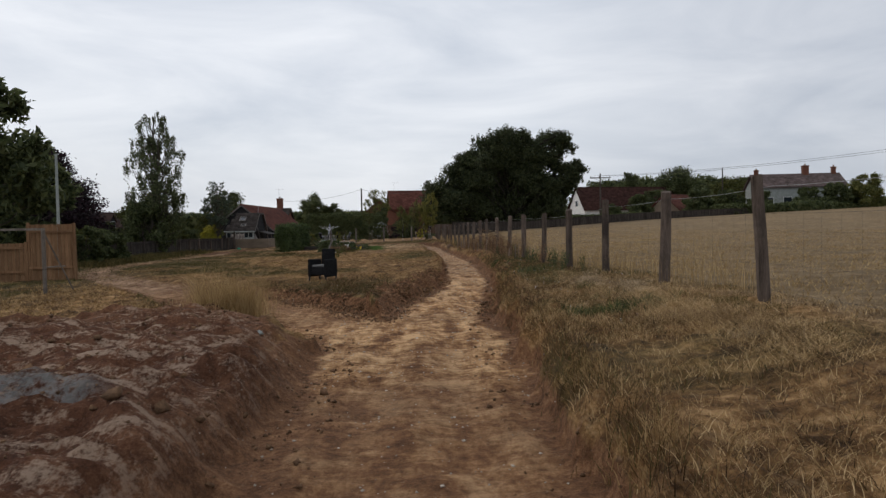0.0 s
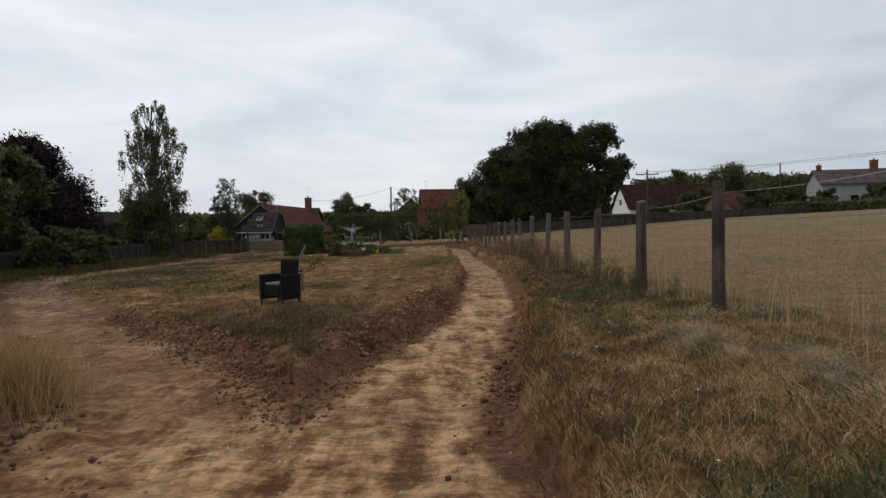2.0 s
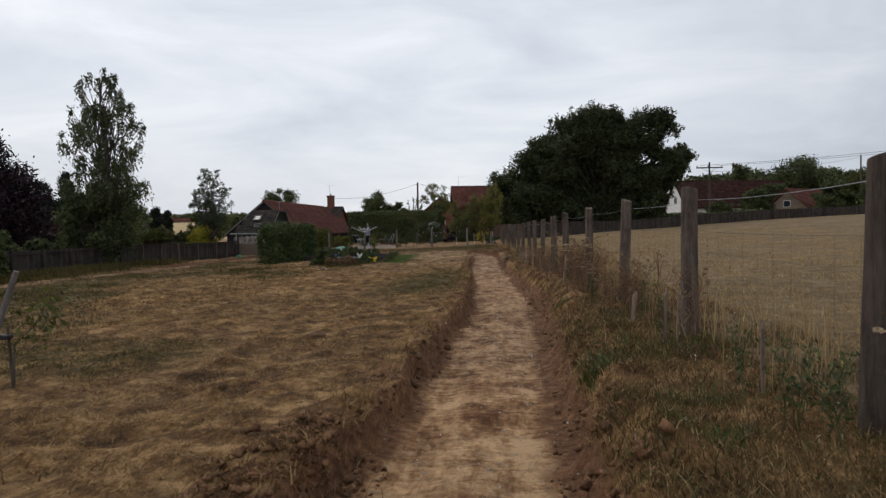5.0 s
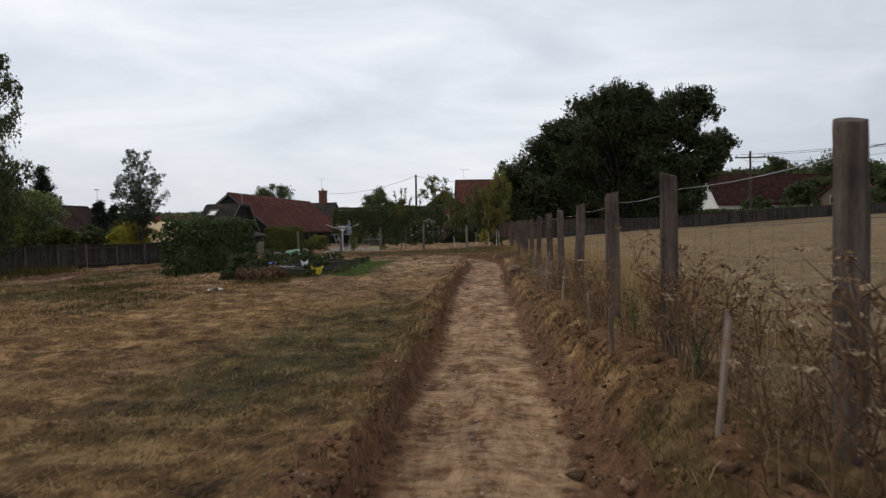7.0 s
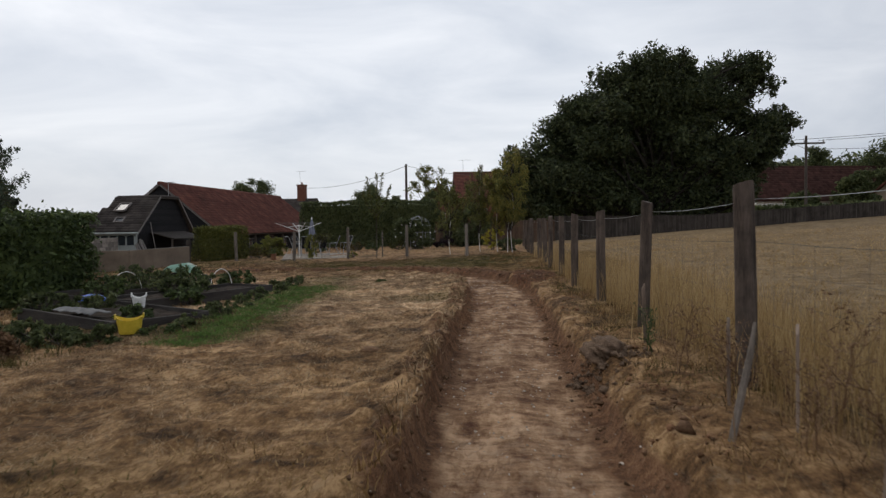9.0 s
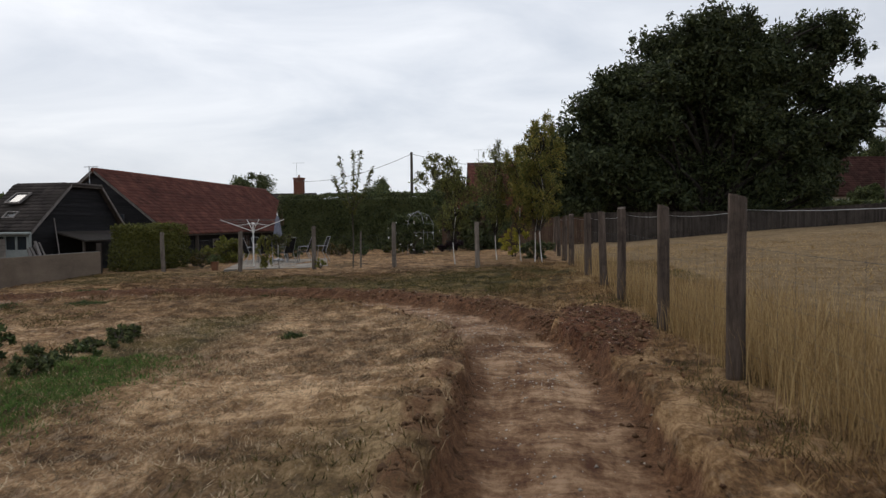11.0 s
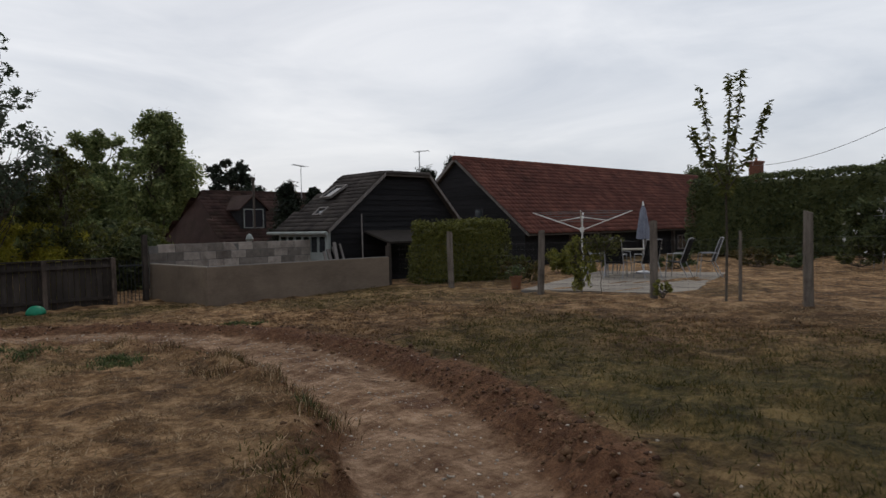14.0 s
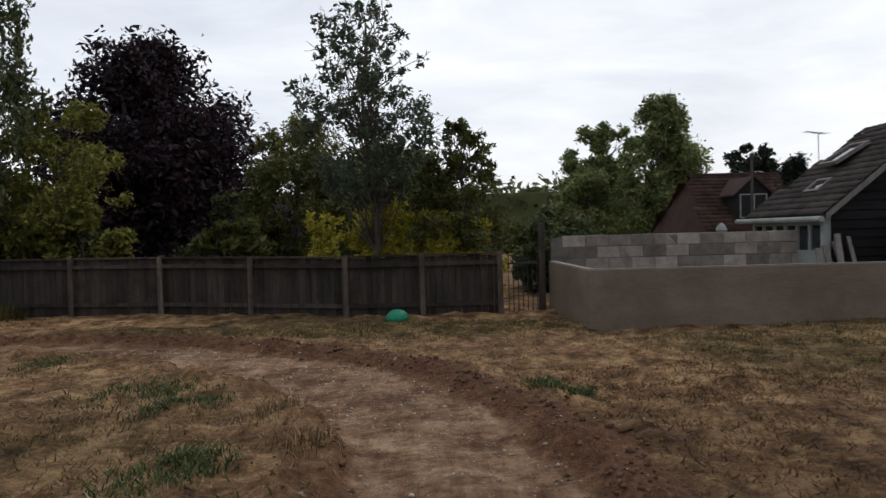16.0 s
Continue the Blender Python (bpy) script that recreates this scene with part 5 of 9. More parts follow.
def house(name, label, x, y, yaw, length, depth, ground_z, eave, ridge, wall_m, roof_m, chimneys=(), windows=(), hip=0.0, dormers=(), category="house"):
    """A house with its ridge along its own x; front is -y. windows: (x, z, w, h, side) with side -1 front, 1 back, 2 the +x gable, -2 the -x gable."""
    root = thing(name, pose(x, y, 0, 0, 0, yaw), label, category)
    hx, hy = length / 2, depth / 2
    bm = bmesh.new()
    box(bm, (-hx, -hy, ground_z), (hx, -hy + 0.25, eave))
    box(bm, (-hx, hy - 0.25, ground_z), (hx, hy, eave))
    for s in (-1, 1):
        if hip:
            box(bm, (s * hx - (0.25 if s > 0 else 0), -hy + 0.25, ground_z), (s * hx + (0 if s > 0 else 0.25), hy - 0.25, eave))
        else:
            prism(bm, [(s * hx, -hy + 0.25, ground_z), (s * hx, hy - 0.25, ground_z), (s * hx, hy - 0.25, eave + 0.1), (s * hx, 0, ridge - 0.15), (s * hx, -hy + 0.25, eave + 0.1)], (-s * 0.25, 0, 0))
    bmesh.ops.recalc_face_normals(bm, faces=bm.faces[:])
    part("wall", bm, wall_m, root)
    o = 0.35
    bm = bmesh.new()
    e = [(-hx - o, -hy - o, eave - 0.15), (hx + o, -hy - o, eave - 0.15), (hx + o, hy + o, eave - 0.15), (-hx - o, hy + o, eave - 0.15)]
    r = [(-hx - o + hip, 0, ridge), (hx + o - hip, 0, ridge)]
    ev, rv = [bm.verts.new(p) for p in e], [bm.verts.new(p) for p in r]
    lo = [bm.verts.new((p[0], p[1], p[2] - 0.1)) for p in e]
    if hip:
        bm.faces.new((ev[0], ev[1], rv[1], rv[0]))
        bm.faces.new((ev[2], ev[3], rv[0], rv[1]))
        bm.faces.new((ev[1], ev[2], rv[1]))
        bm.faces.new((ev[3], ev[0], rv[0]))
        for k in range(4):
            bm.faces.new((ev[k], lo[k], lo[(k + 1) % 4], ev[(k + 1) % 4]))
        bm.faces.new(lo[::-1])
    else:
        bm.free()
        bm = bmesh.new()
        for s in (-1, 1):
            prism(bm, [(-hx - o, s * (hy + o), eave - 0.15), (-hx - o, 0, ridge), (-hx - o, 0, ridge - 0.12), (-hx - o, s * (hy + o), eave - 0.27)], (length + 2 * o, 0, 0))
    part("roof", bm, roof_m, root)
    run = math.hypot(hy + o, ridge - eave + 0.15)
    slope_trim = (lambda s: (hip * s / run, length + 2 * o - hip * s / run)) if hip else None
    for s in (-1, 1):
        tile_slope("roof_tiles", (-hx - o, s * (hy + o), eave - 0.13), (1, 0, 0), (0, -s * (hy + o), ridge - eave + 0.15), length + 2 * o, run, roof_m, root, (0.34, 0.3), 0.02, seed=int(abs(x) * 7 + s), trim=slope_trim)
    part("ridge", tube(bmesh.new(), [r[0], r[1]], 0.12, 6), roof_m, root)
    for cx, cy, w, top in chimneys:
        base = ridge - 1.2
        c = part("chimney", box(bmesh.new(), (cx - w / 2, cy - w / 2, base), (cx + w / 2, cy + w / 2, top - 0.18), 0.01), M_BRICK, root, "red brick chimney stack")
        part("chimney_cap", box(bmesh.new(), (cx - w / 2 - 0.06, cy - w / 2 - 0.06, top - 0.18), (cx + w / 2 + 0.06, cy + w / 2 + 0.06, top), 0.015), M_BRICK, c)
        part("chimney_pot", tube(bmesh.new(), [(cx, cy, top), (cx, cy, top + 0.3)], [0.12, 0.10], 8), M_TERRA, c)
    for wx, wz, w, h, side in windows:
        bm, gl = bmesh.new(), bmesh.new()
        if abs(side) == 1:
            yy = side * hy
            box(bm, (wx - w / 2 - 0.06, yy - 0.03, wz - 0.06), (wx + w / 2 + 0.06, yy + 0.03, wz + h + 0.06), 0.005)
            box(gl, (wx - w / 2, yy - 0.04, wz), (wx + w / 2, yy + 0.04, wz + h))
        else:
            xx = side / 2 * hx
            box(bm, (xx - 0.03, wx - w / 2 - 0.06, wz - 0.06), (xx + 0.03, wx + w / 2 + 0.06, wz + h + 0.06), 0.005)
            box(gl, (xx - 0.04, wx - w / 2, wz), (xx + 0.04, wx + w / 2, wz + h))
        win = part("window", bm, M_WHITE, root, "white framed window")
        part("pane", gl, M_GLASS, win)
    for dx, dz, w, h in dormers:
        yf = -(hy + o) * (1 - (dz - eave + 0.15) / (ridge - eave + 0.15)) - 0.1
        d = part("dormer", prism(bmesh.new(), [(dx - w / 2, yf, dz - 0.2), (dx + w / 2, yf, dz - 0.2), (dx + w / 2, yf, dz + h), (dx, yf, dz + h + w * 0.45), (dx - w / 2, yf, dz + h)], (0, hy * 0.6, 0)), M_BOARD, root, "small dark dormer")
        for s in (-1, 1):
            part("dormer_roof", prism(bmesh.new(), [(dx, yf - 0.12, dz + h + w * 0.45 + 0.06), (dx + s * (w / 2 + 0.15), yf - 0.12, dz + h - 0.08), (dx + s * (w / 2 + 0.15), yf - 0.12, dz + h - 0.16), (dx, yf - 0.12, dz + h + w * 0.45 - 0.02)], (0, hy * 0.7, 0)), roof_m, d)
        frame = box(bmesh.new(), (dx - w * 0.40, yf - 0.02, dz + 0.0), (dx + w * 0.40, yf - 0.004, dz + h - 0.05))
        part("window_frame", frame, M_DULLWHITE, d, "white window frame")
        for s in (-1, 1):
            part("pane", box(bmesh.new(), (dx + s * w * 0.2 - w * 0.16, yf - 0.03, dz + 0.05), (dx + s * w * 0.2 + w * 0.16, yf - 0.01, dz + h - 0.1)), M_GLASS, d)
    return root


house("old_house", "old house with a mossy brown tiled roof and dormer", -36.9, 80.9, 90, 11.6, 7.0, -2.2, 0.7, 3.4, M_BRICK, M_OLDTILE, hip=0.8, dormers=((-3.8, 1.3, 1.5, 1.1),), windows=((-1.5, -0.6, 1.2, 1.0, -1), (2.0, -0.6, 1.2, 1.0, -1)))
tagged(link_mesh("flue_pipe", tube(bmesh.new(), [(-32.6, 76.4, 1.3), (-32.6, 76.4, 3.75), (-32.6, 76.4, 3.76), (-32.6, 76.4, 3.95)], [0.06, 0.06, 0.1, 0.1], 8), M_POLE), "grey metal flue pipe rising from the old roof", "flue")
house("slate_cottage", "cottage with a grey slate roof and tall brick chimney", -27.2, 121.0, 0, 9.0, 6.5, -1, 2.6, 4.6, M_BRICK, M_SLATE, chimneys=((2.9, 0, 0.95, 6.4),))
house("red_tiled_house", "two storey house with steep red tiled roofs behind birches", -0.5, 118.0, 8, 9.0, 7.0, -0.5, 4.2, 7.2, M_BRICK, M_TILE, windows=((-2, 1.8, 1.2, 1.1, -1), (1.8, 1.8, 1.2, 1.1, -1)))
house("red_tiled_house", "lower red tiled wing of a brick house", -6.5, 116.0, 92, 7.0, 6.0, -0.5, 3.0, 5.6, M_BRICK, M_TILE, windows=((0, 1.6, 1.0, 1.0, -2),))
house("white_gabled_house", "white gabled house with a long dark red roof", 38.9, 127.9, 14, 20.0, 6.4, 0.5, 3.7, 7.8, M_WHITE, M_DEEPTILE, windows=((-5, 1.3, 1.3, 1.0, -1), (2, 1.3, 1.3, 1.0, -1), (0, 4.3, 0.9, 1.0, -2)))
house("red_roofed_bungalow", "bungalow with bright red roof and two rooflights", 45.5, 119.0, 35, 7.5, 6.0, 1.0, 3.3, 5.9, M_RENDER, M_TILE, windows=((0, 3.4, 1.0, 0.8, -2),))
house("white_long_house", "long pale rendered house with chimneys and a pinkish grey roof, sky sheen in its colour", 62.6, 112.0, -10, 13.4, 7.0, 1.5, 6.7, 8.8, M_DULLWHITE, M_SHEENTILE, chimneys=((-6.0, 0, 0.6, 9.6), (1.7, 0, 0.9, 10.2), (6.1, 0, 0.6, 9.9)), windows=((-5, 3.8, 1.2, 1.1, -1), (-2.2, 3.8, 1.2, 1.1, -1), (1.0, 3.8, 1.2, 1.1, -1), (4.2, 3.8, 1.2, 1.1, -1)))


# ---- walls and timber fences ----
def raised_enclosure():
    root = thing("rendered_wall", pose(0, 0, 0), "low smooth grey-brown rendered garden wall", "wall", kind="structure")
    x0, x1, y0, y1, top, g = -17.55, -14.3, 65.25, 70.4, 0.36, -0.95
    bm = box(bmesh.new(), (x1 - 0.15, y0, g), (x1, y1, top), 0.008)
    part("front_panel", bm, M_RENDER, root)
    part("side_panel", box(bmesh.new(), (x0, y0, g), (x1 - 0.152, y0 + 0.15, top - 0.004), 0.008), M_RENDER, root)
    part("coping", box(bmesh.new(), (x1 - 0.135, y0 + 0.02, top), (x1 - 0.015, y1 - 0.02, top + 0.012), 0.003), M_MORTAR, root, "pale mortar strip along the top")
    part("coping", box(bmesh.new(), (x0, y0 + 0.02, top - 0.004), (x1 - 0.137, y0 + 0.13, top + 0.010), 0.003), M_PATIO, root, "pale mortar strip along the top")
    part("end_board", box(bmesh.new(), (x1 - 0.17, y1 + 0.01, g), (x1 + 0.0, y1 + 0.09, top + 0.3), 0.008), M_FENCE, root, "dark timber end post")


raised_enclosure()


def block_wall():
    root = thing("block_wall", pose(0, 0, 0), "rough unfinished concrete block wall", "wall", kind="structure")
    x, y0, n, g, bh, bl = -17.9, 65.35, 12, -0.96, 0.225, 0.45
    part("mortar", box(bmesh.new(), (x + 0.01, y0, g), (x + 0.09, y0 + n * bl + 0.2, 0.80)), M_MORTAR, root)
    rng = random.Random(3)
    meshes = []
    for k in range(5):
        bm = box(bmesh.new(), (0, 0, 0), (0.1, bl - 0.012, bh - 0.012), 0.006)
        for v in bm.verts:
            v.co += Vector((rng.uniform(-0.004, 0.004), rng.uniform(-0.003, 0.003), rng.uniform(-0.003, 0.003)))
        me = bpy.data.meshes.new("block")
        bm.to_mesh(me)
        bm.free()
        me.materials.append(M_BLOCK)
        meshes.append(me)
    for c in range(8):
        for i in range(n + 1):
            y = y0 + i * bl - (bl / 2 if c % 2 else 0)
            if c % 2 and i == 0:
                continue
            ob = new("block", rng.choice(meshes))
            ob.parent = root
            ob.location, ob.rotation_euler = (x + rng.uniform(-0.006, 0.006), y, g + c * bh + 0.006), (0, 0, rng.uniform(-0.01, 0.01))


block_wall()


def board_fence(name, pts, top_of, label, material, height=1.25, post_step=1.7, cap=True, post_m=None, seed=0):
    """A closed board fence with posts, two rails and upright boards along a line of points."""
    rng = random.Random(seed)
    root = thing(name, pose(0, 0, 0), label, "fence", kind="structure")
    board = bmesh.new()
    box(board, (0.003, -0.009, 0.0), (0.117, 0.009, 1.0), 0.003)
    bme = bpy.data.meshes.new("board")
    board.to_mesh(bme)
    board.free()
    bme.materials.append(material)
    for (xa, ya), (xb, yb) in zip(pts, pts[1:]):
        span = math.hypot(xb - xa, yb - ya)
        ang = math.atan2(yb - ya, xb - xa)
        side = Vector((-math.sin(ang), math.cos(ang), 0))
        n = max(1, round(span / post_step))
        for i in range(n):
            t0, t1 = i / n, (i + 1) / n
            a, b = Vector((xa + (xb - xa) * t0, ya + (yb - ya) * t0, 0)), Vector((xa + (xb - xa) * t1, ya + (yb - ya) * t1, 0))
            za, zb = top_of(a.x, a.y), top_of(b.x, b.y)
            p = part("post", box(bmesh.new(), (-0.05, -0.05, -0.2), (0.05, 0.05, height + 0.03), 0.008), post_m or material, root)
            p.location, p.rotation_euler = (a.x + side.x * 0.045, a.y + side.y * 0.045, za - height), (rng.uniform(-0.01, 0.01), rng.uniform(-0.01, 0.01), ang)
            for h in (0.28, 1.0) if height > 1.1 else (0.25, 0.8):
                d = side * 0.03
                bm = bmesh.new()
                q0, q1 = a + d + Vector((0, 0, za - height + h * height * 0.85)), b + d + Vector((0, 0, zb - height + h * height * 0.85))
                prism(bm, [q0, q0 + Vector((0, 0, 0.075)), q0 + side * 0.035 + Vector((0, 0, 0.075)), q0 + side * 0.035], q1 - q0)
                part("rail", bm, material, root)
            if cap:
                bm = bmesh.new()
                q0, q1 = a - side * 0.05 + Vector((0, 0, za)), b - side * 0.05 + Vector((0, 0, zb))
                prism(bm, [q0, q0 + Vector((0, 0, 0.03)), q0 + side * 0.11 + Vector((0, 0, 0.03)), q0 + side * 0.11], q1 - q0)
                part("cap_rail", bm, material, root)
            m = max(1, int((b - a).length / 0.115))
            for k in range(m):
                t = k / m
                c = a.lerp(b, t)
                z = za + (zb - za) * t
                ob = new("board", bme)
                ob.parent = root
                ob.location = c - side * rng.uniform(0.014, 0.024) + Vector((0, 0, z - height - 0.05))
                ob.rotation_euler = (0, 0, ang + rng.uniform(-0.02, 0.02))
                ob.scale = ((b - a).length / m / 0.12, 1, height + 0.05 - rng.uniform(0, 0.02))
        e = part("post", box(bmesh.new(), (-0.05, -0.05, -0.2), (0.05, 0.05, height + 0.06), 0.008), material, root)
        e.location, e.rotation_euler = (xb, yb, top_of(xb, yb) - height), (0, 0, ang)
    return root


OLD_FENCE = [(-18.9, 52.0), (-18.4, 57.6), (-17.6, 61.4), (-17.32, 64.3)]
board_fence("garden_fence", OLD_FENCE[::-1], lambda x, y: np.interp(y, [40, 52, 57.6, 61.4, 64.3], [0.62, 0.62, 0.58, 0.52, 0.54]), "old dark stained close-board timber fence", M_FENCE, 1.25, 1.75, post_m=M_POST, seed=5)
board_fence("garden_fence", [(-18.95, 51.8), (-19.2, 44.0), (-19.6, 36.0)], lambda x, y: 0.62, "old dark stained close-board timber fence", M_FENCE, 1.25, 1.9, cap=False, seed=6)
board_fence("brown_fence", [(-4.0, 86.0), (4.0, 84.5)], lambda x, y: 1.42, "reddish brown close-board fence behind the birches", M_BROWNWOOD, 1.5, 2.0, seed=7)
board_fence("field_end_fence", [(4.1, 84.5), (14.0, 87.0), (24.0, 90.0), (34.0, 93.0), (48.0, 97.0)], lambda x, y: float(np.interp(x, [4, 14, 28, 48], [1.65, 1.65, 2.5, 3.1])), "old dark board fence in the shade of the oak", M_FENCE, 1.5, 2.4, seed=17)
board_fence("cedar_fence", [(-12.65, 25.6), (-14.1, 25.2)], lambda x, y: 1.72, "new orange-brown cedar board fence", M_CEDAR, 2.1, 1.5, cap=False, seed=8)
board_fence("cedar_fence", [(-14.16, 25.18), (-17.6, 24.2)], lambda x, y: 1.06, "lower stretch of new orange-brown cedar boards", M_CEDAR, 1.4, 1.8, cap=False, seed=18)


def wall_post():
    bm = box(bmesh.new(), (-0.06, -0.06, -0.3), (0.06, 0.06, 1.95), 0.01)
    ob = tagged(link_mesh("gate_post", bm, M_FENCE), "tall dark timber gate post at the wall's end", "post")
    ob.location = (-17.45, 65.1, -0.85)


wall_post()


# ---- trees and hedges ----
def leaf_cloud(name, centres, size, material, parent, seed, hang=0.0):
    """Small folded leaves or sprays at the centres, each an island."""
    rng = np.random.default_rng(seed)
    c = np.asarray(centres)
    n = len(c)
    a = rng.normal(size=(n, 3))
    a[:, 2] = a[:, 2] * (1 - hang) - hang * 1.6
    a /= np.linalg.norm(a, axis=1, keepdims=True)
    b = np.cross(a, rng.normal(size=(n, 3)))
    b /= np.linalg.norm(b, axis=1, keepdims=True) + 1e-9
    k = np.cross(a, b)
    s = size * rng.uniform(0.5, 1.4, (n, 1))
    v = np.stack([c - a * s, c + b * s * 0.42 + k * s * 0.18, c + a * s, c - b * s * 0.42 + k * s * 0.18], 1).reshape(-1, 3)
    i = np.arange(n)[:, None] * 4
    t = np.concatenate([i + [[0, 1, 2]], i + [[0, 2, 3]]], 1).reshape(-1, 3)
    ob = raw_mesh(name, v, t, material, parent)
    ob["kind"] = "stuff"
    return ob


def limb(bm, a, b, r0, r1, rng, wander=0.12, n=5, sides=6):
    a, b = Vector(a), Vector(b)
    l = (b - a).length
    pts = [a.lerp(b, i / n) + (Vector((rng.uniform(-1, 1), rng.uniform(-1, 1), rng.uniform(-0.5, 0.5))) * wander * l * 0.5 if 0 < i < n else Vector()) for i in range(n + 1)]
    tube(bm, pts, [r0 + (r1 - r0) * i / n for i in range(n + 1)], sides)
    return pts


def tree(name, label, x, y, top, radius, leaf_m, leaves, leaf, base=None, trunk_r=0.2, crown_low=0.3, lobes=24, seed=0, shape="round", bark=None, lean=(0, 0), hang=0.0, stems=1, squash=1.0, density=1.0, category="tree", group="", skin=0.4, forms=(), lobe=0.72):
    """A tapered trunk with limbs out to lobes of a crown; leaves gather round the lobes and leave gaps between."""
    rng, nr = random.Random(seed), np.random.default_rng(seed)
    base = gz(x, y) if base is None else base
    h = top - base
    root = thing(name, pose(x, y, base), label, category, group)
    wood = bmesh.new()
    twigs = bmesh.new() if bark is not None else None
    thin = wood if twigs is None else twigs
    zc0, zc1 = h * crown_low, h
    mid, half = (zc0 + zc1) / 2, (zc1 - zc0) / 2
    cs = []
    for dx, dz, r in forms:
        for _ in range(8):
            j = Vector((rng.uniform(-1, 1), rng.uniform(-1, 1), rng.uniform(-0.8, 0.8))) * r * 0.7
            cs.append((Vector((dx, rng.uniform(-0.24, 0.24) * radius * math.sqrt(max(0.05, 1 - (dx / radius) ** 2)), dz - base)) + j, r * rng.uniform(0.6, 0.92)))
    lobes = int(lobes * 1.7)
    while len(cs) < lobes and not forms:
        t = rng.random()
        if shape == "cone":
            env = 1.0 - 0.93 * t
        elif shape == "spire":
            env = min(1.0, 0.75 + t) if t < 0.4 else 1.0 - (t - 0.4) / 0.6 * 0.72
        elif shape == "mound":
            env = (1.0 - t) ** 0.55
        elif shape == "tall":
            env = math.sin(math.pi * (0.12 + 0.80 * t)) ** 0.8
        elif shape == "dome":
            env = math.sqrt(max(0.0, 1 - t ** 2.2)) * (0.82 + 0.18 * min(1, t * 6))
        else:
            env = math.sin(math.pi * (0.10 + 0.82 * t)) ** 0.6
        a, q = rng.uniform(0, 2 * math.pi), math.sqrt(rng.uniform(0.02, 1.0))
        cs.append(((Vector((math.cos(a) * q * radius * env * 0.82 + lean[0] * t, math.sin(a) * q * radius * env * 0.82 * squash + lean[1] * t, zc0 + t * (zc1 - zc0) * 0.93)), radius * lobe * rng.uniform(0.16, 0.34) * (0.55 + 0.45 * env))))
    for s in range(stems):
        off = Vector((rng.uniform(-1, 1), rng.uniform(-1, 1), 0)) * trunk_r * 2.5 * (stems > 1)
        tip = Vector((lean[0] * 0.8, lean[1] * 0.8, h * (0.9 if shape in ("cone", "tall") else 0.7))) + off * 3
        spine = limb(wood, off - Vector((0, 0, 0.15)), tip, trunk_r, trunk_r * 0.22, rng, 0.05, 8, 9)
        mine = cs[s::stems]
        for c, r in mine:
            zt = max(zc0 * 0.6, c.z - r - rng.uniform(0.15, 0.35) * (zc1 - zc0))
            k = min(range(len(spine)), key=lambda i: abs(spine[i].z - zt))
            limb(thin, spine[k], c, max(0.010, trunk_r * 0.22), max(0.005, trunk_r * 0.06), rng, 0.16, 4, 5)
            for _ in range(3):
                d = Vector((rng.uniform(-1, 1), rng.uniform(-1, 1), rng.uniform(-0.4, 0.9))).normalized() * r
                limb(thin, c - d * 0.25, c + d, max(0.006, trunk_r * 0.07), 0.004, rng, 0.2, 3, 4)
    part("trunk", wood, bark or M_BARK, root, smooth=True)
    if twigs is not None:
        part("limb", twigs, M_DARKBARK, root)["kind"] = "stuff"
    pts, per = [], np.array([r ** 2 for _, r in cs])
    per = per / per.sum()
    for (c, r), w in zip(cs, per):
        n = max(6, int(leaves * w))
        # sub-clumps within each lobe
        m = max(4, n // 12)
        d = nr.normal(size=(m, 3))
        d /= np.linalg.norm(d, axis=1, keepdims=True)
        sub = np.array(c) + d * r * nr.uniform(skin, 1.0, (m, 1)) * [1, squash if squash < 1 else 1, 0.8]
        pick = nr.integers(0, m, n)
        p = sub[pick] + nr.normal(size=(n, 3)) * r * (0.12 if forms else 0.18)
        if hang:
            p[:, 2] -= np.abs(nr.normal(size=n)) * r * hang * 1.6
        pts.append(p)
    pts = np.concatenate(pts)
    pts = pts[pts[:, 2] > 0.08]
    leaf_cloud("crown", pts, leaf, leaf_m, root, seed, hang)
    return root


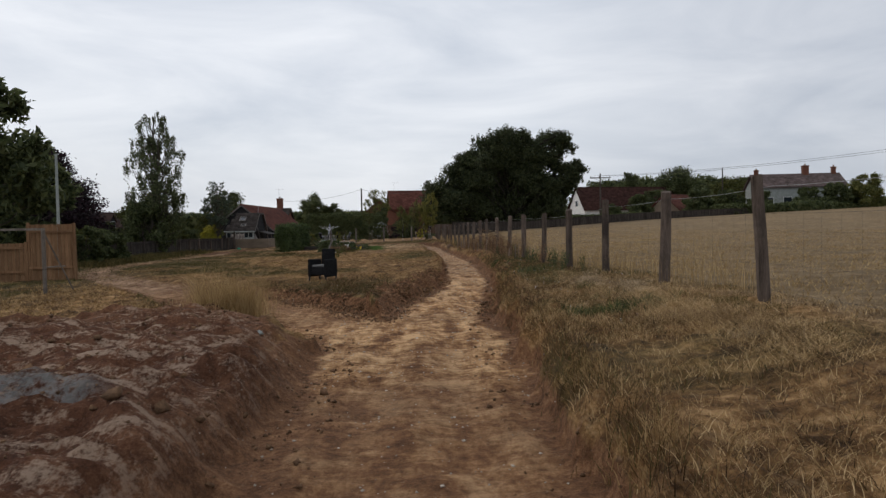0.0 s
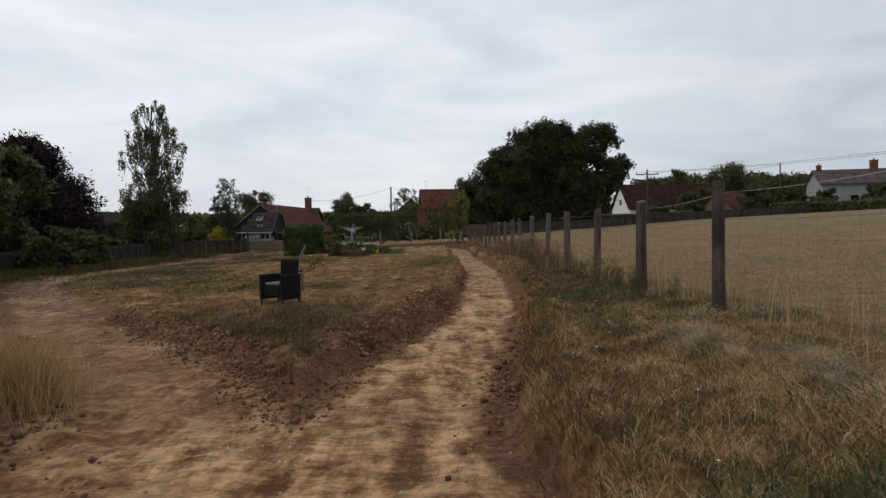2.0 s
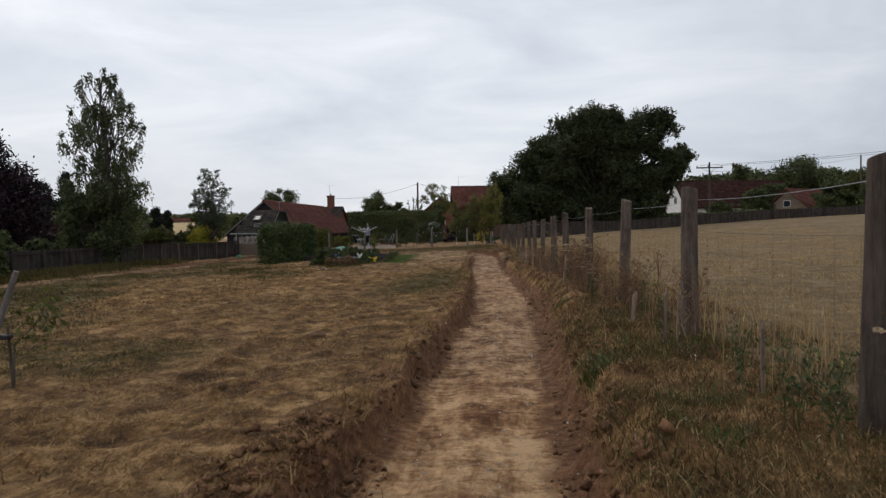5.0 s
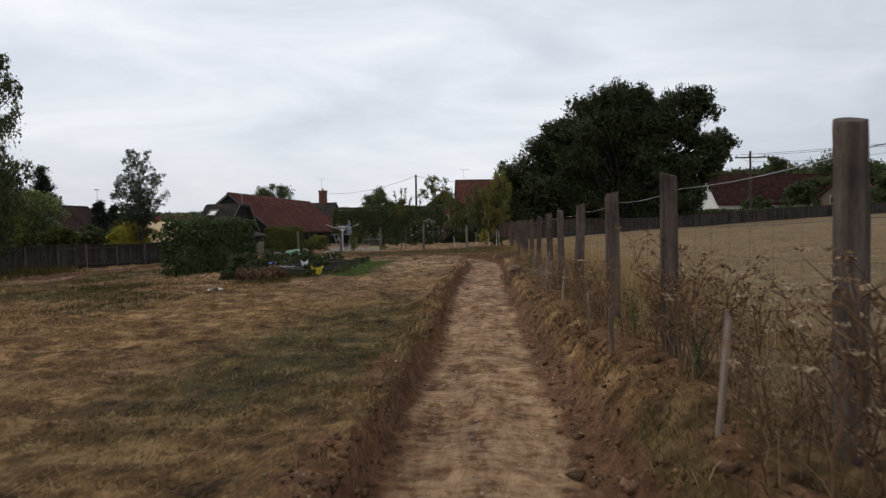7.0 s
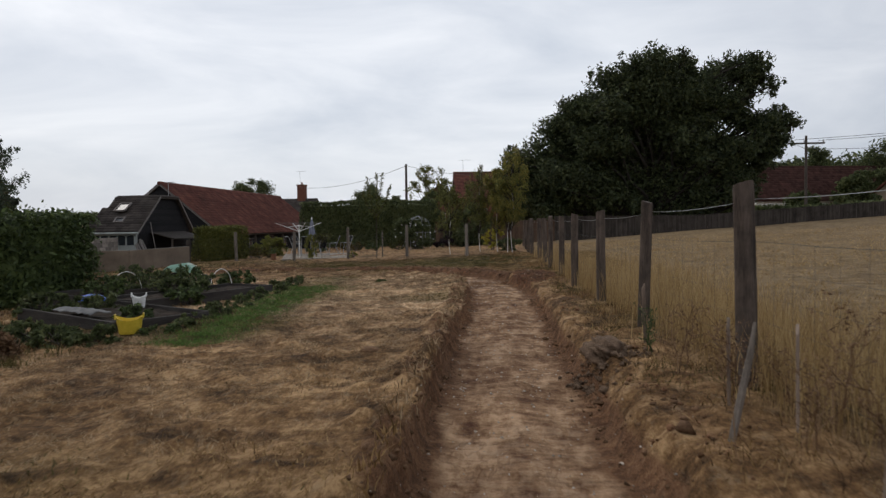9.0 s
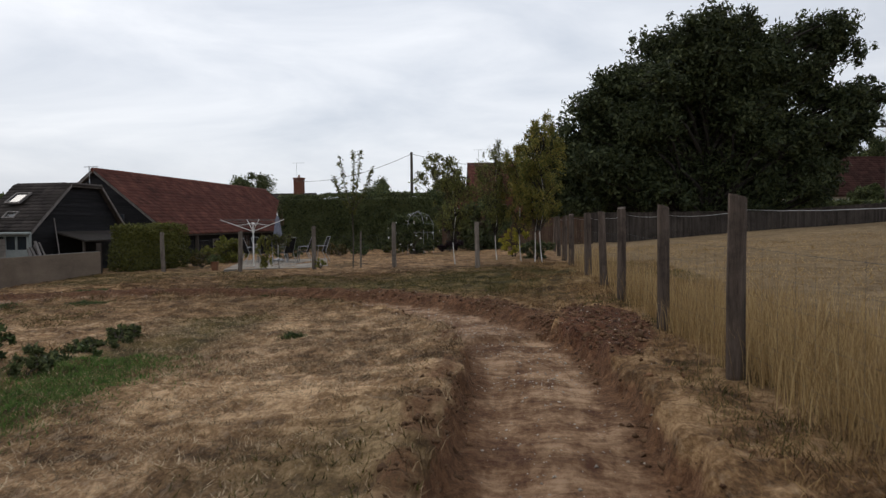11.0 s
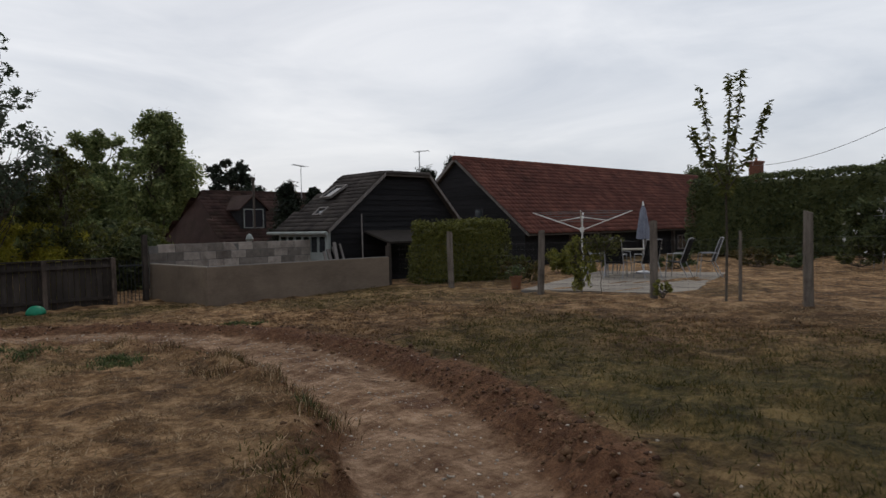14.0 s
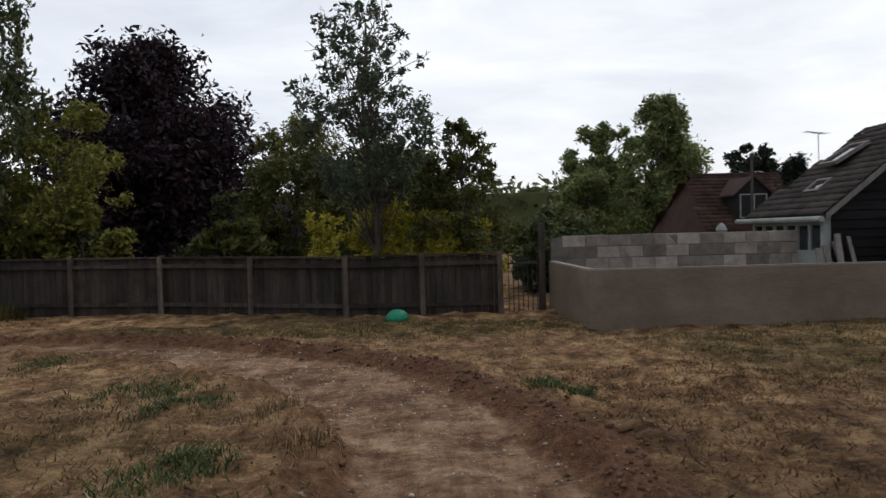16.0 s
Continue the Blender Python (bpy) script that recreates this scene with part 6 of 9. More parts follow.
def hedge(name, label, x, y, yaw, length, depth, base, top, leaf_m, leaves, leaf, seed, category="hedge", ragged=0.08):
    """A clipped hedge: stems inside, leaves over its faces, uneven."""
    nr, rng = np.random.default_rng(seed), random.Random(seed)
    root = thing(name, pose(x, y, base, 0, 0, yaw), label, category)
    h = top - base
    wood = bmesh.new()
    for i in range(max(3, int(length / 0.5))):
        px = (i + 0.5) / max(3, int(length / 0.5)) * length - length / 2
        limb(wood, (px, rng.uniform(-0.2, 0.2) * depth, -0.1), (px + rng.uniform(-0.2, 0.2), rng.uniform(-0.2, 0.2) * depth, h * 0.85), 0.03, 0.008, rng, 0.1, 4, 5)
    part("stem", wood, M_BARK, root)["kind"] = "stuff"
    core = bmesh.new()
    box(core, (-length / 2 + 0.18, -depth / 2 + 0.18, 0.05), (length / 2 - 0.18, depth / 2 - 0.18, h - 0.2), 0.15)
    bmesh.ops.subdivide_edges(core, edges=core.edges[:], cuts=3, use_grid_fill=True)
    for v in core.verts:
        v.co += Vector((rng.uniform(-1, 1), rng.uniform(-1, 1), rng.uniform(-1, 1))) * 0.06
    part("inner_growth", core, leaf_m, root)
    u = nr.uniform(0, 1, (leaves, 3))
    p = (u - 0.5) * [length, depth, h] + [0, 0, h / 2]
    area = np.array([length * h, length * h, depth * h, depth * h, length * depth])
    f = nr.choice(5, leaves, p=area / area.sum())
    p[f == 0, 1], p[f == 1, 1], p[f == 2, 0], p[f == 3, 0], p[f == 4, 2] = -depth / 2, depth / 2, -length / 2, length / 2, h
    bulge = (vnoise(p[:, 0] + p[:, 1] * 0.7, p[:, 2] + p[:, 1] * 0.3, 1.4, seed) - 0.5) * 2
    p += (p - [0, 0, h / 2]) / (np.linalg.norm(p - [0, 0, h / 2], axis=1, keepdims=True) + 1e-6) * (bulge[:, None] * ragged * 2 + nr.normal(size=(leaves, 1)) * ragged * 0.7)
    p += nr.normal(size=p.shape) * 0.03
    p = p[p[:, 2] > 0.02]
    leaf_cloud("foliage", p, leaf, leaf_m, root, seed)
    return root


OAK_FORMS = [(-9.4, 5.6, 1.9), (-9.6, 3.6, 1.8), (-7.9, 8.3, 1.9), (-5.7, 9.9, 2.0), (-3.2, 11.6, 1.9), (-0.7, 12.6, 1.8), (1.9, 13.0, 1.6), (4.5, 13.0, 1.7), (6.9, 12.7, 1.5), (7.9, 11.9, 1.3), (6.6, 10.0, 1.7), (8.5, 8.7, 1.5), (8.0, 7.1, 1.4), (6.3, 6.6, 1.7), (-6.5, 6.0, 2.6), (-4.5, 8.5, 2.6), (-2.0, 10.6, 2.6), (1.0, 10.9, 2.6), (4.0, 10.4, 2.3), (0.0, 8.0, 3.0), (3.2, 7.8, 2.6), (-3.0, 5.5, 2.8), (0.5, 5.0, 2.8), (4.0, 5.2, 2.1), (-7.2, 3.2, 2.0), (-4.0, 2.8, 2.0), (-1.0, 2.5, 2.0), (2.0, 2.6, 1.9), (4.6, 3.4, 1.7), (6.0, 4.8, 1.3), (9.8, 8.9, 1.1), (9.0, 7.6, 1.3), (8.2, 6.2, 1.3), (7.2, 4.8, 1.4), (6.6, 3.4, 1.5)]
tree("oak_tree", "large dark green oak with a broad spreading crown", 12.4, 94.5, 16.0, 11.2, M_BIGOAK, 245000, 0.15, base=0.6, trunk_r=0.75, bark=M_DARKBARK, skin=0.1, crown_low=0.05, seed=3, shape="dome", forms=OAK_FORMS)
tree("birch_tree", "tall weeping birch with thin grey-green foliage", -19.6, 51.9, 10.7, 2.9, M_WEEPBIRCH, 21000, 0.08, base=-0.7, trunk_r=0.17, crown_low=0.10, lobes=105, seed=5, shape="tall", hang=0.9, lobe=0.42)
tree("ash_tree", "slender young ash with open grey-green foliage", -17.98, 61.85, 5.8, 1.68, M_ASH, 8000, 0.062, base=-0.7, trunk_r=0.07, crown_low=0.36, lobes=75, seed=7, shape="tall")
tree("purple_maple", "dense dark purple-leaved maple", -29.4, 53.1, 8.3, 7.1, M_MAPLE, 62000, 0.13, base=-0.9, trunk_r=0.2, crown_low=0.03, lobes=75, seed=9, shape="mound", lobe=0.85)
tree("acacia_tree", "airy light green acacia behind the fence", -19.2, 63.7, 3.45, 1.5, M_LEAF, 10500, 0.06, base=-0.8, trunk_r=0.07, crown_low=0.3, lobes=46, seed=11, shape="dome")
tree("garden_tree", "dense dark green garden tree behind the fence", -33.0, 61.2, 4.8, 2.9, M_GARDENTREE, 20000, 0.10, base=-0.9, trunk_r=0.11, crown_low=0.12, lobes=26, seed=13)
tree("garden_tree", "lighter green garden tree beside the purple maple", -33.2, 57.6, 6.1, 2.8, M_YOUNGBIRCH, 13000, 0.085, base=-0.9, trunk_r=0.1, crown_low=0.2, lobes=44, seed=15)
tree("dark_garden_tree", "tall dark dense tree with a drooping top, by the old house", -55.0, 80.2, 11.5, 3.5, M_GARDENTREE, 42000, 0.17, base=-3, trunk_r=0.35, crown_low=0.08, lobes=60, seed=17, shape="tall", lobe=1.1, skin=0.1, hang=0.4)
tree("dark_garden_tree", "dark broadleaf tree with open branches, by the old house", -60.4, 77.4, 10.2, 3.8, M_GARDENTREE, 30000, 0.16, base=-3, trunk_r=0.3, crown_low=0.2, lobes=46, seed=18, lobe=0.8, skin=0.2)
tree("dark_garden_tree", "low dark bushy tree by the old house", -57.5, 75.6, 6.2, 3.8, M_GARDENTREE, 20000, 0.16, base=-3, trunk_r=0.2, crown_low=0.05, lobes=40, seed=118, lobe=1.0, skin=0.2)
tree("cedar_tree", "dark layered conifer on the skyline", -80.7, 99.4, 10.6, 4.6, M_CONIFER, 20000, 0.22, base=-3, trunk_r=0.3, crown_low=0.15, lobes=60, seed=19, lobe=0.75, skin=0.2)
tree("conifer", "dark pointed conifer on the skyline", -80.0, 133.0, 11.9, 5.3, M_CONIFER, 22000, 0.17, base=-2, trunk_r=0.2, crown_low=0.1, lobes=24, seed=20, shape="cone", lobe=1.3, skin=0.1)
tree("conifer", "dark pointed conifer on the skyline", -76.9, 135.4, 12.6, 5.3, M_CONIFER, 22000, 0.17, base=-2, trunk_r=0.2, crown_low=0.1, lobes=30, seed=120, shape="cone", lobe=1.1, skin=0.1)
tree("pine_tree", "dark flat-topped pine on the skyline", -68.5, 112.3, 8.7, 3.6, M_CONIFER, 15000, 0.17, base=-2, trunk_r=0.2, crown_low=0.2, lobes=40, seed=21, shape="dome", lobe=0.8, skin=0.2)
for i, (yx, yy, top, r) in enumerate([(-29.6, 76.6, 3.8, 1.3), (-29.1, 77.8, 3.5, 1.0)]):
    tree("yew_column", "clipped dark yew column by the old house", yx, yy, top, r, M_CONIFER, 22000, 0.07, base=-1.4, trunk_r=0.08, crown_low=0.02, lobes=60, seed=22 + i * 100, shape="mound", lobe=1.3, group="yew columns")
tree("skyline_tree", "round dark tree on the skyline behind the barn", -41.0, 149.0, 9.6, 4.3, M_OAK, 20520, 0.17, base=-1, trunk_r=0.25, crown_low=0.2, lobes=24, seed=23, lobe=1.25, skin=0.2)
tree("skyline_tree", "round dark tree on the skyline", -26.0, 170.0, 10.4, 3.8, M_OAK, 15390, 0.19, base=-1, trunk_r=0.25, crown_low=0.2, lobes=20, seed=24, lobe=1.25, skin=0.2)
tree("skyline_tree", "round dark tree on the skyline", -20.5, 170.0, 7.6, 2.6, M_OAK, 10260, 0.19, base=-1, trunk_r=0.25, crown_low=0.2, lobes=16, seed=25, lobe=1.25, skin=0.2)
tree("light_garden_tree", "pale green open tree by the power pole", -6.2, 101.0, 6.9, 2.3, M_YOUNGBIRCH, 9000, 0.085, base=0, trunk_r=0.1, crown_low=0.2, lobes=60, seed=26, lobe=0.8, skin=0.1)
tree("light_garden_tree", "rounded dark green tree over the tall hedge", -5.0, 89.0, 3.7, 1.7, M_OAK, 7980, 0.11, base=0, trunk_r=0.1, crown_low=0.15, lobes=18, seed=27)
for i, (bx, by, top, r, gold) in enumerate([(-1.7, 70.75, 3.6, 0.95, 0), (-0.35, 72.0, 4.3, 1.0, 0), (0.5, 71.5, 4.1, 0.95, 1), (0.95, 71.2, 4.6, 1.0, 1), (1.2, 70.8, 5.0, 1.0, 1)]):
    tree("young_birch", "young white-stemmed birch with thin yellowing leaves" if gold else "young white-stemmed birch with thin green leaves", bx, by, top, r, M_BIRCH if gold else M_YOUNGBIRCH, 11500 if gold else 7500, 0.036, trunk_r=0.02, crown_low=0.32, lobes=46, seed=30 + i, shape="tall", bark=M_BIRCHBARK, group="birches in the garden corner", hang=0.5, skin=0.0, lobe=0.8)


def candelabra_tree(x, y, fork, top, spread):
    """A young tree, bare below, with five upright leafy shoots."""
    rng, nr = random.Random(41), np.random.default_rng(41)
    base = gz(x, y)
    root = thing("young_staked_tree", pose(x, y, base), "thin young tree with five upright leafy shoots, tied to a stake", "tree")
    wood, pts = bmesh.new(), []
    tube(wood, [Vector((0, 0, -0.1)), Vector((0.02, 0.01, fork * 0.5)), Vector((0.0, 0.02, fork))], [0.026, 0.022, 0.018], 8)
    for k, (dx, dy, hh) in enumerate([(-1.0, 0.2, 0.78), (-0.55, -0.3, 0.95), (0.05, 0.15, 1.0), (0.5, -0.2, 1.0), (1.0, 0.3, 0.86)]):
        tip = Vector((dx * spread, dy * spread, base + (top - base) * hh - base))
        mid = Vector((dx * spread * 0.55, dy * spread * 0.5, fork + (tip.z - fork) * 0.35))
        path = [Vector((0, 0.02, fork - 0.1)), mid, mid.lerp(tip, 0.5) + Vector((rng.uniform(-0.04, 0.04), 0, 0)), tip]
        tube(wood, path, [0.014, 0.010, 0.007, 0.004], 6)
        for a, b in zip(path, path[1:]):
            for _ in range(60):
                pts.append(np.array(a.lerp(b, rng.random())) + nr.normal(0, 1, 3) * [0.042, 0.042, 0.04])
    part("trunk", wood, M_BARK, root, smooth=True)
    leaf_cloud("crown", np.array(pts), 0.062, M_LEAF, root, 41, 0.3)


candelabra_tree(-5.2, 70.62, 2.0, 3.72, 0.68)
part("stake", tube(bmesh.new(), [(0, 0, -0.15), (0.01, 0, 1.2)], [0.032, 0.03], 8), M_GARDENPOST, thing("tree_stake", pose(-4.9, 70.5, gz(-4.9, 70.5)), "short pale round stake beside the young tree", "stake"))
tree("dark_shrub", "dark green shrub against the brown fence", -1.6, 82.6, 2.5, 1.9, M_OAK, 9000, 0.1, base=-0.3, trunk_r=0.06, crown_low=0.05, lobes=30, seed=141, stems=3, category="shrub", lobe=1.0)
tree("field_tree", "dark tree beyond the far field hedge", 50.0, 131.0, 11.5, 5.2, M_OAK, 23940, 0.18, base=2, trunk_r=0.3, crown_low=0.15, lobes=26, seed=43, lobe=1.25, skin=0.2)
tree("field_tree", "dark tree beyond the far field hedge", 42.6, 137.0, 11.5, 3.3, M_OAK, 17000, 0.18, base=2, trunk_r=0.25, crown_low=0.15, lobes=20, seed=44, lobe=1.25, skin=0.2)
tree("field_tree", "low rounded tree beyond the far field hedge", 60.0, 128.0, 9.2, 5.0, M_LEAF, 20520, 0.17, base=2, trunk_r=0.25, crown_low=0.1, lobes=26, seed=45, lobe=1.25, skin=0.2)
for i, (sx, sy, top, r) in enumerate([(37.5, 115.0, 6.0, 2.6), (42.0, 121.5, 7.0, 3.2), (46.0, 110.5, 6.6, 3.0), (50.0, 108.5, 6.3, 2.8), (54.0, 106.0, 5.6, 2.4), (33.5, 118.0, 4.4, 2.0), (60.5, 104.5, 6.6, 2.4), (64.5, 103.5, 7.0, 2.6)]):
    tree("field_bush", "dark overgrown bush along the far side of the field", sx, sy, top, r, M_OAK, 15000, 0.17, base=1.2, trunk_r=0.1, crown_low=0.03, lobes=34, seed=170 + i, stems=3, category="bush", lobe=1.0, skin=0.2)
tree("field_bush", "lighter yellow-green bush at the end of the long house", 68.6, 102.5, 8.4, 3.0, M_YOUNGBIRCH, 15000, 0.17, base=1.2, trunk_r=0.1, crown_low=0.03, lobes=34, seed=178, stems=3, category="bush", lobe=1.0, skin=0.2)
tree("roadside_tree", "dark leafy tree behind the cedar fence", -20.0, 31.0, 8.8, 4.0, M_OAK, 16000, 0.2, base=-0.7, trunk_r=0.25, crown_low=0.08, lobes=44, seed=47)
tree("roadside_tree", "dark leafy tree behind the old fence", -22.5, 39.0, 6.2, 3.6, M_OAK, 12000, 0.2, base=-0.7, trunk_r=0.22, crown_low=0.08, lobes=36, seed=48)
for i, (sx, sy, top, r, m) in enumerate([(-21.0, 45.0, 1.5, 2.0, M_OAK), (-21.5, 49.5, 1.0, 1.7, M_OAK), (-21.2, 54.0, 1.6, 1.8, M_DARKLEAF), (-20.6, 55.0, 1.9, 1.3, M_GOLDGREEN), (-20.4, 58.6, 1.5, 1.2, M_LEAF), (-23.5, 66.5, 1.6, 1.6, M_OAK), (-20.5, 42.0, 1.9, 1.4, M_LEAF), (-18.0, 37.5, 1.7, 1.5, M_OAK), (-18.1, 40.8, 1.4, 1.3, M_OAK)]):
    tree("garden_shrub", "dense dark green shrub behind the old fence" if m in (M_OAK, M_DARKLEAF) else "loose green shrub with pale flowers behind the old fence", sx, sy, top, r, m, 6500, 0.12, base=-0.75, trunk_r=0.05, crown_low=0.02, lobes=20, seed=50 + i, stems=3, category="shrub")
for i, (sx, sy, top, r) in enumerate([(-18.7, 60.9, 1.4, 0.8), (-18.8, 62.0, 1.8, 0.8), (-18.9, 63.0, 1.55, 0.8), (-19.3, 63.9, 1.3, 0.7)]):
    tree("golden_shrub", "rounded golden-yellow shrub over the fence", sx, sy, top, r, M_GOLD, 8000, 0.05, base=-0.7, trunk_r=0.03, crown_low=0.05, lobes=20, lobe=1.4, seed=60 + i, stems=3, category="shrub")
for i, (sx, sy, top, r, m) in enumerate([(-24.5, 57.5, 2.5, 1.8, M_DARKLEAF), (-26.5, 61.4, 1.6, 1.7, M_DARKLEAF), (-29.0, 59.0, 1.2, 1.8, M_DARKLEAF), (-30.5, 63.5, 1.1, 1.9, M_DARKLEAF), (-21.8, 66.2, 1.3, 1.2, M_OAK), (-24.5, 67.5, 1.6, 1.5, M_LEAF)]):
    tree("garden_tree", "leafy yellow-green garden tree behind the old fence" if m is M_LEAF else "dark green garden bush behind the old fence", sx, sy, top, r, m, 9000, 0.09, base=-0.8, trunk_r=0.07, crown_low=0.06, lobes=26, seed=150 + i, lobe=1.0)
tree("dark_garden_tree", "dark dense bush under the weeping birch", -20.0, 51.0, 3.5, 2.0, M_OAK, 14000, 0.10, base=-0.8, trunk_r=0.08, crown_low=0.03, lobes=34, seed=251, stems=3, lobe=1.1)
tree("garden_tree", "yellow-green leafy tree beside the weeping birch", -21.0, 54.3, 4.4, 1.7, M_GOLDGREEN, 14000, 0.07, base=-0.8, trunk_r=0.09, crown_low=0.06, lobes=40, seed=252, lobe=1.0)
tree("garden_tree", "loose mid-green garden tree behind the old fence", -24.2, 59.2, 4.0, 1.9, M_LEAF, 12000, 0.08, base=-0.8, trunk_r=0.09, crown_low=0.1, lobes=40, seed=253, lobe=0.9)
tree("garden_tree", "dense dark garden tree behind the golden shrubs", -24.6, 62.2, 3.7, 2.1, M_GARDENTREE, 15000, 0.08, base=-0.8, trunk_r=0.09, crown_low=0.05, lobes=40, seed=254, lobe=1.0)
hedge("distant_woods", "distant dark belt of trees beyond the gardens", -120.0, 80.0, 84, 190.0, 14.0, -6.0, 7.5, M_OAK, 15000, 0.9, 75, category="woods", ragged=1.4)
hedge("distant_woods", "distant dark belt of trees on the far hillside", -165.0, 400.0, 25, 440.0, 22.0, -4.0, 9.0, M_OAK, 15000, 1.7, 76, category="woods", ragged=1.2)


def distant_field():
    """A pale stubble field that climbs the far side of the valley."""
    u, v = np.meshgrid(np.linspace(-230, 230, 60), np.linspace(0, 170, 24))
    a = math.radians(25)
    x, y = -113.0 + u * math.cos(a) - v * math.sin(a), 245.0 + u * math.sin(a) + v * math.cos(a)
    z = -3.0 + 8.6 * step(0, 150, v) + 0.8 * (vnoise(x, y, 0.02, 341) - 0.5)
    i = (np.arange(23)[:, None] * 60 + np.arange(59)[None, :]).ravel()
    ob = raw_mesh("distant_field", np.stack([x, y, z], -1).reshape(-1, 3), np.stack([i, i + 1, i + 61, i + 60], -1), M_STUBBLE, smooth=True)
    tagged(ob, "pale stubble field on the far hillside", "field", kind="structure")


distant_field()
for i, (hx, hy, hl, yaw, top) in enumerate([(-156.0, 381.0, 11.0, 25, 8.4), (-170.0, 374.0, 9.0, 40, 8.0), (-186.0, 367.0, 12.0, 20, 8.6), (-143.0, 388.0, 9.0, 30, 8.1)]):
    house("far_house", "tiny far-off house with a reddish roof", hx, hy, yaw, hl, 7.0, 1.0, 6.4, top, M_RENDER, M_TILE)
hedge("distant_woods", "distant dark belt of trees behind the houses", 40.0, 180.0, -4, 220.0, 12.0, 0.0, 4.6, M_OAK, 15000, 0.9, 77, category="woods", ragged=1.2)
hedge("distant_woods", "dark belt of trees behind the houses across the field", 60.0, 160.0, -8, 36.0, 6.0, 2.0, 10.4, M_OAK, 9000, 0.5, 79, category="woods", ragged=1.0)
hedge("field_hedge", "tall leafy hedge before the pale long house", 58.0, 101.0, 14, 30.0, 3.0, 1.5, 3.5, M_OAK, 12000, 0.26, 78, ragged=0.4)
hedge("tall_hedge", "tall dark clipped conifer hedge beyond the lawn", -9.2, 88.0, 0, 9.6, 1.6, -0.3, 2.95, M_OAK, 20000, 0.09, 70)
hedge("boundary_hedge", "dark hedge along the field's far side", 32.0, 101.0, 4, 60.0, 2.0, 0.6, 2.3, M_OAK, 16000, 0.3, 71, ragged=0.25)
hedge("boundary_hedge", "dark hedge along the field's far side", 92.0, 108.0, 8, 62.0, 2.5, 2.0, 4.4, M_OAK, 14000, 0.34, 72, ragged=0.3)
hedge("garden_hedge", "square clipped green hedge inside the wire fence", -13.64, 72.42, 62, 2.5, 1.1, -0.45, 1.25, M_BRIGHTHEDGE, 15000, 0.045, 73)
hedge("ivy_hedge", "rounded ivy-covered hedge beside the vegetable beds", -9.55, 52.1, 80, 4.4, 0.95, -0.5, 1.5, M_HEDGE, 14000, 0.07, 74, ragged=0.16)


# ---- the garden's loose things ----
def rattan_chair():
    x, y = -2.93, 20.2
    root = thing("rattan_armchair", pose(x, y, gz(x, y), 0, 0, 238) @ Matrix.Diagonal((0.82, 0.82, 0.98, 1)), "black woven rattan garden armchair with thin grey seat pad", "chair")
    part("seat", box(bmesh.new(), (-0.30, -0.29, 0.16), (0.31, 0.29, 0.40), 0.02), M_RATTAN, root)
    part("cushion", box(bmesh.new(), (-0.22, -0.25, 0.40), (0.30, 0.25, 0.455), 0.02), M_CUSHION, root, "thin grey seat pad")
    bm = bmesh.new()
    prism(bm, [(-0.30, -0.29, 0.16), (-0.22, -0.29, 0.16), (-0.31, -0.29, 0.92), (-0.38, -0.29, 0.90)], (0, 0.58, 0))
    bmesh.ops.bevel(bm, geom=bm.edges[:], offset=0.012, segments=1, affect="EDGES")
    part("backrest", bm, M_RATTAN, root)
    for s in (-1, 1):
        part("armrest", box(bmesh.new(), (-0.30, s * 0.36 - 0.06, 0.10), (0.33, s * 0.36 + 0.06, 0.62), 0.025), M_RATTAN, root)
        for px in (-0.27, 0.29):
            part("leg", box(bmesh.new(), (px - 0.025, s * 0.37 - 0.025, -0.02), (px + 0.025, s * 0.37 + 0.025, 0.11), 0.005), M_DARKMETAL, root)
    weave = bmesh.new()
    for k in range(24):
        z = 0.19 + k * 0.029
        box(weave, (-0.215 - (z - 0.16) * 0.118, -0.28, z), (-0.208 - (z - 0.16) * 0.118, 0.28, z + 0.012)) if z > 0.46 else None
        for s in (-1, 1):
            if z < 0.6:
                box(weave, (-0.29, s * 0.42 - 0.004, z), (0.32, s * 0.42 + 0.004, z + 0.012))
    part("weave", weave, M_RATTAN, root)


rattan_chair()


def staked_sapling():
    x, y = -3.1, 22.5
    g = gz(x, y)
    root = thing("tree_stake", pose(x, y, g), "leaning pale timber stake tied to a small sapling", "stake")
    part("stake", tube(bmesh.new(), [(-0.30, 0, -0.1), (-0.05, 0, 0.55), (0.18, 0, 1.14)], [0.03, 0.03, 0.026], 8), M_SILVER, root)
    part("prop", tube(bmesh.new(), [(0.10, 0.02, -0.05), (0.06, 0.02, 0.62)], [0.016, 0.012], 6), M_BARK, root)
    part("tie", box(bmesh.new(), (-0.02, -0.035, 0.50), (0.10, 0.045, 0.545), 0.008), M_DARKMETAL, root)
    rng = np.random.default_rng(8)
    sap = bmesh.new()
    tube(sap, [(0.1, 0.02, -0.02), (0.12, 0.02, 0.45), (0.3, 0.05, 0.62), (0.5, 0.05, 0.85)], [0.01, 0.009, 0.006, 0.004], 5)
    part("sapling_stem", sap, M_BARK, root)
    c = np.concatenate([rng.normal((0.32, 0.05, 0.6), 0.07, (30, 3)), rng.normal((0.5, 0.05, 0.82), 0.08, (36, 3)), rng.normal((0.42, 0.05, 0.72), 0.06, (20, 3))])
    leaf_cloud("leaf", c, 0.045, M_LEAF, root, 9)


staked_sapling()


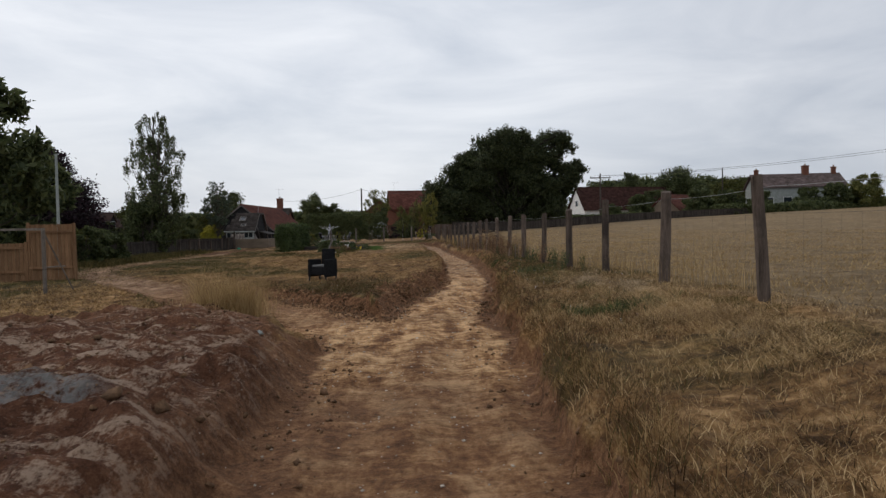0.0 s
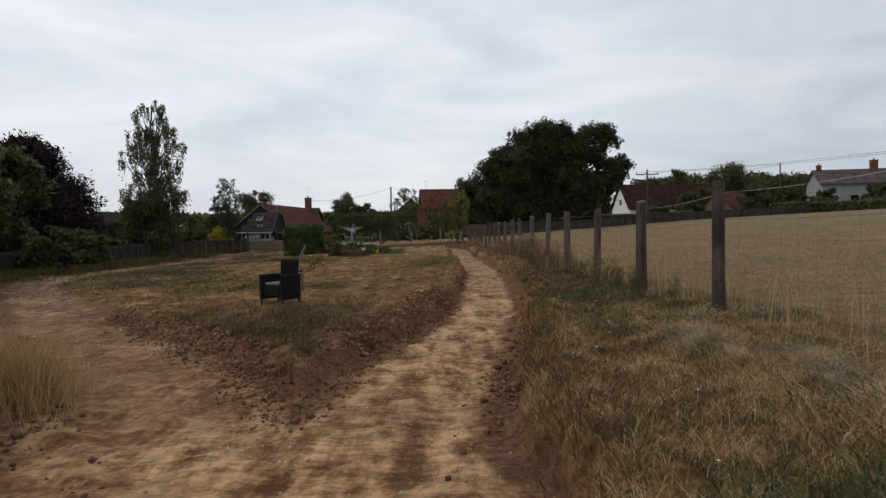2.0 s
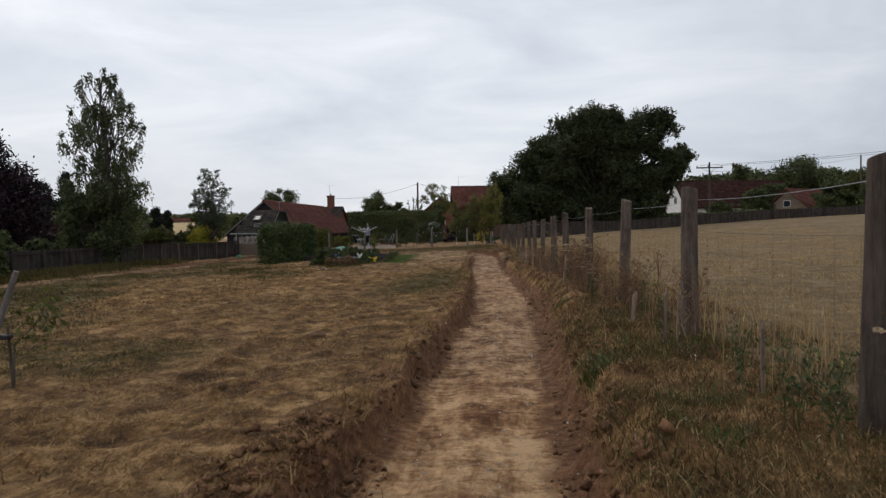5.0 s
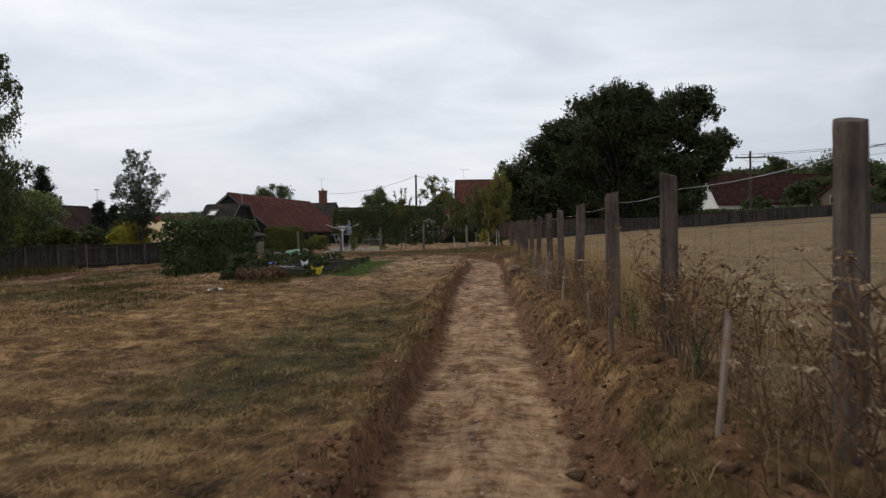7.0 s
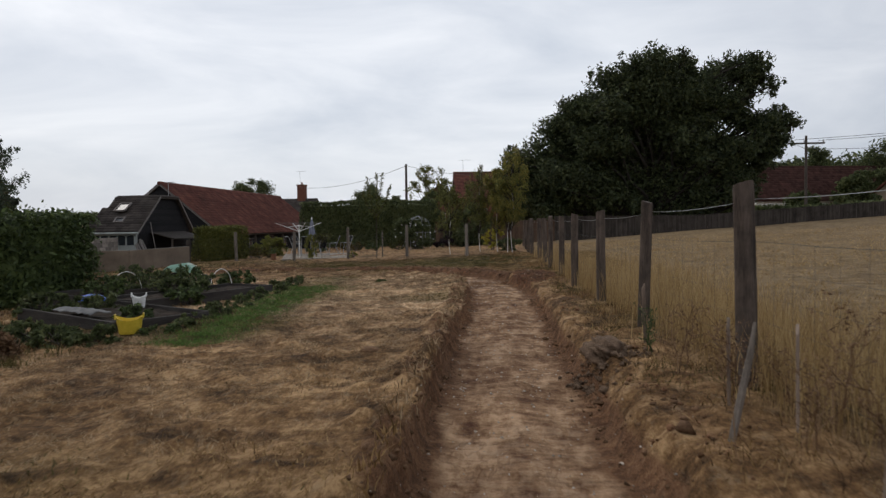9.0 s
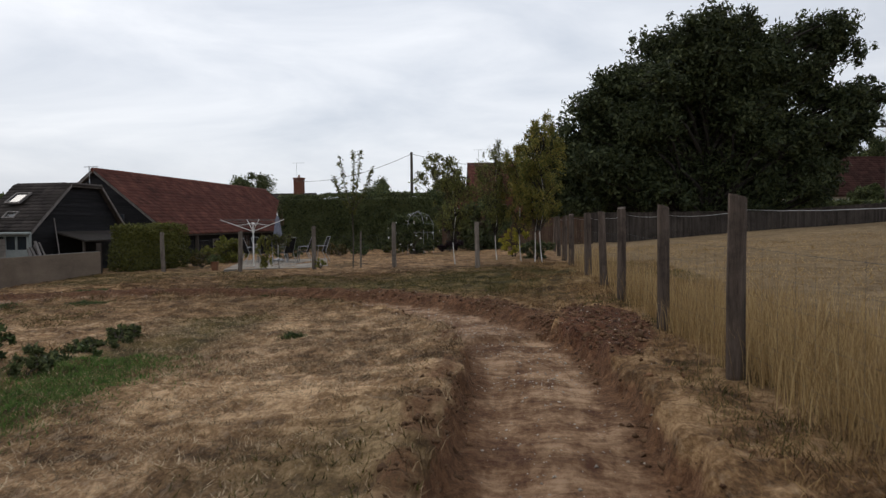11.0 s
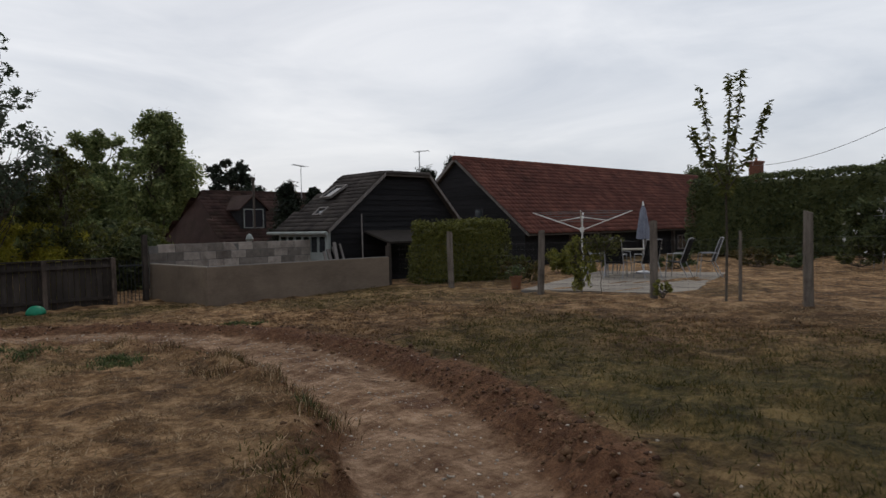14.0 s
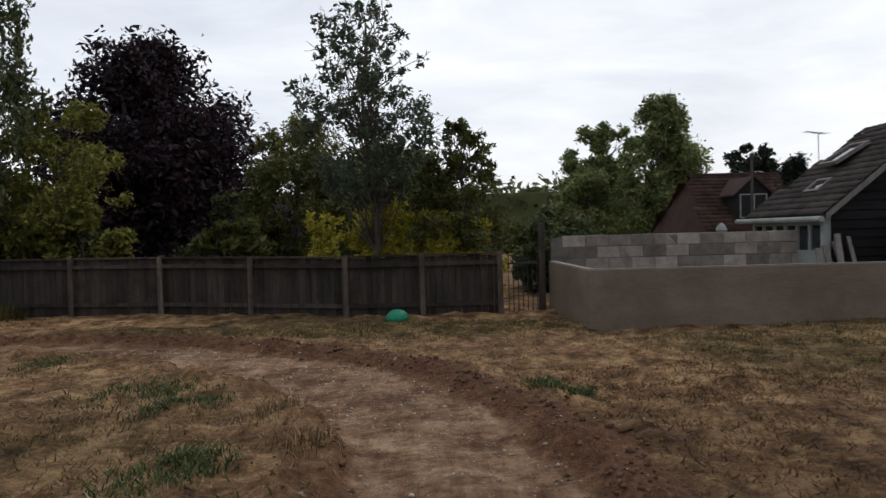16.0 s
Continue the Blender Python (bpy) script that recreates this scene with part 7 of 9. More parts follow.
def rotary_dryer():
    x, y = -9.54, 72.55
    g = -0.32
    root = thing("rotary_dryer", pose(x, y, g, 0, 0, 33), "white rotary clothes dryer opened on the patio", "clothes dryer")
    top = 1.31 - g
    part("mast", tube(bmesh.new(), [(0, 0, 0), (0, 0, top)], 0.024, 10), M_WHITE, root)
    part("hub", tube(bmesh.new(), [(0, 0, top - 0.36), (0, 0, top - 0.24)], 0.05, 10), M_WHITE, root)
    part("hub", tube(bmesh.new(), [(0, 0, top - 0.05), (0, 0, top + 0.03)], 0.045, 10), M_WHITE, root)
    ends = []
    for k in range(4):
        a = k * math.pi / 2
        d = Vector((math.cos(a), math.sin(a), 0))
        e = d * 1.18 + Vector((0, 0, top + 0.13))
        ends.append((d, e))
        part("arm", tube(bmesh.new(), [d * 0.04 + Vector((0, 0, top - 0.30)), e], 0.013, 8), M_WHITE, root)
        part("strut", tube(bmesh.new(), [Vector((0, 0, top)), d * 0.62 + Vector((0, 0, top - 0.10))], 0.012, 6), M_WHITE, root)
    lines = bmesh.new()
    for s in (0.45, 0.6, 0.75, 0.9, 1.0):
        for k in range(4):
            p, q = ends[k][1], ends[(k + 1) % 4][1]
            b = Vector((0, 0, top - 0.30))
            tube(lines, [b.lerp(p, s), b.lerp(q, s)], 0.004, 3, cap=False)
    part("washing_line", lines, M_CUSHION, root)


rotary_dryer()


def patio():
    root = thing("patio", pose(-8.95, 73.9, -0.33, 0, 0, 17), "pale grey flagstone patio with uneven joints", "patio", kind="structure")
    part("bed", box(bmesh.new(), (-1.8, -3.0, -0.15), (1.8, 3.3, 0.0)), M_MORTAR, root)
    rng = random.Random(6)
    meshes = []
    for k in range(4):
        bm = box(bmesh.new(), (0.006, 0.006, -0.01), (0.594, 0.444, 0.03), 0.006)
        me = bpy.data.meshes.new("slab")
        bm.to_mesh(me)
        bm.free()
        me.materials.append(M_PATIO)
        meshes.append(me)
    for j in range(14):
        for i in range(6):
            ob = new("slab", rng.choice(meshes))
            ob.parent = root
            ob.location, ob.rotation_euler = (-1.8 + i * 0.6, -3.0 + j * 0.45, rng.uniform(0, 0.008)), (rng.uniform(-0.006, 0.006), rng.uniform(-0.006, 0.006), rng.uniform(-0.005, 0.005))


patio()
PATIO_Z = -0.295


def garden_table():
    root = thing("garden_table", pose(-9.85, 75.3, PATIO_Z, 0, 0, 17), "grey metal garden table with a pale top", "table")
    part("tabletop", box(bmesh.new(), (-0.75, -0.45, 0.70), (0.75, 0.45, 0.735), 0.01), M_PATIO, root)
    for sx in (-1, 1):
        for sy in (-1, 1):
            part("leg", tube(bmesh.new(), [(sx * 0.62, sy * 0.36, 0), (sx * 0.52, sy * 0.28, 0.7)], 0.018, 8), M_METAL, root)
    part("brace", tube(bmesh.new(), [(-0.55, 0, 0.35), (0.55, 0, 0.35)], 0.012, 6), M_METAL, root)


garden_table()


def parasol():
    root = thing("parasol", pose(-9.92, 76.1, PATIO_Z), "closed blue-grey parasol on a pole", "parasol")
    part("pole", tube(bmesh.new(), [(0, 0, 0), (0, 0, 1.98)], 0.02, 10), M_WHITE, root)
    part("base", tube(bmesh.new(), [(0, 0, 0), (0, 0, 0.05), (0, 0, 0.09)], [0.24, 0.23, 0.06], 14), M_METAL, root)
    bm = bmesh.new()
    rings = []
    for z, r, f in ((1.93, 0.025, 0), (1.8, 0.075, 0.2), (1.5, 0.115, 0.4), (1.2, 0.15, 0.5), (0.98, 0.17, 0.55)):
        rings.append([bm.verts.new((r * (1 + f * 0.4 * math.cos(8 * a)) * math.cos(a), r * (1 + f * 0.4 * math.cos(8 * a)) * math.sin(a), z + 0.04 * f * math.cos(8 * a))) for a in [2 * math.pi * k / 32 for k in range(32)]])
    for r0, r1 in zip(rings, rings[1:]):
        for k in range(32):
            bm.faces.new((r0[k], r1[k], r1[(k + 1) % 32], r0[(k + 1) % 32]))
    bm.faces.new(rings[0][::-1])
    part("canopy", bm, M_CLOTH, root)
    part("finial", tube(bmesh.new(), [(0, 0, 1.92), (0, 0, 2.0), (0, 0, 2.06)], [0.035, 0.02, 0.006], 8), M_WHITE, root)


parasol()


def garden_chair():
    root = thing("garden_chair", pose(0, 0, 0), "dark metal framed garden chair with mesh sling seat", "chair", "chairs round the patio table")
    for s in (-1, 1):
        part("front_leg", tube(bmesh.new(), [(0.26, s * 0.25, 0), (0.22, s * 0.25, 0.42), (0.2, s * 0.25, 0.62), (-0.12, s * 0.25, 0.63), (-0.22, s * 0.24, 0.60)], 0.013, 6), M_METAL, root)
        part("back_leg", tube(bmesh.new(), [(-0.3, s * 0.24, 0), (-0.12, s * 0.24, 0.4), (-0.2, s * 0.23, 0.62), (-0.34, s * 0.22, 1.0)], 0.013, 6), M_METAL, root)
    part("top_rail", tube(bmesh.new(), [(-0.34, -0.22, 1.0), (-0.35, 0, 1.02), (-0.34, 0.22, 1.0)], 0.013, 6), M_METAL, root)
    part("seat", prism(bmesh.new(), [(0.23, -0.23, 0.43), (-0.13, -0.23, 0.39), (-0.13, -0.23, 0.378), (0.23, -0.23, 0.418)], (0, 0.46, 0)), M_RATTAN, root)
    part("backrest", prism(bmesh.new(), [(-0.13, -0.215, 0.40), (-0.335, -0.215, 0.98), (-0.345, -0.215, 0.976), (-0.142, -0.215, 0.395)], (0, 0.43, 0)), M_RATTAN, root)
    return root


def patio_chairs():
    spots = [(-10.55, 74.6, 45), (-9.75, 74.35, 110), (-9.05, 74.75, 150), (-10.6, 75.9, -20), (-8.5, 75.35, 190), (-7.95, 75.9, 215)]
    first = garden_chair()
    first.matrix_basis = pose(spots[0][0], spots[0][1], PATIO_Z, 0, 0, spots[0][2])
    for x, y, a in spots[1:]:
        copy_thing(first, pose(x, y, PATIO_Z, 0, 0, a))


patio_chairs()
tree("round_bush", "rounded light green garden bush by the barn", -12.6, 76.8, 0.72, 0.95, M_GOLDGREEN, 6000, 0.055, base=-0.45, trunk_r=0.03, crown_low=0.02, lobes=18, seed=81, stems=3, category="shrub")
tree("round_bush", "rounded green garden bush by the barn", -12.2, 76.3, 0.66, 0.95, M_GOLDGREEN, 8000, 0.05, base=-0.45, trunk_r=0.03, crown_low=0.02, lobes=22, seed=82, stems=3, category="shrub")
tree("vine", "yellow-green vine climbing the wire netting", -8.35, 70.78, 0.95, 0.5, M_GOLDGREEN, 1500, 0.04, trunk_r=0.010, crown_low=0.15, lobes=16, seed=83, squash=0.35, category="vine", hang=0.7)
tree("vine", "green vine trailing along the wire netting", -7.9, 70.8, 0.92, 0.75, M_LEAF, 1100, 0.035, trunk_r=0.010, crown_low=0.8, lobes=14, seed=84, squash=0.25, category="vine", hang=0.5)
tree("border_plant", "low tufted border plant by the post", -6.25, 70.3, 0.12, 0.28, M_GOLDGREEN, 420, 0.04, trunk_r=0.01, crown_low=0.05, lobes=8, seed=85, stems=2, category="plant")
for i, (bx, by) in enumerate([(-7.0, 79.5), (-8.4, 80.3), (-5.9, 81.4), (-10.6, 79.2), (-11.6, 72.6), (-12.6, 73.9), (-3.2, 83.0), (-9.4, 82.0)]):
    tree("border_plant", "mixed tan and green border plants at the lawn's edge", bx, by, 0.15 + 0.06 * (i % 3), 0.75, (M_HEDGE, M_GREENGRASS, M_LEAF)[i % 3], 1200, 0.055, trunk_r=0.01, crown_low=0.02, lobes=12, seed=86 + i, stems=3, category="plant")


def plant_pot():
    root = thing("plant_pot", pose(-10.35, 71.0, -0.36), "terracotta pot with a small green plant on the patio edge", "plant pot")
    part("pot", tube(bmesh.new(), [(0, 0, 0), (0, 0, 0.26), (0, 0, 0.262), (0, 0, 0.31)], [0.10, 0.135, 0.15, 0.155], 16), M_TERRA, root)
    rng = np.random.default_rng(2)
    leaf_cloud("plant", rng.normal((0, 0, 0.42), (0.1, 0.1, 0.07), (160, 3)), 0.045, M_HEDGE, root, 3)


plant_pot()


def arbour():
    root = thing("garden_arbour", pose(-4.5, 80.2, -0.25), "pale metal domed rose arbour on the lawn", "arbour")
    for k in range(6):
        a = k * math.pi / 3
        d = Vector((math.cos(a), math.sin(a), 0))
        part("rib", tube(bmesh.new(), [d * 0.75, d * 0.75 + Vector((0, 0, 1.45)), d * 0.55 + Vector((0, 0, 1.85)), Vector((0, 0, 2.05))], 0.010, 5), M_METAL, root)
    for z, r in ((1.45, 0.75), (1.05, 0.75), (1.83, 0.57)):
        part("hoop", tube(bmesh.new(), [(r * math.cos(k * math.pi / 6), r * math.sin(k * math.pi / 6), z) for k in range(13)], 0.007, 5), M_METAL, root)


arbour()
tree("climbing_rose", "dark green climbing rose in the arbour", -4.6, 79.7, 1.8, 1.5, M_OAK, 15000, 0.06, base=-0.3, trunk_r=0.02, crown_low=0.05, lobes=16, seed=95, stems=3, category="shrub")
tree("garden_shrub", "dark reddish shrub beside the arbour", -3.0, 81.0, 1.25, 0.75, M_MAPLE, 2200, 0.07, base=-0.3, trunk_r=0.02, crown_low=0.05, lobes=14, seed=96, stems=3, category="shrub")
tree("golden_shrub", "yellow-leaved shrub under the birches", 0.2, 73.6, 1.05, 0.7, M_GOLD, 1500, 0.06, base=-0.15, trunk_r=0.02, crown_low=0.15, lobes=12, seed=97, stems=3, category="shrub")
tree("garden_shrub", "low dark shrub under the birches", 1.0, 72.6, 0.55, 0.9, M_OAK, 1500, 0.06, base=-0.15, trunk_r=0.02, crown_low=0.05, lobes=12, seed=98, stems=3, category="shrub")


# ---- vegetable beds ----
def raised_bed(x, y, yaw, lx, ly, h):
    g = -0.42
    root = thing("raised_bed", pose(x, y, g, 0, 0, yaw), "raised vegetable bed of dark timber boards filled with soil", "raised bed", "vegetable beds")
    t = 0.045
    for s in (-1, 1):
        part("side_board", box(bmesh.new(), (-lx / 2, s * ly / 2 - t / 2, -0.05), (lx / 2, s * ly / 2 + t / 2, h), 0.006), M_BEDWOOD, root)
        part("end_board", box(bmesh.new(), (s * lx / 2 - t / 2, -ly / 2 + t / 2 + 0.002, -0.05), (s * lx / 2 + t / 2, ly / 2 - t / 2 - 0.002, h - 0.005), 0.006), M_BEDWOOD, root)
    bm = bmesh.new()
    bmesh.ops.create_grid(bm, x_segments=24, y_segments=14, size=0.5, matrix=Matrix.Diagonal((lx - 0.06, ly - 0.06, 1, 1)))
    rng = random.Random(int(x * 10))
    for v in bm.verts:
        v.co.z = h - 0.07 + rng.uniform(-0.025, 0.03)
    part("soil", bm, M_COMPOST, root)
    return root


raised_bed(-5.55, 49.55, -32, 3.3, 1.5, 0.34)
raised_bed(-5.55, 52.5, 68, 3.4, 1.3, 0.36)
raised_bed(-7.6, 53.6, 68, 3.4, 1.2, 0.34)
for i, (bx, by, top, r, m) in enumerate([(-7.5, 52.6, 0.2, 0.75, M_HEDGE), (-7.3, 53.8, 0.3, 0.85, M_OAK), (-6.6, 54.6, 0.28, 0.8, M_HEDGE), (-5.9, 53.6, 0.22, 0.6, M_OAK), (-5.6, 55.0, 0.2, 0.5, M_HEDGE), (-8.2, 55.0, 0.3, 0.8, M_OAK), (-6.3, 50.2, 0.1, 0.6, M_OAK), (-5.2, 51.6, 0.12, 0.55, M_HEDGE), (-5.9, 52.4, 0.2, 0.6, M_OAK), (-4.9, 49.2, 0.02, 0.4, M_HEDGE), (-6.9, 49.9, 0.15, 0.6, M_OAK)]):
    tree("vegetable_plants", "leafy dark green vegetables in the raised beds", bx, by, top, r, m, 1700, 0.05, base=-0.35, trunk_r=0.01, crown_low=0.05, lobes=14, seed=100 + i, stems=3, category="plant", group="vegetables in the beds")
for i in range(19):
    t = i / 18
    tree("edging_plant", "small clipped green edging plant beside the beds", -3.8 - 0.85 * t + 0.12 * (i % 2), 47.9 + 8.6 * t, -0.12 + 0.04 * (i % 3), 0.40, M_OAK if i % 3 else M_HEDGE, 1100, 0.034, base=-0.40, trunk_r=0.008, crown_low=0.02, lobes=8, seed=110 + i, stems=2, category="plant", group="edging plants by the beds")


def trug(name, label, x, y, z, r, h, material, white=False):
    root = thing(name, pose(x, y, z, 0, 0, 25), label, "bucket")
    bm = bmesh.new()
    n = 20
    prof = [(0.0, 0.78), (h, 1.0), (h + 0.012, 1.04), (h + 0.012, 0.99), (h - 0.02, 0.95), (0.02, 0.74)]
    rings = [[bm.verts.new((r * q * math.cos(2 * math.pi * k / n), r * q * math.sin(2 * math.pi * k / n), zz + (0.03 * math.cos(4 * math.pi * k / n) if zz > 0.1 else 0))) for k in range(n)] for zz, q in prof]
    for r0, r1 in zip(rings, rings[1:]):
        for k in range(n):
            bm.faces.new((r0[k], r0[(k + 1) % n], r1[(k + 1) % n], r1[k]))
    bm.faces.new(rings[0][::-1])
    bm.faces.new(rings[-1])
    part("tub", bm, material, root)
    for s in (-1, 1):
        part("handle", tube(bmesh.new(), [(s * r * 1.0, -0.06, h), (s * r * 1.02, -0.045, h + 0.06), (s * r * 1.02, 0.045, h + 0.06), (s * r * 1.0, 0.06, h)], 0.011, 6), material, root)
    return root


trug("plastic_tub", "flexible yellow plastic tub beside the vegetable bed", -4.3, 48.0, gz(-4.3, 48.0) - 0.02, 0.18, 0.21, M_YELLOW)
trug("plastic_bucket", "white plastic bucket on the bed's edge", -5.35, 50.1, -0.12, 0.115, 0.19, M_WHITE)


def wheelbarrow():
    root = thing("wheelbarrow", pose(-7.9, 56.7, -0.42, 0, 0, 12), "upturned faded green wheelbarrow tray behind the beds", "wheelbarrow")
    bm = bmesh.new()
    lo = [(-0.42, -0.33, 0.50), (0.48, -0.33, 0.44), (0.48, 0.33, 0.44), (-0.42, 0.33, 0.50)]
    hi = [(-0.26, -0.2, 0.66), (0.22, -0.2, 0.72), (0.22, 0.2, 0.72), (-0.26, 0.2, 0.66)]
    a, b = [bm.verts.new(p) for p in lo], [bm.verts.new(p) for p in hi]
    bm.faces.new(b)
    for k in range(4):
        bm.faces.new((a[k], a[(k + 1) % 4], b[(k + 1) % 4], b[k]))
    bm.faces.new(a[::-1])
    bmesh.ops.bevel(bm, geom=bm.edges[:], offset=0.03, segments=2, affect="EDGES")
    part("tray", bm, M_BARROW, root)
    for s in (-1, 1):
        part("handle", tube(bmesh.new(), [(0.6, s * 0.08, 0.30), (0.0, s * 0.26, 0.44), (-0.85, s * 0.30, 0.36)], 0.016, 6), M_DARKMETAL, root)
        part("leg", tube(bmesh.new(), [(-0.2, s * 0.28, 0.44), (-0.25, s * 0.3, 0.0)], 0.014, 6), M_DARKMETAL, root)
    part("wheel", tube(bmesh.new(), [(0.62, -0.04, 0.2), (0.62, 0.04, 0.2)], 0.19, 18), M_DARKMETAL, root)


wheelbarrow()


def hoop(x, y, z, r, yaw):
    bm = tube(bmesh.new(), [(r * math.cos(a), 0, 1.25 * r * math.sin(a)) for a in [math.pi * k / 12 for k in range(13)]], 0.008, 6)
    ob = tagged(link_mesh("garden_hoop", bm, M_WHITE), "white plastic netting hoop over the beds", "hoop", "hoops over the beds")
    ob.matrix_world = pose(x, y, z, 0, 0, yaw)


hoop(-7.4, 53.2, -0.15, 0.36, 60)
hoop(-5.7, 54.3, -0.15, 0.34, 70)
hoop(-6.9, 55.2, -0.1, 0.36, 62)


def fleece():
    bm = bmesh.new()
    bmesh.ops.create_grid(bm, x_segments=22, y_segments=10, size=0.5, matrix=Matrix.Diagonal((1.2, 0.34, 1, 1)))
    for v in bm.verts:
        v.co.z = 0.05 * noise.noise(v.co * 7) + 0.06 * math.cos(v.co.y * 6) + 0.02
    bmesh.ops.solidify(bm, geom=bm.faces[:], thickness=0.006)
    ob = tagged(link_mesh("garden_fleece", bm, M_CUSHION, smooth=True), "crumpled white fleece lying on the raised bed", "sheet")
    ob.matrix_world = pose(-5.75, 49.1, -0.10, 0, 0, -30)


fleece()


def blue_bag():
    bm = bmesh.new()
    bmesh.ops.create_icosphere(bm, subdivisions=3, radius=0.2)
    for v in bm.verts:
        v.co = Vector((v.co.x * 1.3, v.co.y, v.co.z * 0.55)) * (1 + 0.22 * noise.noise(v.co * 8))
    ob = tagged(link_mesh("blue_bag", bm, M_BLUEPL, smooth=True), "crumpled blue plastic bag among the beds", "bag")
    ob.location = (-6.75, 50.95, -0.08)


blue_bag()


def toy_lid():
    bm = bmesh.new()
    bmesh.ops.create_uvsphere(bm, u_segments=20, v_segments=10, radius=0.5)
    for v in bm.verts:
        z = max(v.co.z, -0.05)
        v.co = Vector((v.co.x * 0.36, v.co.y * 0.42, z * 0.34 + (0.012 if abs(v.co.z) < 0.1 else 0)))
    ob = tagged(link_mesh("green_toy", bm, M_GREENPL, smooth=True), "green plastic toy lying on the grass by the fence", "toy")
    ob.matrix_world = pose(-16.35, 62.4, gz(-16.35, 62.4) + 0.03, 4, 3, 30)


toy_lid()


# ---- poles, cables and aerials ----
def power_pole(name, label, x, y, base, top, arm=0.0, yaw=0, r=0.12, wood=None):
    root = thing(name, pose(x, y, base, 0, 0, yaw), label, "power pole")
    h = top - base
    part("pole", tube(bmesh.new(), [(0, 0, 0), (0, 0, h)], [r * 1.2, r * 0.85], 10), wood or M_POLE, root)
    if arm:
        part("crossarm", box(bmesh.new(), (-arm, -0.06, h - 0.75), (arm, 0.06, h - 0.6), 0.01), M_POLE, root)
        for s in (-1, -0.1, 1):
            part("insulator", tube(bmesh.new(), [(s * arm * 0.92, 0, h - 0.6), (s * arm * 0.92, 0, h - 0.48), (s * arm * 0.92, 0, h - 0.36)], [0.05, 0.08, 0.03], 8), M_METAL, root)
        for s in (-1, 1):
            part("stay", tube(bmesh.new(), [(s * arm * 0.6, 0, h - 0.72), (0, 0, h - 1.2)], 0.025, 5), M_METAL, root)
    return root


power_pole("power_pole", "tarred timber power pole with crossarm beyond the field", 27.6, 103.1, 0.5, 8.75, 1.6, 0)
power_pole("power_pole", "plain timber pole beyond the field", 55.0, 122.0, 1.0, 10.8, 0.0)
power_pole("power_pole", "plain timber pole behind the garden hedge", -8.5, 102.3, -0.5, 6.95, 0.0)
power_pole("lighting_pole", "slim pale grey pole behind the cedar fence", -13.9, 26.9, -0.4, 4.4, 0.0, r=0.055, wood=M_DULLWHITE)


def cable(name, a, b, sag, r=0.018):
    pts = [Vector(a).lerp(Vector(b), i / 16) - Vector((0, 0, sag * 4 * (i / 16) * (1 - i / 16))) for i in range(17)]
    return tagged(link_mesh(name, tube(bmesh.new(), pts, r, 4), M_DARKMETAL), "thin dark overhead cable", "cable", "overhead cables")


cable("overhead_cable", (28.8, 103.5, 8.35), (75.0, 70.0, 12.0), 1.2)
cable("overhead_cable", (26.4, 102.7, 8.35), (73.0, 69.0, 12.0), 1.2)
cable("overhead_cable", (27.6, 103.0, 7.6), (55.0, 122.0, 10.6), 0.5)
cable("overhead_cable", (-8.5, 102.3, 6.8), (-24.35, 120.3, 6.0), 0.7)
cable("overhead_cable", (-8.5, 102.3, 6.8), (-1.0, 118.0, 6.9), 0.3)


def aerial(name, x, y, base, height, yaw, bars, boom):
    root = thing(name, pose(x, y, base, 0, 0, yaw), "thin metal television aerial on a mast", "aerial")
    part("mast", tube(bmesh.new(), [(0, 0, -0.4), (0, 0, height)], 0.018, 6), M_METAL, root)
    part("boom", tube(bmesh.new(), [(-boom * 0.35, 0, height - 0.05), (boom * 0.65, 0, height - 0.0)], 0.012, 5), M_METAL, root)
    for k in range(bars):
        x0 = -boom * 0.35 + boom * k / (bars - 1)
        part("rod", tube(bmesh.new(), [(x0, -0.22 + 0.01 * k, height - 0.03), (x0, 0.22 - 0.01 * k, height - 0.03)], 0.007, 4), M_METAL, root)
    return root


aerial("tv_aerial", -17.3, 74.3, 2.88, 0.88, 40, 5, 0.5)
aerial("tv_aerial", -30.7, 78.1, 3.2, 1.3, -60, 9, 1.3)
aerial("tv_aerial", -24.3, 120.3, 6.4, 1.6, 20, 8, 1.2)
aerial("tv_aerial", -4.2, 118.0, 6.9, 1.8, 20, 8, 1.3)


# ---- by the outbuilding and the gate ----
def leaning_timber():
    rng = random.Random(5)
    for i, (y0, z1, y1, r) in enumerate([(70.95, 1.58, 71.39, 0.012), (71.05, 0.2, 71.1, 0.012), (70.15, 0.75, 70.35, 0.03), (70.32, 0.62, 70.30, 0.028), (70.05, 0.55, 70.12, 0.03), (70.48, 0.70, 70.55, 0.02), (69.92, 0.5, 69.98, 0.025)]):
        bm = box(bmesh.new(), (-r * 1.6, -r, 0), (r * 1.6, r, 1.0), 0.004)
        a, b = Vector((-16.2 + rng.uniform(-0.1, 0.1), y0, -0.62)), Vector((-16.78, y1, z1))
        d = b - a
        ob = tagged(link_mesh("leaning_plank", bm, M_SILVER), "weathered plank leaning against the black boards", "plank", "planks leaning by the outbuilding")
        ob.matrix_world = Matrix.Translation(a) @ d.to_track_quat("Z", "Y").to_matrix().to_4x4() @ Matrix.Diagonal((1, 1, d.length, 1))


leaning_timber()


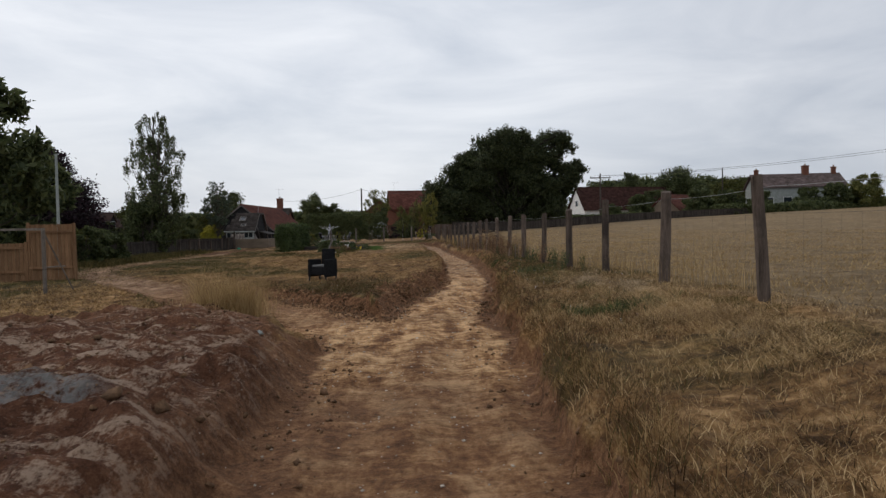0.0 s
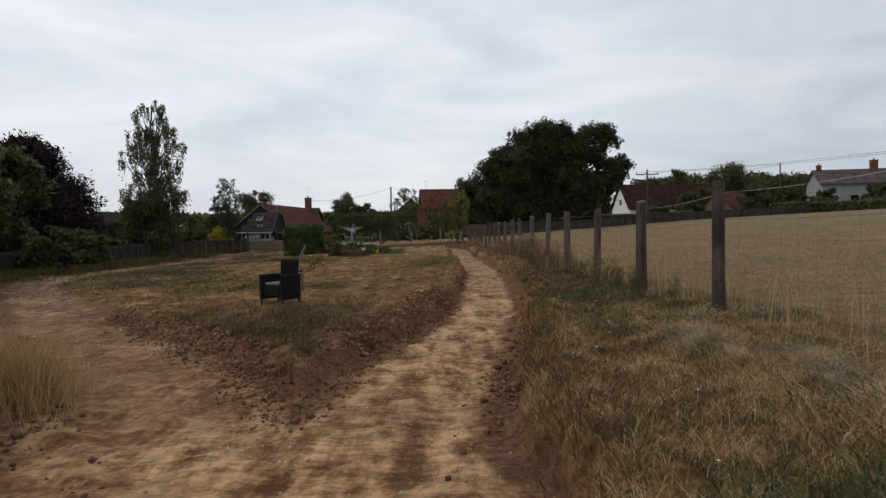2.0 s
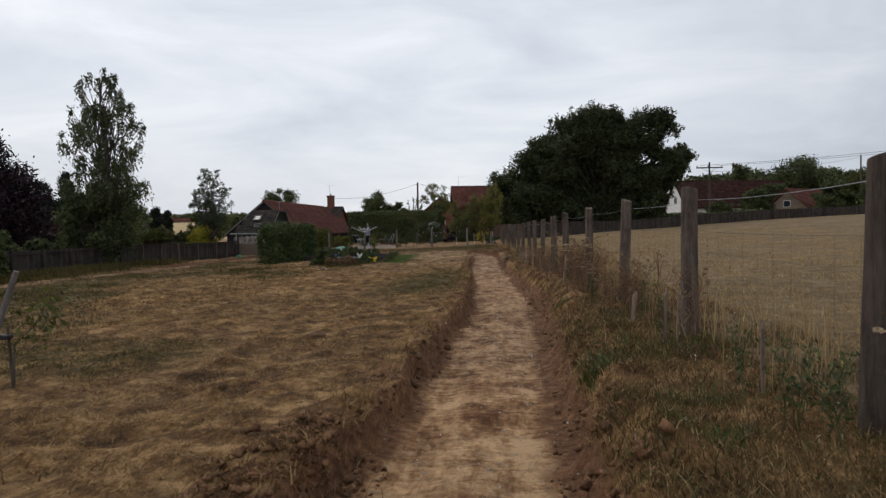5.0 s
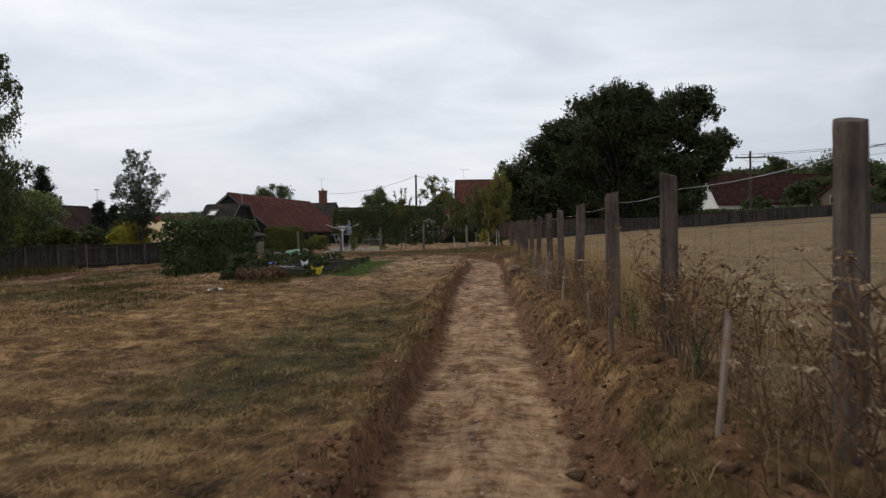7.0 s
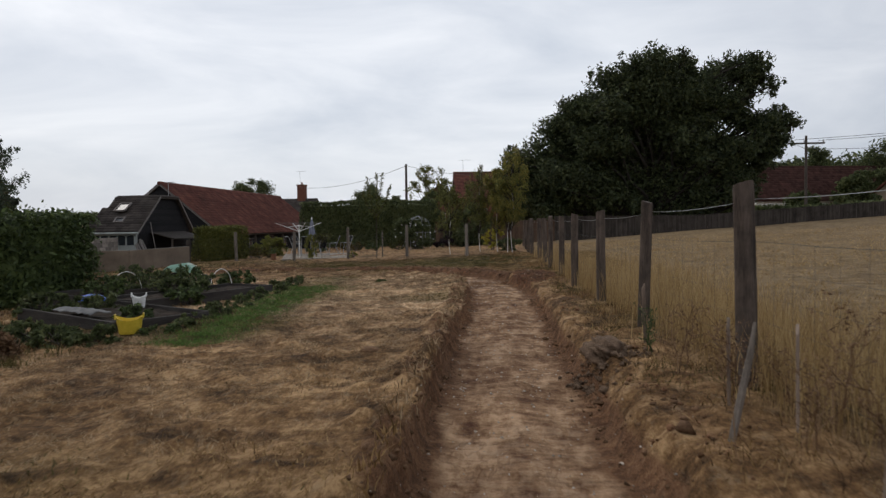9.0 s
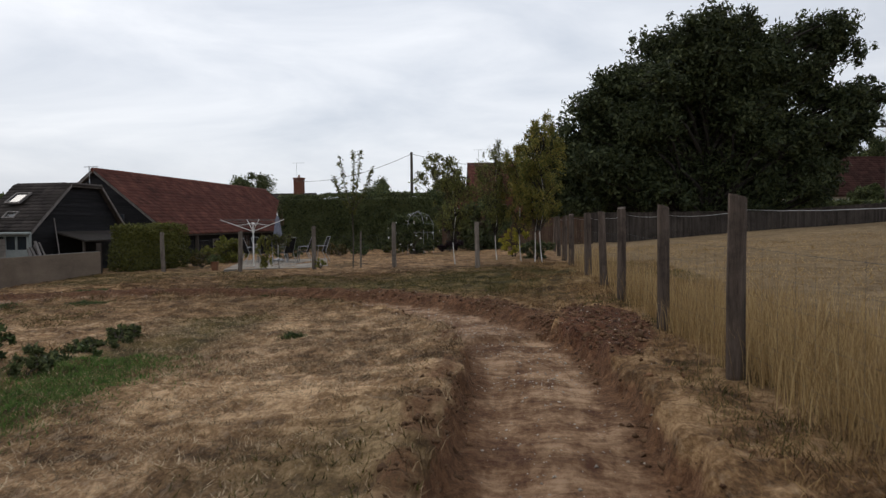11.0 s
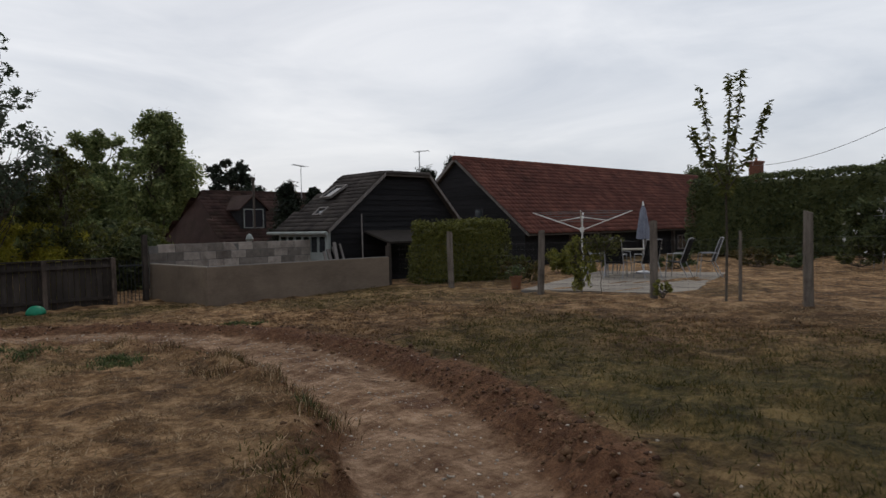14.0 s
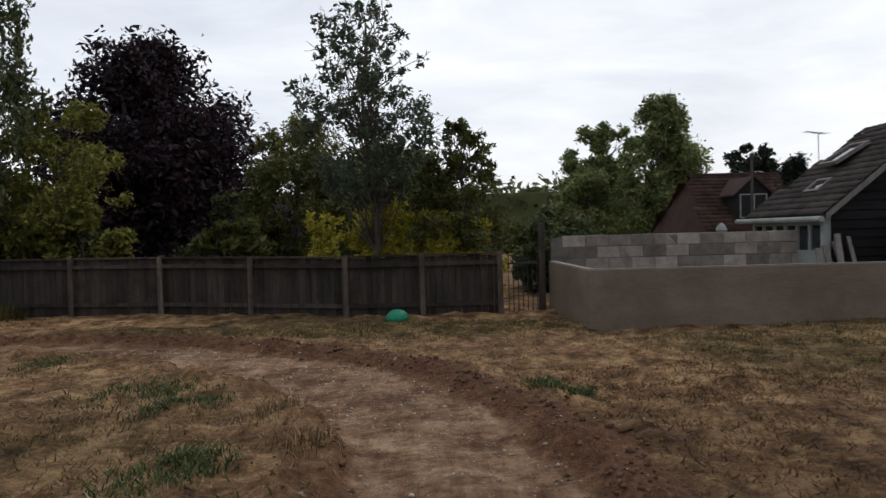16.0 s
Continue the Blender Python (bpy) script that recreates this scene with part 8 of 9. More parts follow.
def iron_gate():
    root = thing("iron_gate", pose(-17.38, 64.4, -0.72, 0, 0, 90), "narrow dark iron bar gate standing in the fence gap", "gate")
    for z in (0.12, 1.05):
        part("rail", box(bmesh.new(), (0.03, -0.012, z), (0.62, 0.012, z + 0.035), 0.004), M_DARKMETAL, root)
    for k in range(7):
        part("bar", tube(bmesh.new(), [(0.06 + k * 0.09, 0, 0.05), (0.06 + k * 0.09, 0, 1.2 + 0.03 * (k % 2))], 0.009, 6), M_DARKMETAL, root)


iron_gate()


def play_frame():
    x, y = -10.0, 18.57
    g = gz(x, y)
    root = thing("play_frame", pose(x, y, g), "weathered pale timber goal frame by the cedar fence", "goal")
    h = 1.5 - g
    for px, py in ((0.0, 0.0), (-3.0, 0.5)):
        part("upright", box(bmesh.new(), (px - 0.04, py - 0.04, -0.05), (px + 0.04, py + 0.04, h), 0.008), M_GARDENPOST, root)
        part("back_stay", tube(bmesh.new(), [(px, py, h - 0.03), (px + 0.3, py + 0.9, 0.0)], 0.02, 8), M_GARDENPOST, root)
        part("low_rail", tube(bmesh.new(), [(px, py, h * 0.42), (px + 0.22, py + 0.62, h * 0.42)], 0.02, 8), M_GARDENPOST, root)
    part("crossbar", prism(bmesh.new(), [(0.04, -0.03, h), (0.04, 0.03, h), (0.04, 0.03, h + 0.06), (0.04, -0.03, h + 0.06)], (-3.08, 0.5, 0)), M_GARDENPOST, root)


play_frame()


# ---- earth clods, stones, dead stems ----
def clods(name, x, y, size, material, label, seed, sink=0.35, flat=0.75):
    """Small jittered lumps resting on the ground; one object that nobody could count."""
    rng = np.random.default_rng(seed)
    n = len(x)
    s = size * np.minimum(rng.lognormal(-0.15, 0.55, n), 2.6)
    z = ground(x, y) + s * (0.5 - sink) * 0.6
    base = np.array([(1, 0, 0), (-0.5, 0.87, 0), (-0.5, -0.87, 0), (0.3, 0.4, 0.9), (-0.4, -0.2, 0.85), (0.1, 0.1, -0.8)])
    faces = np.array([(0, 1, 3), (1, 4, 3), (1, 2, 4), (2, 0, 4), (0, 3, 4), (1, 0, 5), (2, 1, 5), (0, 2, 5)])
    a = rng.uniform(0, 2 * np.pi, n)
    v = base[None] * rng.uniform(0.65, 1.3, (n, 6, 1)) + rng.normal(0, 0.12, (n, 6, 3))
    ca, sa = np.cos(a)[:, None], np.sin(a)[:, None]
    vx, vy = v[..., 0] * ca - v[..., 1] * sa, v[..., 0] * sa + v[..., 1] * ca
    v = np.stack([vx, vy, v[..., 2] * flat], -1) * (s / 2)[:, None, None] + np.stack([x, y, z], -1)[:, None, :]
    t = (np.arange(n)[:, None, None] * 6 + faces[None]).reshape(-1, 3)
    return tagged(raw_mesh(name, v.reshape(-1, 3), t, material), label, "soil" if material in (M_SOIL, M_CLOD) else "stones", kind="stuff")


def build_clods():
    def soil_mask(x, y):
        d = track_distance(x, y)[0]
        return np.clip(ground(x, y, True)[1]["soil"] * 1.2 - 0.2, 0, 1) * step(0.5, 0.8, d) * (0.25 + 0.75 * step(0.35, 0.65, vnoise(x, y, 1.3, 91))) * np.where((x > 0.5) & (y < 12), 0.15, 1.0) * np.where((x < 0.5) & (y < 11), 0.18, 1.0)
    x, y = scatter(250000, -6.5, 4.0, 1.0, 60.0, 92, soil_mask)
    big = np.random.default_rng(1).uniform(0, 1, len(x)) < 0.09
    clods("earth_clods", x[~big], y[~big], 0.027, M_SOIL, "crumbled brown earth on the track's banks", 93)
    clods("earth_lumps", x[big], y[big], 0.055, M_SOIL, "turned lumps of brown earth along the banks", 94)
    x, y = scatter(75000, -16.0, 2.6, 55.5, 67.0, 95, soil_mask)
    big = np.random.default_rng(2).uniform(0, 1, len(x)) < 0.08
    clods("earth_clods", x[~big], y[~big], 0.026, M_SOIL, "crumbled brown earth beside the turning track", 96)
    clods("earth_lumps", x[big], y[big], 0.05, M_SOIL, "turned lumps of brown earth beside the turning track", 97)
    # the broken edge of the turf where the two tracks part, and the raw foot of the bank
    edge = smooth_line([(-6.0, 19.6), (-4.6, 18.0), (-3.5, 17.0), (-1.95, 14.75), (-1.3, 14.1), (-0.85, 14.6), (-0.5, 15.7), (-0.2, 17.2), (0.15, 19.2), (0.4, 21.0)])
    rng = np.random.default_rng(201)
    k = rng.integers(0, len(edge), 9000)
    x, y = edge[k, 0] + rng.normal(0, 0.2, len(k)), edge[k, 1] + rng.normal(0, 0.22, len(k))
    keep = vnoise(x, y, 1.6, 92) + rng.uniform(-0.2, 0.2, len(k)) > 0.36
    big = keep & (rng.uniform(0, 1, len(k)) < 0.03)
    clods("turf_clods", x[big], y[big], 0.095, M_CLOD, "dark broken clods along the cut turf edge", 202, sink=0.75, flat=0.8)
    keep &= ~big
    clods("turf_crumbs", x[keep], y[keep], 0.042, M_CLOD, "dark crumbled earth along the cut turf edge", 205, sink=0.4)
    e = rng.integers(0, len(edge), 9000)
    x, y = edge[e, 0] + rng.normal(0, 0.2, len(e)), edge[e, 1] + rng.normal(0.12, 0.2, len(e))
    keep = vnoise(x, y, 1.9, 94) > 0.45
    blades("edge_roots", M_RUSTGRASS, x[keep], y[keep], 0.09, 0.006, 1.8, "dead brown roots and grass over the broken turf edge", 206)
    x, y = scatter(5500, 0.6, 2.7, 11.5, 24.0, 203, lambda x, y: np.exp(-((track_distance(x, y)[0] - 0.95) / 0.16) ** 2) * step(0.3, 0.6, vnoise(x, y, 1.4, 93)))
    clods("bank_clods", x, y, 0.05, M_CLOD, "reddish clods along the foot of the grass bank", 204, sink=0.25)
    x, y = scatter(9000, 1.4, 3.6, 22.0, 57.0, 207, lambda x, y: np.exp(-((track_distance(x, y)[0] - 1.0) / 0.25) ** 2) * np.interp(y, [38, 46], [1.0, 0.3]) * step(0.3, 0.6, vnoise(x, y, 1.2, 95)))
    clods("bank_clods", x, y, 0.036, M_CLOD, "brown clods spilt along the bank under the fence", 208, sink=0.3)
    pale = lambda x, y: ground(x, y, True)[1]["pale"] * 0.55 + 0.2 * ground(x, y, True)[1]["soil"]
    x, y = scatter(22000, -1.6, 2.8, 1.0, 58.0, 98, pale)
    clods("small_stones", x, y, 0.016, M_STONE, "small pale stones scattered over the track", 99, flat=0.6)
    x, y = scatter(26000, -14.0, 1.6, 54.5, 65.0, 101, pale)
    clods("small_stones", x, y, 0.018, M_STONE, "small pale stones scattered over the turning track", 102, flat=0.6)


build_clods()


def dead_weed(variant, green=False):
    """A dry branching weed with seed heads, or a leafy green one."""
    rng = random.Random(200 + variant)
    nr = np.random.default_rng(200 + variant)
    root = thing("green_weed" if green else "dead_weed", pose(0, 0, 0), "leafy green weed growing at the fence" if green else "dry brown branching weed with seed heads", "weed", "weeds along the wire fence")
    h = rng.uniform(0.75, 1.15)
    stems, heads, lv = bmesh.new(), [], []
    for s in range(4 if green else 3):
        a = rng.uniform(0, 6.3)
        tip = Vector((math.cos(a) * 0.18, math.sin(a) * 0.18, h * rng.uniform(0.75, 1.0)))
        pts = limb(stems, (rng.uniform(-0.05, 0.05), rng.uniform(-0.05, 0.05), -0.03), tip, 0.008, 0.004, rng, 0.08, 6, 4)
        for p in pts[2:]:
            for _ in range(2 if green else 3):
                b = rng.uniform(0, 6.3)
                q = p + Vector((math.cos(b) * 0.13, math.sin(b) * 0.13, rng.uniform(0.04, 0.16)))
                tube(stems, [p, q], [0.004, 0.002], 3)
                heads.append(q)
                lv.extend([p.lerp(q, rng.uniform(0.2, 1.0)) for _ in range(5)])
    part("stem", stems, M_HEDGE if green else M_DOCK, root)["kind"] = "stuff"
    if green:
        leaf_cloud("leaf", np.array([tuple(p) for p in lv]) + nr.normal(0, 0.03, (len(lv), 3)), 0.03, M_HEDGE, root, variant)
    else:
        c = np.array([tuple(p) for p in heads])
        c = np.repeat(c, 7, 0) + nr.normal(0, 0.018, (len(c) * 7, 3))
        leaf_cloud("seed_head", c, 0.018, M_DOCK, root, variant)
    return root


def build_weeds():
    rng = random.Random(77)
    dry, green = [dead_weed(k) for k in range(4)], [dead_weed(10 + k, True) for k in range(3)]
    spots = []
    for k in range(46):
        y = rng.choice((rng.uniform(19, 45), rng.uniform(25, 36)))
        spots.append((float(FENCE_X(y)) - rng.uniform(-0.1, 0.5), y, False))
    for k in range(18):
        y = rng.uniform(26.5, 37.5)
        spots.append((float(FENCE_X(y)) - rng.uniform(-0.35, 0.35), y, None))
    for y in (14.6, 17.3, 17.0, 17.6, 20.5, 20.2, 21.5, 23.5, 25.0, 27.0, 28.5, 31.5, 33.8, 36.5, 41.0, 45.5, 16.2, 18.4, 19.2):
        spots.append((float(FENCE_X(y)) - rng.uniform(0.0, 0.5), y, True))
    used = {}
    for x, y, g in spots:
        src = rng.choice(green if g else dry)
        m = pose(x, y, gz(x, y), rng.uniform(-6, 6), rng.uniform(-6, 6), rng.uniform(0, 360)) @ Matrix.Scale(rng.uniform(0.7, 1.0) if g is None else rng.uniform(0.45, 0.8) if not g else rng.uniform(0.35, 0.6), 4)
        if src.name not in used:
            src.matrix_basis = m
            used[src.name] = 1
        else:
            c = copy_thing(src, m)
            c.matrix_basis = m


build_weeds()


def earth_mound():
    """The grey stony lump left on the edge of the cut."""
    rng = random.Random(6)
    bm = bmesh.new()
    bmesh.ops.create_icosphere(bm, subdivisions=4, radius=1.0)
    for v in bm.verts:
        n = float(vnoise(np.array([v.co.x * 2 + v.co.z * 3]), np.array([v.co.y * 2 - v.co.z * 2]), 1.6, 5)[0]) + 0.5 * float(vnoise(np.array([v.co.x * 5 + v.co.z * 6]), np.array([v.co.y * 5 - v.co.z * 4]), 1.4, 7)[0])
        v.co *= 0.62 + 0.48 * n
        v.co = Vector((v.co.x * 0.20, v.co.y * 0.30, v.co.z * 0.14))
    root = thing("earth_mound", pose(1.96, 45.6, gz(1.96, 45.6) + 0.02), "grey stony lump of dug earth on the track's edge", "earth")
    part("mound", bm, M_GREYSOIL, root, smooth=True)


earth_mound()
mound_rng = np.random.default_rng(351)
clods("mound_clods", 1.96 + mound_rng.normal(0, 0.17, 420), 45.6 + mound_rng.normal(0, 0.3, 420), 0.045, M_GREYSOIL, "crumbled grey-brown clods round the lump of dug earth", 352, sink=0.3)


def broken_brace():
    """A silvered split stake leaning at a fence post."""
    bm = bmesh.new()
    x, y = 2.42, 42.95
    tube(bm, [Vector((-0.14, -0.05, -0.1)), Vector((-0.06, -0.02, 0.25)), Vector((0.0, 0.01, 0.48)), Vector((0.03, 0.03, 0.66))], [0.022, 0.022, 0.019, 0.008], 6)
    root = thing("split_stake", pose(x, y, gz(x, y)), "silvery split timber brace leaning against a fence post", "stake")
    part("stake", bm, M_GARDENPOST, root)


broken_brace()


# ---- last small things ----
def flowers(name, x, y, height, size, label, seed):
    """Small white flower heads on thin stalks; one object that nobody could count."""
    rng = np.random.default_rng(seed)
    n = len(x)
    z = ground(x, y)
    h = height * rng.uniform(0.5, 1.3, n)
    c = np.stack([x, y, z + h], -1)
    k = np.arange(6) * np.pi / 3
    tilt = rng.normal(0, 0.4, (n, 1, 2))
    s = (size * rng.uniform(0.6, 1.3, n))[:, None]
    px, py = np.cos(k)[None] * s, np.sin(k)[None] * s
    ring = np.stack([px, py, px * tilt[..., 0] + py * tilt[..., 1] + 0.3 * s], -1) + c[:, None]
    stalk = np.stack([np.stack([x - 0.002, y, z], -1), np.stack([x + 0.002, y, z], -1)], 1)
    v = np.concatenate([c[:, None], ring, stalk], 1)
    f = [(0, 1 + i, 1 + (i + 1) % 6) for i in range(6)] + [(7, 8, 0)]
    t = (np.arange(n)[:, None, None] * 9 + np.array(f)[None]).reshape(-1, 3)
    return tagged(raw_mesh(name, v.reshape(-1, 3), t, M_WHITE), label, "flowers", kind="stuff")


x, y = scatter(130, 1.6, 3.9, 8.0, 26.0, 151, lambda x, y: step(0.4, 0.7, vnoise(x, y, 0.7, 83)))
flowers("white_flowers", x, y, 0.06, 0.008, "small white daisies dotted over the fence bank", 152)
x, y = scatter(70, -5.5, -1.6, 13.5, 19.5, 153, lambda x, y: step(0.35, 0.7, vnoise(x, y, 0.7, 84)))
flowers("white_flowers", x, y, 0.08, 0.009, "small white daisies in the weeds before the armchair", 154)


def litter(name, label, x, y, size, seed, material):
    """A crumpled scrap lying in the grass."""
    rng = random.Random(seed)
    bm = bmesh.new()
    bmesh.ops.create_grid(bm, x_segments=6, y_segments=4, size=size)
    for v in bm.verts:
        v.co.y *= 0.55
        v.co.z += 0.35 * size * math.sin(v.co.x / size * 2.6 + seed) + rng.uniform(-0.12, 0.12) * size
    bmesh.ops.solidify(bm, geom=bm.faces[:], thickness=0.006)
    root = thing(name, pose(x, y, gz(x, y) + size * 0.35, 8, -10, rng.uniform(0, 180)), label, "litter")
    part("sheet", bm, material, root)


litter("paper_scrap", "crumpled white scrap lying on the dry lawn", -5.35, 42.8, 0.17, 3, M_WHITE)
litter("paper_scrap", "torn pale scrap lying in the churned earth", -1.98, 8.2, 0.045, 5, M_DULLWHITE)


def molehill(x, y, r, seed):
    bm = bmesh.new()
    bmesh.ops.create_icosphere(bm, subdivisions=3, radius=1.0)
    for v in bm.verts:
        n = float(vnoise(np.array([v.co.x * 2 + 5]), np.array([v.co.y * 2 + v.co.z]), 1.5, seed)[0])
        v.co = Vector((v.co.x * r, v.co.y * r * 0.8, v.co.z * r * 0.38)) * (0.75 + 0.5 * n)
    root = thing("molehill", pose(x, y, gz(x, y)), "small dark crumbled molehill in the dry lawn", "molehill")
    part("mound", bm, M_SOIL, root, smooth=True)


molehill(-0.46, 46.1, 0.11, 4)
molehill(-3.6, 44.0, 0.10, 6)
molehill(-1.9, 33.0, 0.12, 8)
molehill(-0.9, 25.5, 0.13, 9)
molehill(-1.3, 27.2, 0.10, 10)


def stone_finial(x, y, base, top):
    """A pale carved finial on a plain pier."""
    root = thing("stone_finial", pose(x, y, base), "pale carved stone finial on a plain pier", "ornament")
    h = top - base
    part("pier", box(bmesh.new(), (-0.14, -0.14, 0), (0.14, 0.14, h - 0.42), 0.02), M_RENDER, root)
    part("finial", tube(bmesh.new(), [(0, 0, h - 0.42), (0, 0, h - 0.36), (0, 0, h - 0.30), (0, 0, h - 0.2), (0, 0, h - 0.08), (0, 0, h)], [0.10, 0.15, 0.09, 0.15, 0.10, 0.02], 12), M_DULLWHITE, root)


stone_finial(-22.93, 70.91, -1.1, 1.05)


tree("dark_shrub", "low dark shrub beside the vegetable beds", -6.5, 47.0, 0.45, 0.6, M_OAK, 4500, 0.05, base=-0.4, trunk_r=0.02, crown_low=0.02, lobes=16, seed=181, stems=3, category="shrub", lobe=1.2)
tree("lavender_bush", "low rounded brown faded lavender bush", -5.1, 46.1, 0.12, 0.5, M_DOCK, 5000, 0.035, base=-0.35, trunk_r=0.015, crown_low=0.02, lobes=16, seed=182, stems=3, category="shrub", lobe=1.3)
tree("lavender_bush", "low rounded brown faded lavender bush", -5.7, 45.7, 0.08, 0.45, M_DOCK, 4000, 0.035, base=-0.35, trunk_r=0.015, crown_low=0.02, lobes=14, seed=183, stems=3, category="shrub", lobe=1.3)
x, y = scatter(26000, -9.5, -4.2, 43.6, 47.6, 184, lambda x, y: np.exp(-((y - 45.2 - (x + 6) * 0.35) / 0.7) ** 2) * step(0.35, 0.6, vnoise(x, y, 1.3, 86)))
blades("rank_weeds", M_GREENGRASS, x, y, 0.12, 0.010, 1.3, "rank dull green weeds before the vegetable beds", 185)


def rose_blooms(x, y, z, r, n):
    """White blooms over the climbing rose."""
    rng = np.random.default_rng(191)
    d = rng.normal(size=(n, 3))
    d /= np.linalg.norm(d, axis=1, keepdims=True)
    c = d * r * [1.0, 1.0, 0.75]
    root = thing("rose_blooms", pose(x, y, z), "small white blooms over the climbing rose", "flowers", kind="stuff")
    leaf_cloud("bloom", np.repeat(c, 5, 0) + rng.normal(0, 0.03, (n * 5, 3)), 0.045, M_WHITE, root, 192)


rose_blooms(-4.6, 79.7, 0.75, 1.25, 26)
for i, (bx, by, r) in enumerate([(-4.9, 47.3, 0.42), (-5.6, 47.6, 0.45), (-4.4, 47.4, 0.3), (-6.3, 47.9, 0.5)]):
    tree("border_plant", "low dark green growth before the vegetable bed", bx, by, -0.02, r, M_OAK, 2200, 0.045, base=-0.38, trunk_r=0.01, crown_low=0.02, lobes=12, seed=195 + i, stems=3, category="plant")


# ---- weeds and tufts inside the turning track ----
def weed_patch(spots, per, seed):
    rng = np.random.default_rng(seed)
    c = np.repeat(np.array(spots), per, 0)
    return c[:, 0] + rng.normal(0, 1, len(c)) * c[:, 2], c[:, 1] + rng.normal(0, 1, len(c)) * c[:, 2] * 0.7


x, y = weed_patch([(-10.56, 60.2, 0.26), (-10.8, 60.6, 0.2), (-10.4, 61.0, 0.22), (-10.1, 60.8, 0.15), (-8.7, 61.6, 0.17), (-8.4, 61.35, 0.2), (-12.3, 58.7, 0.28), (-4.72, 61.72, 0.08), (-8.8, 61.45, 0.14), (-10.5, 63.95, 0.16), (-10.15, 64.2, 0.08), (-2.25, 56.3, 0.09)], 260, 229)
blades("weed_patches", M_HEDGE, x, y, 0.065, 0.013, 1.6, "low patches of fresh green broadleaf weeds in the lawn", 230)


def tuft_ring():
    """Grey-brown tufts that stand along the inner edge of the turn."""
    rng = np.random.default_rng(241)
    cx = np.array([-5.94, -4.6, -7.3, -4.4, -7.4, -6.8, -5.2, -9.7, -3.0, -8.9])
    cy = np.array([62.1, 61.75, 62.45, 61.5, 62.3, 61.8, 61.9, 61.8, 60.5, 62.2])
    k = rng.integers(0, len(cx), 1800)
    return cx[k] + rng.normal(0, 0.16, len(k)), cy[k] + rng.normal(0, 0.11, len(k))


x, y = tuft_ring()
h = np.random.default_rng(242).uniform(0, 1, len(x))
blades("edge_tufts", M_RUSTGRASS, x[h < 0.5], y[h < 0.5], 0.13, 0.006, 1.1, "dead brown grass tufts along the inner edge of the turn", 243)
blades("edge_green_tufts", M_GREENGRASS, x[(h >= 0.5) & (h < 0.75)], y[(h >= 0.5) & (h < 0.75)], 0.12, 0.006, 1.1, "dull green grass tufts along the inner edge of the turn", 244)
blades("edge_pale_tufts", M_PALEGRASS, x[h >= 0.75], y[h >= 0.75], 0.12, 0.005, 1.2, "bleached grass tufts along the inner edge of the turn", 245)
x, y = scatter(3600, -14.0, 2.4, 54.5, 65.5, 246, lambda x, y: ground(x, y, True)[1]["damp"])
clods("spoil_stones", x, y, 0.020, M_STONE, "small pale stones in the dug spoil beside the track", 247, flat=0.7)
x, y = scatter(30000, -14.0, 2.4, 54.5, 65.5, 248, lambda x, y: ground(x, y, True)[1]["damp"])
clods("spoil_clods", x, y, 0.030, M_SPOIL, "dark crumbled clods in the dug spoil beside the track", 249, sink=0.45)


# ---- dried umbels and leafy clumps by the wire fence ----
def umbel_weed(x, y, h, seed, heads=9):
    """A dried umbel: a grooved stalk that branches into flat pale heads."""
    rng, nr = random.Random(seed), np.random.default_rng(seed)
    root = thing("umbel_weed", pose(x, y, gz(x, y)), "dried umbel weed with flat pale cream heads", "weed", "dried umbels at the wire fence")
    stem, pts = bmesh.new(), []
    top = Vector((rng.uniform(-0.06, 0.06), rng.uniform(-0.06, 0.06), h * 0.8))
    path = limb(stem, (0, 0, -0.03), top, 0.009, 0.005, rng, 0.05, 6, 5)
    for k in range(heads):
        p = path[rng.randrange(2, len(path))]
        a = rng.uniform(0, 6.3)
        q = Vector((p.x + math.cos(a) * rng.uniform(0.06, 0.2), p.y + math.sin(a) * rng.uniform(0.06, 0.2), min(h, p.z + rng.uniform(0.12, 0.3))))
        tube(stem, [p, q], [0.004, 0.002], 3)
        r = rng.uniform(0.03, 0.06)
        for _ in range(34):
            b, d = rng.uniform(0, 6.3), r * math.sqrt(rng.random())
            e = (q.x + math.cos(b) * d, q.y + math.sin(b) * d, q.z + 0.03 + 0.012 * rng.random())
            pts.append(e)
    part("stem", stem, M_DOCK, root)["kind"] = "stuff"
    leaf_cloud("umbel", np.array(pts), 0.011, M_PALEGRASS, root, seed)


for i, (ux, uy, uh) in enumerate([(3.0, 28.6, 0.92), (3.12, 28.9, 0.85), (2.9, 29.3, 0.7), (3.2, 29.6, 0.95), (3.05, 30.3, 0.75), (2.95, 31.6, 0.7), (3.4, 24.6, 0.8), (3.35, 19.6, 0.6), (2.45, 38.6, 0.35), (2.75, 36.4, 0.6)]):
    umbel_weed(ux, uy, uh, 300 + i)
rng = random.Random(331)
spots = [(2.62, 27.6, 0.13), (2.45, 31.0, 0.10), (2.25, 34.0, 0.09), (2.1, 39.6, 0.10)]
for k in range(34):
    wy = rng.uniform(8.5, 25.0)
    spots.append((float(np.interp(wy, [8, 14, 25], [2.2, 1.9, 2.4])) + rng.uniform(-0.3, 1.1), wy, rng.uniform(0.10, 0.30)))
x, y = weed_patch(spots, 90, 332)
k = grassy(x, y) > 0.5
x, y = x[k], y[k]
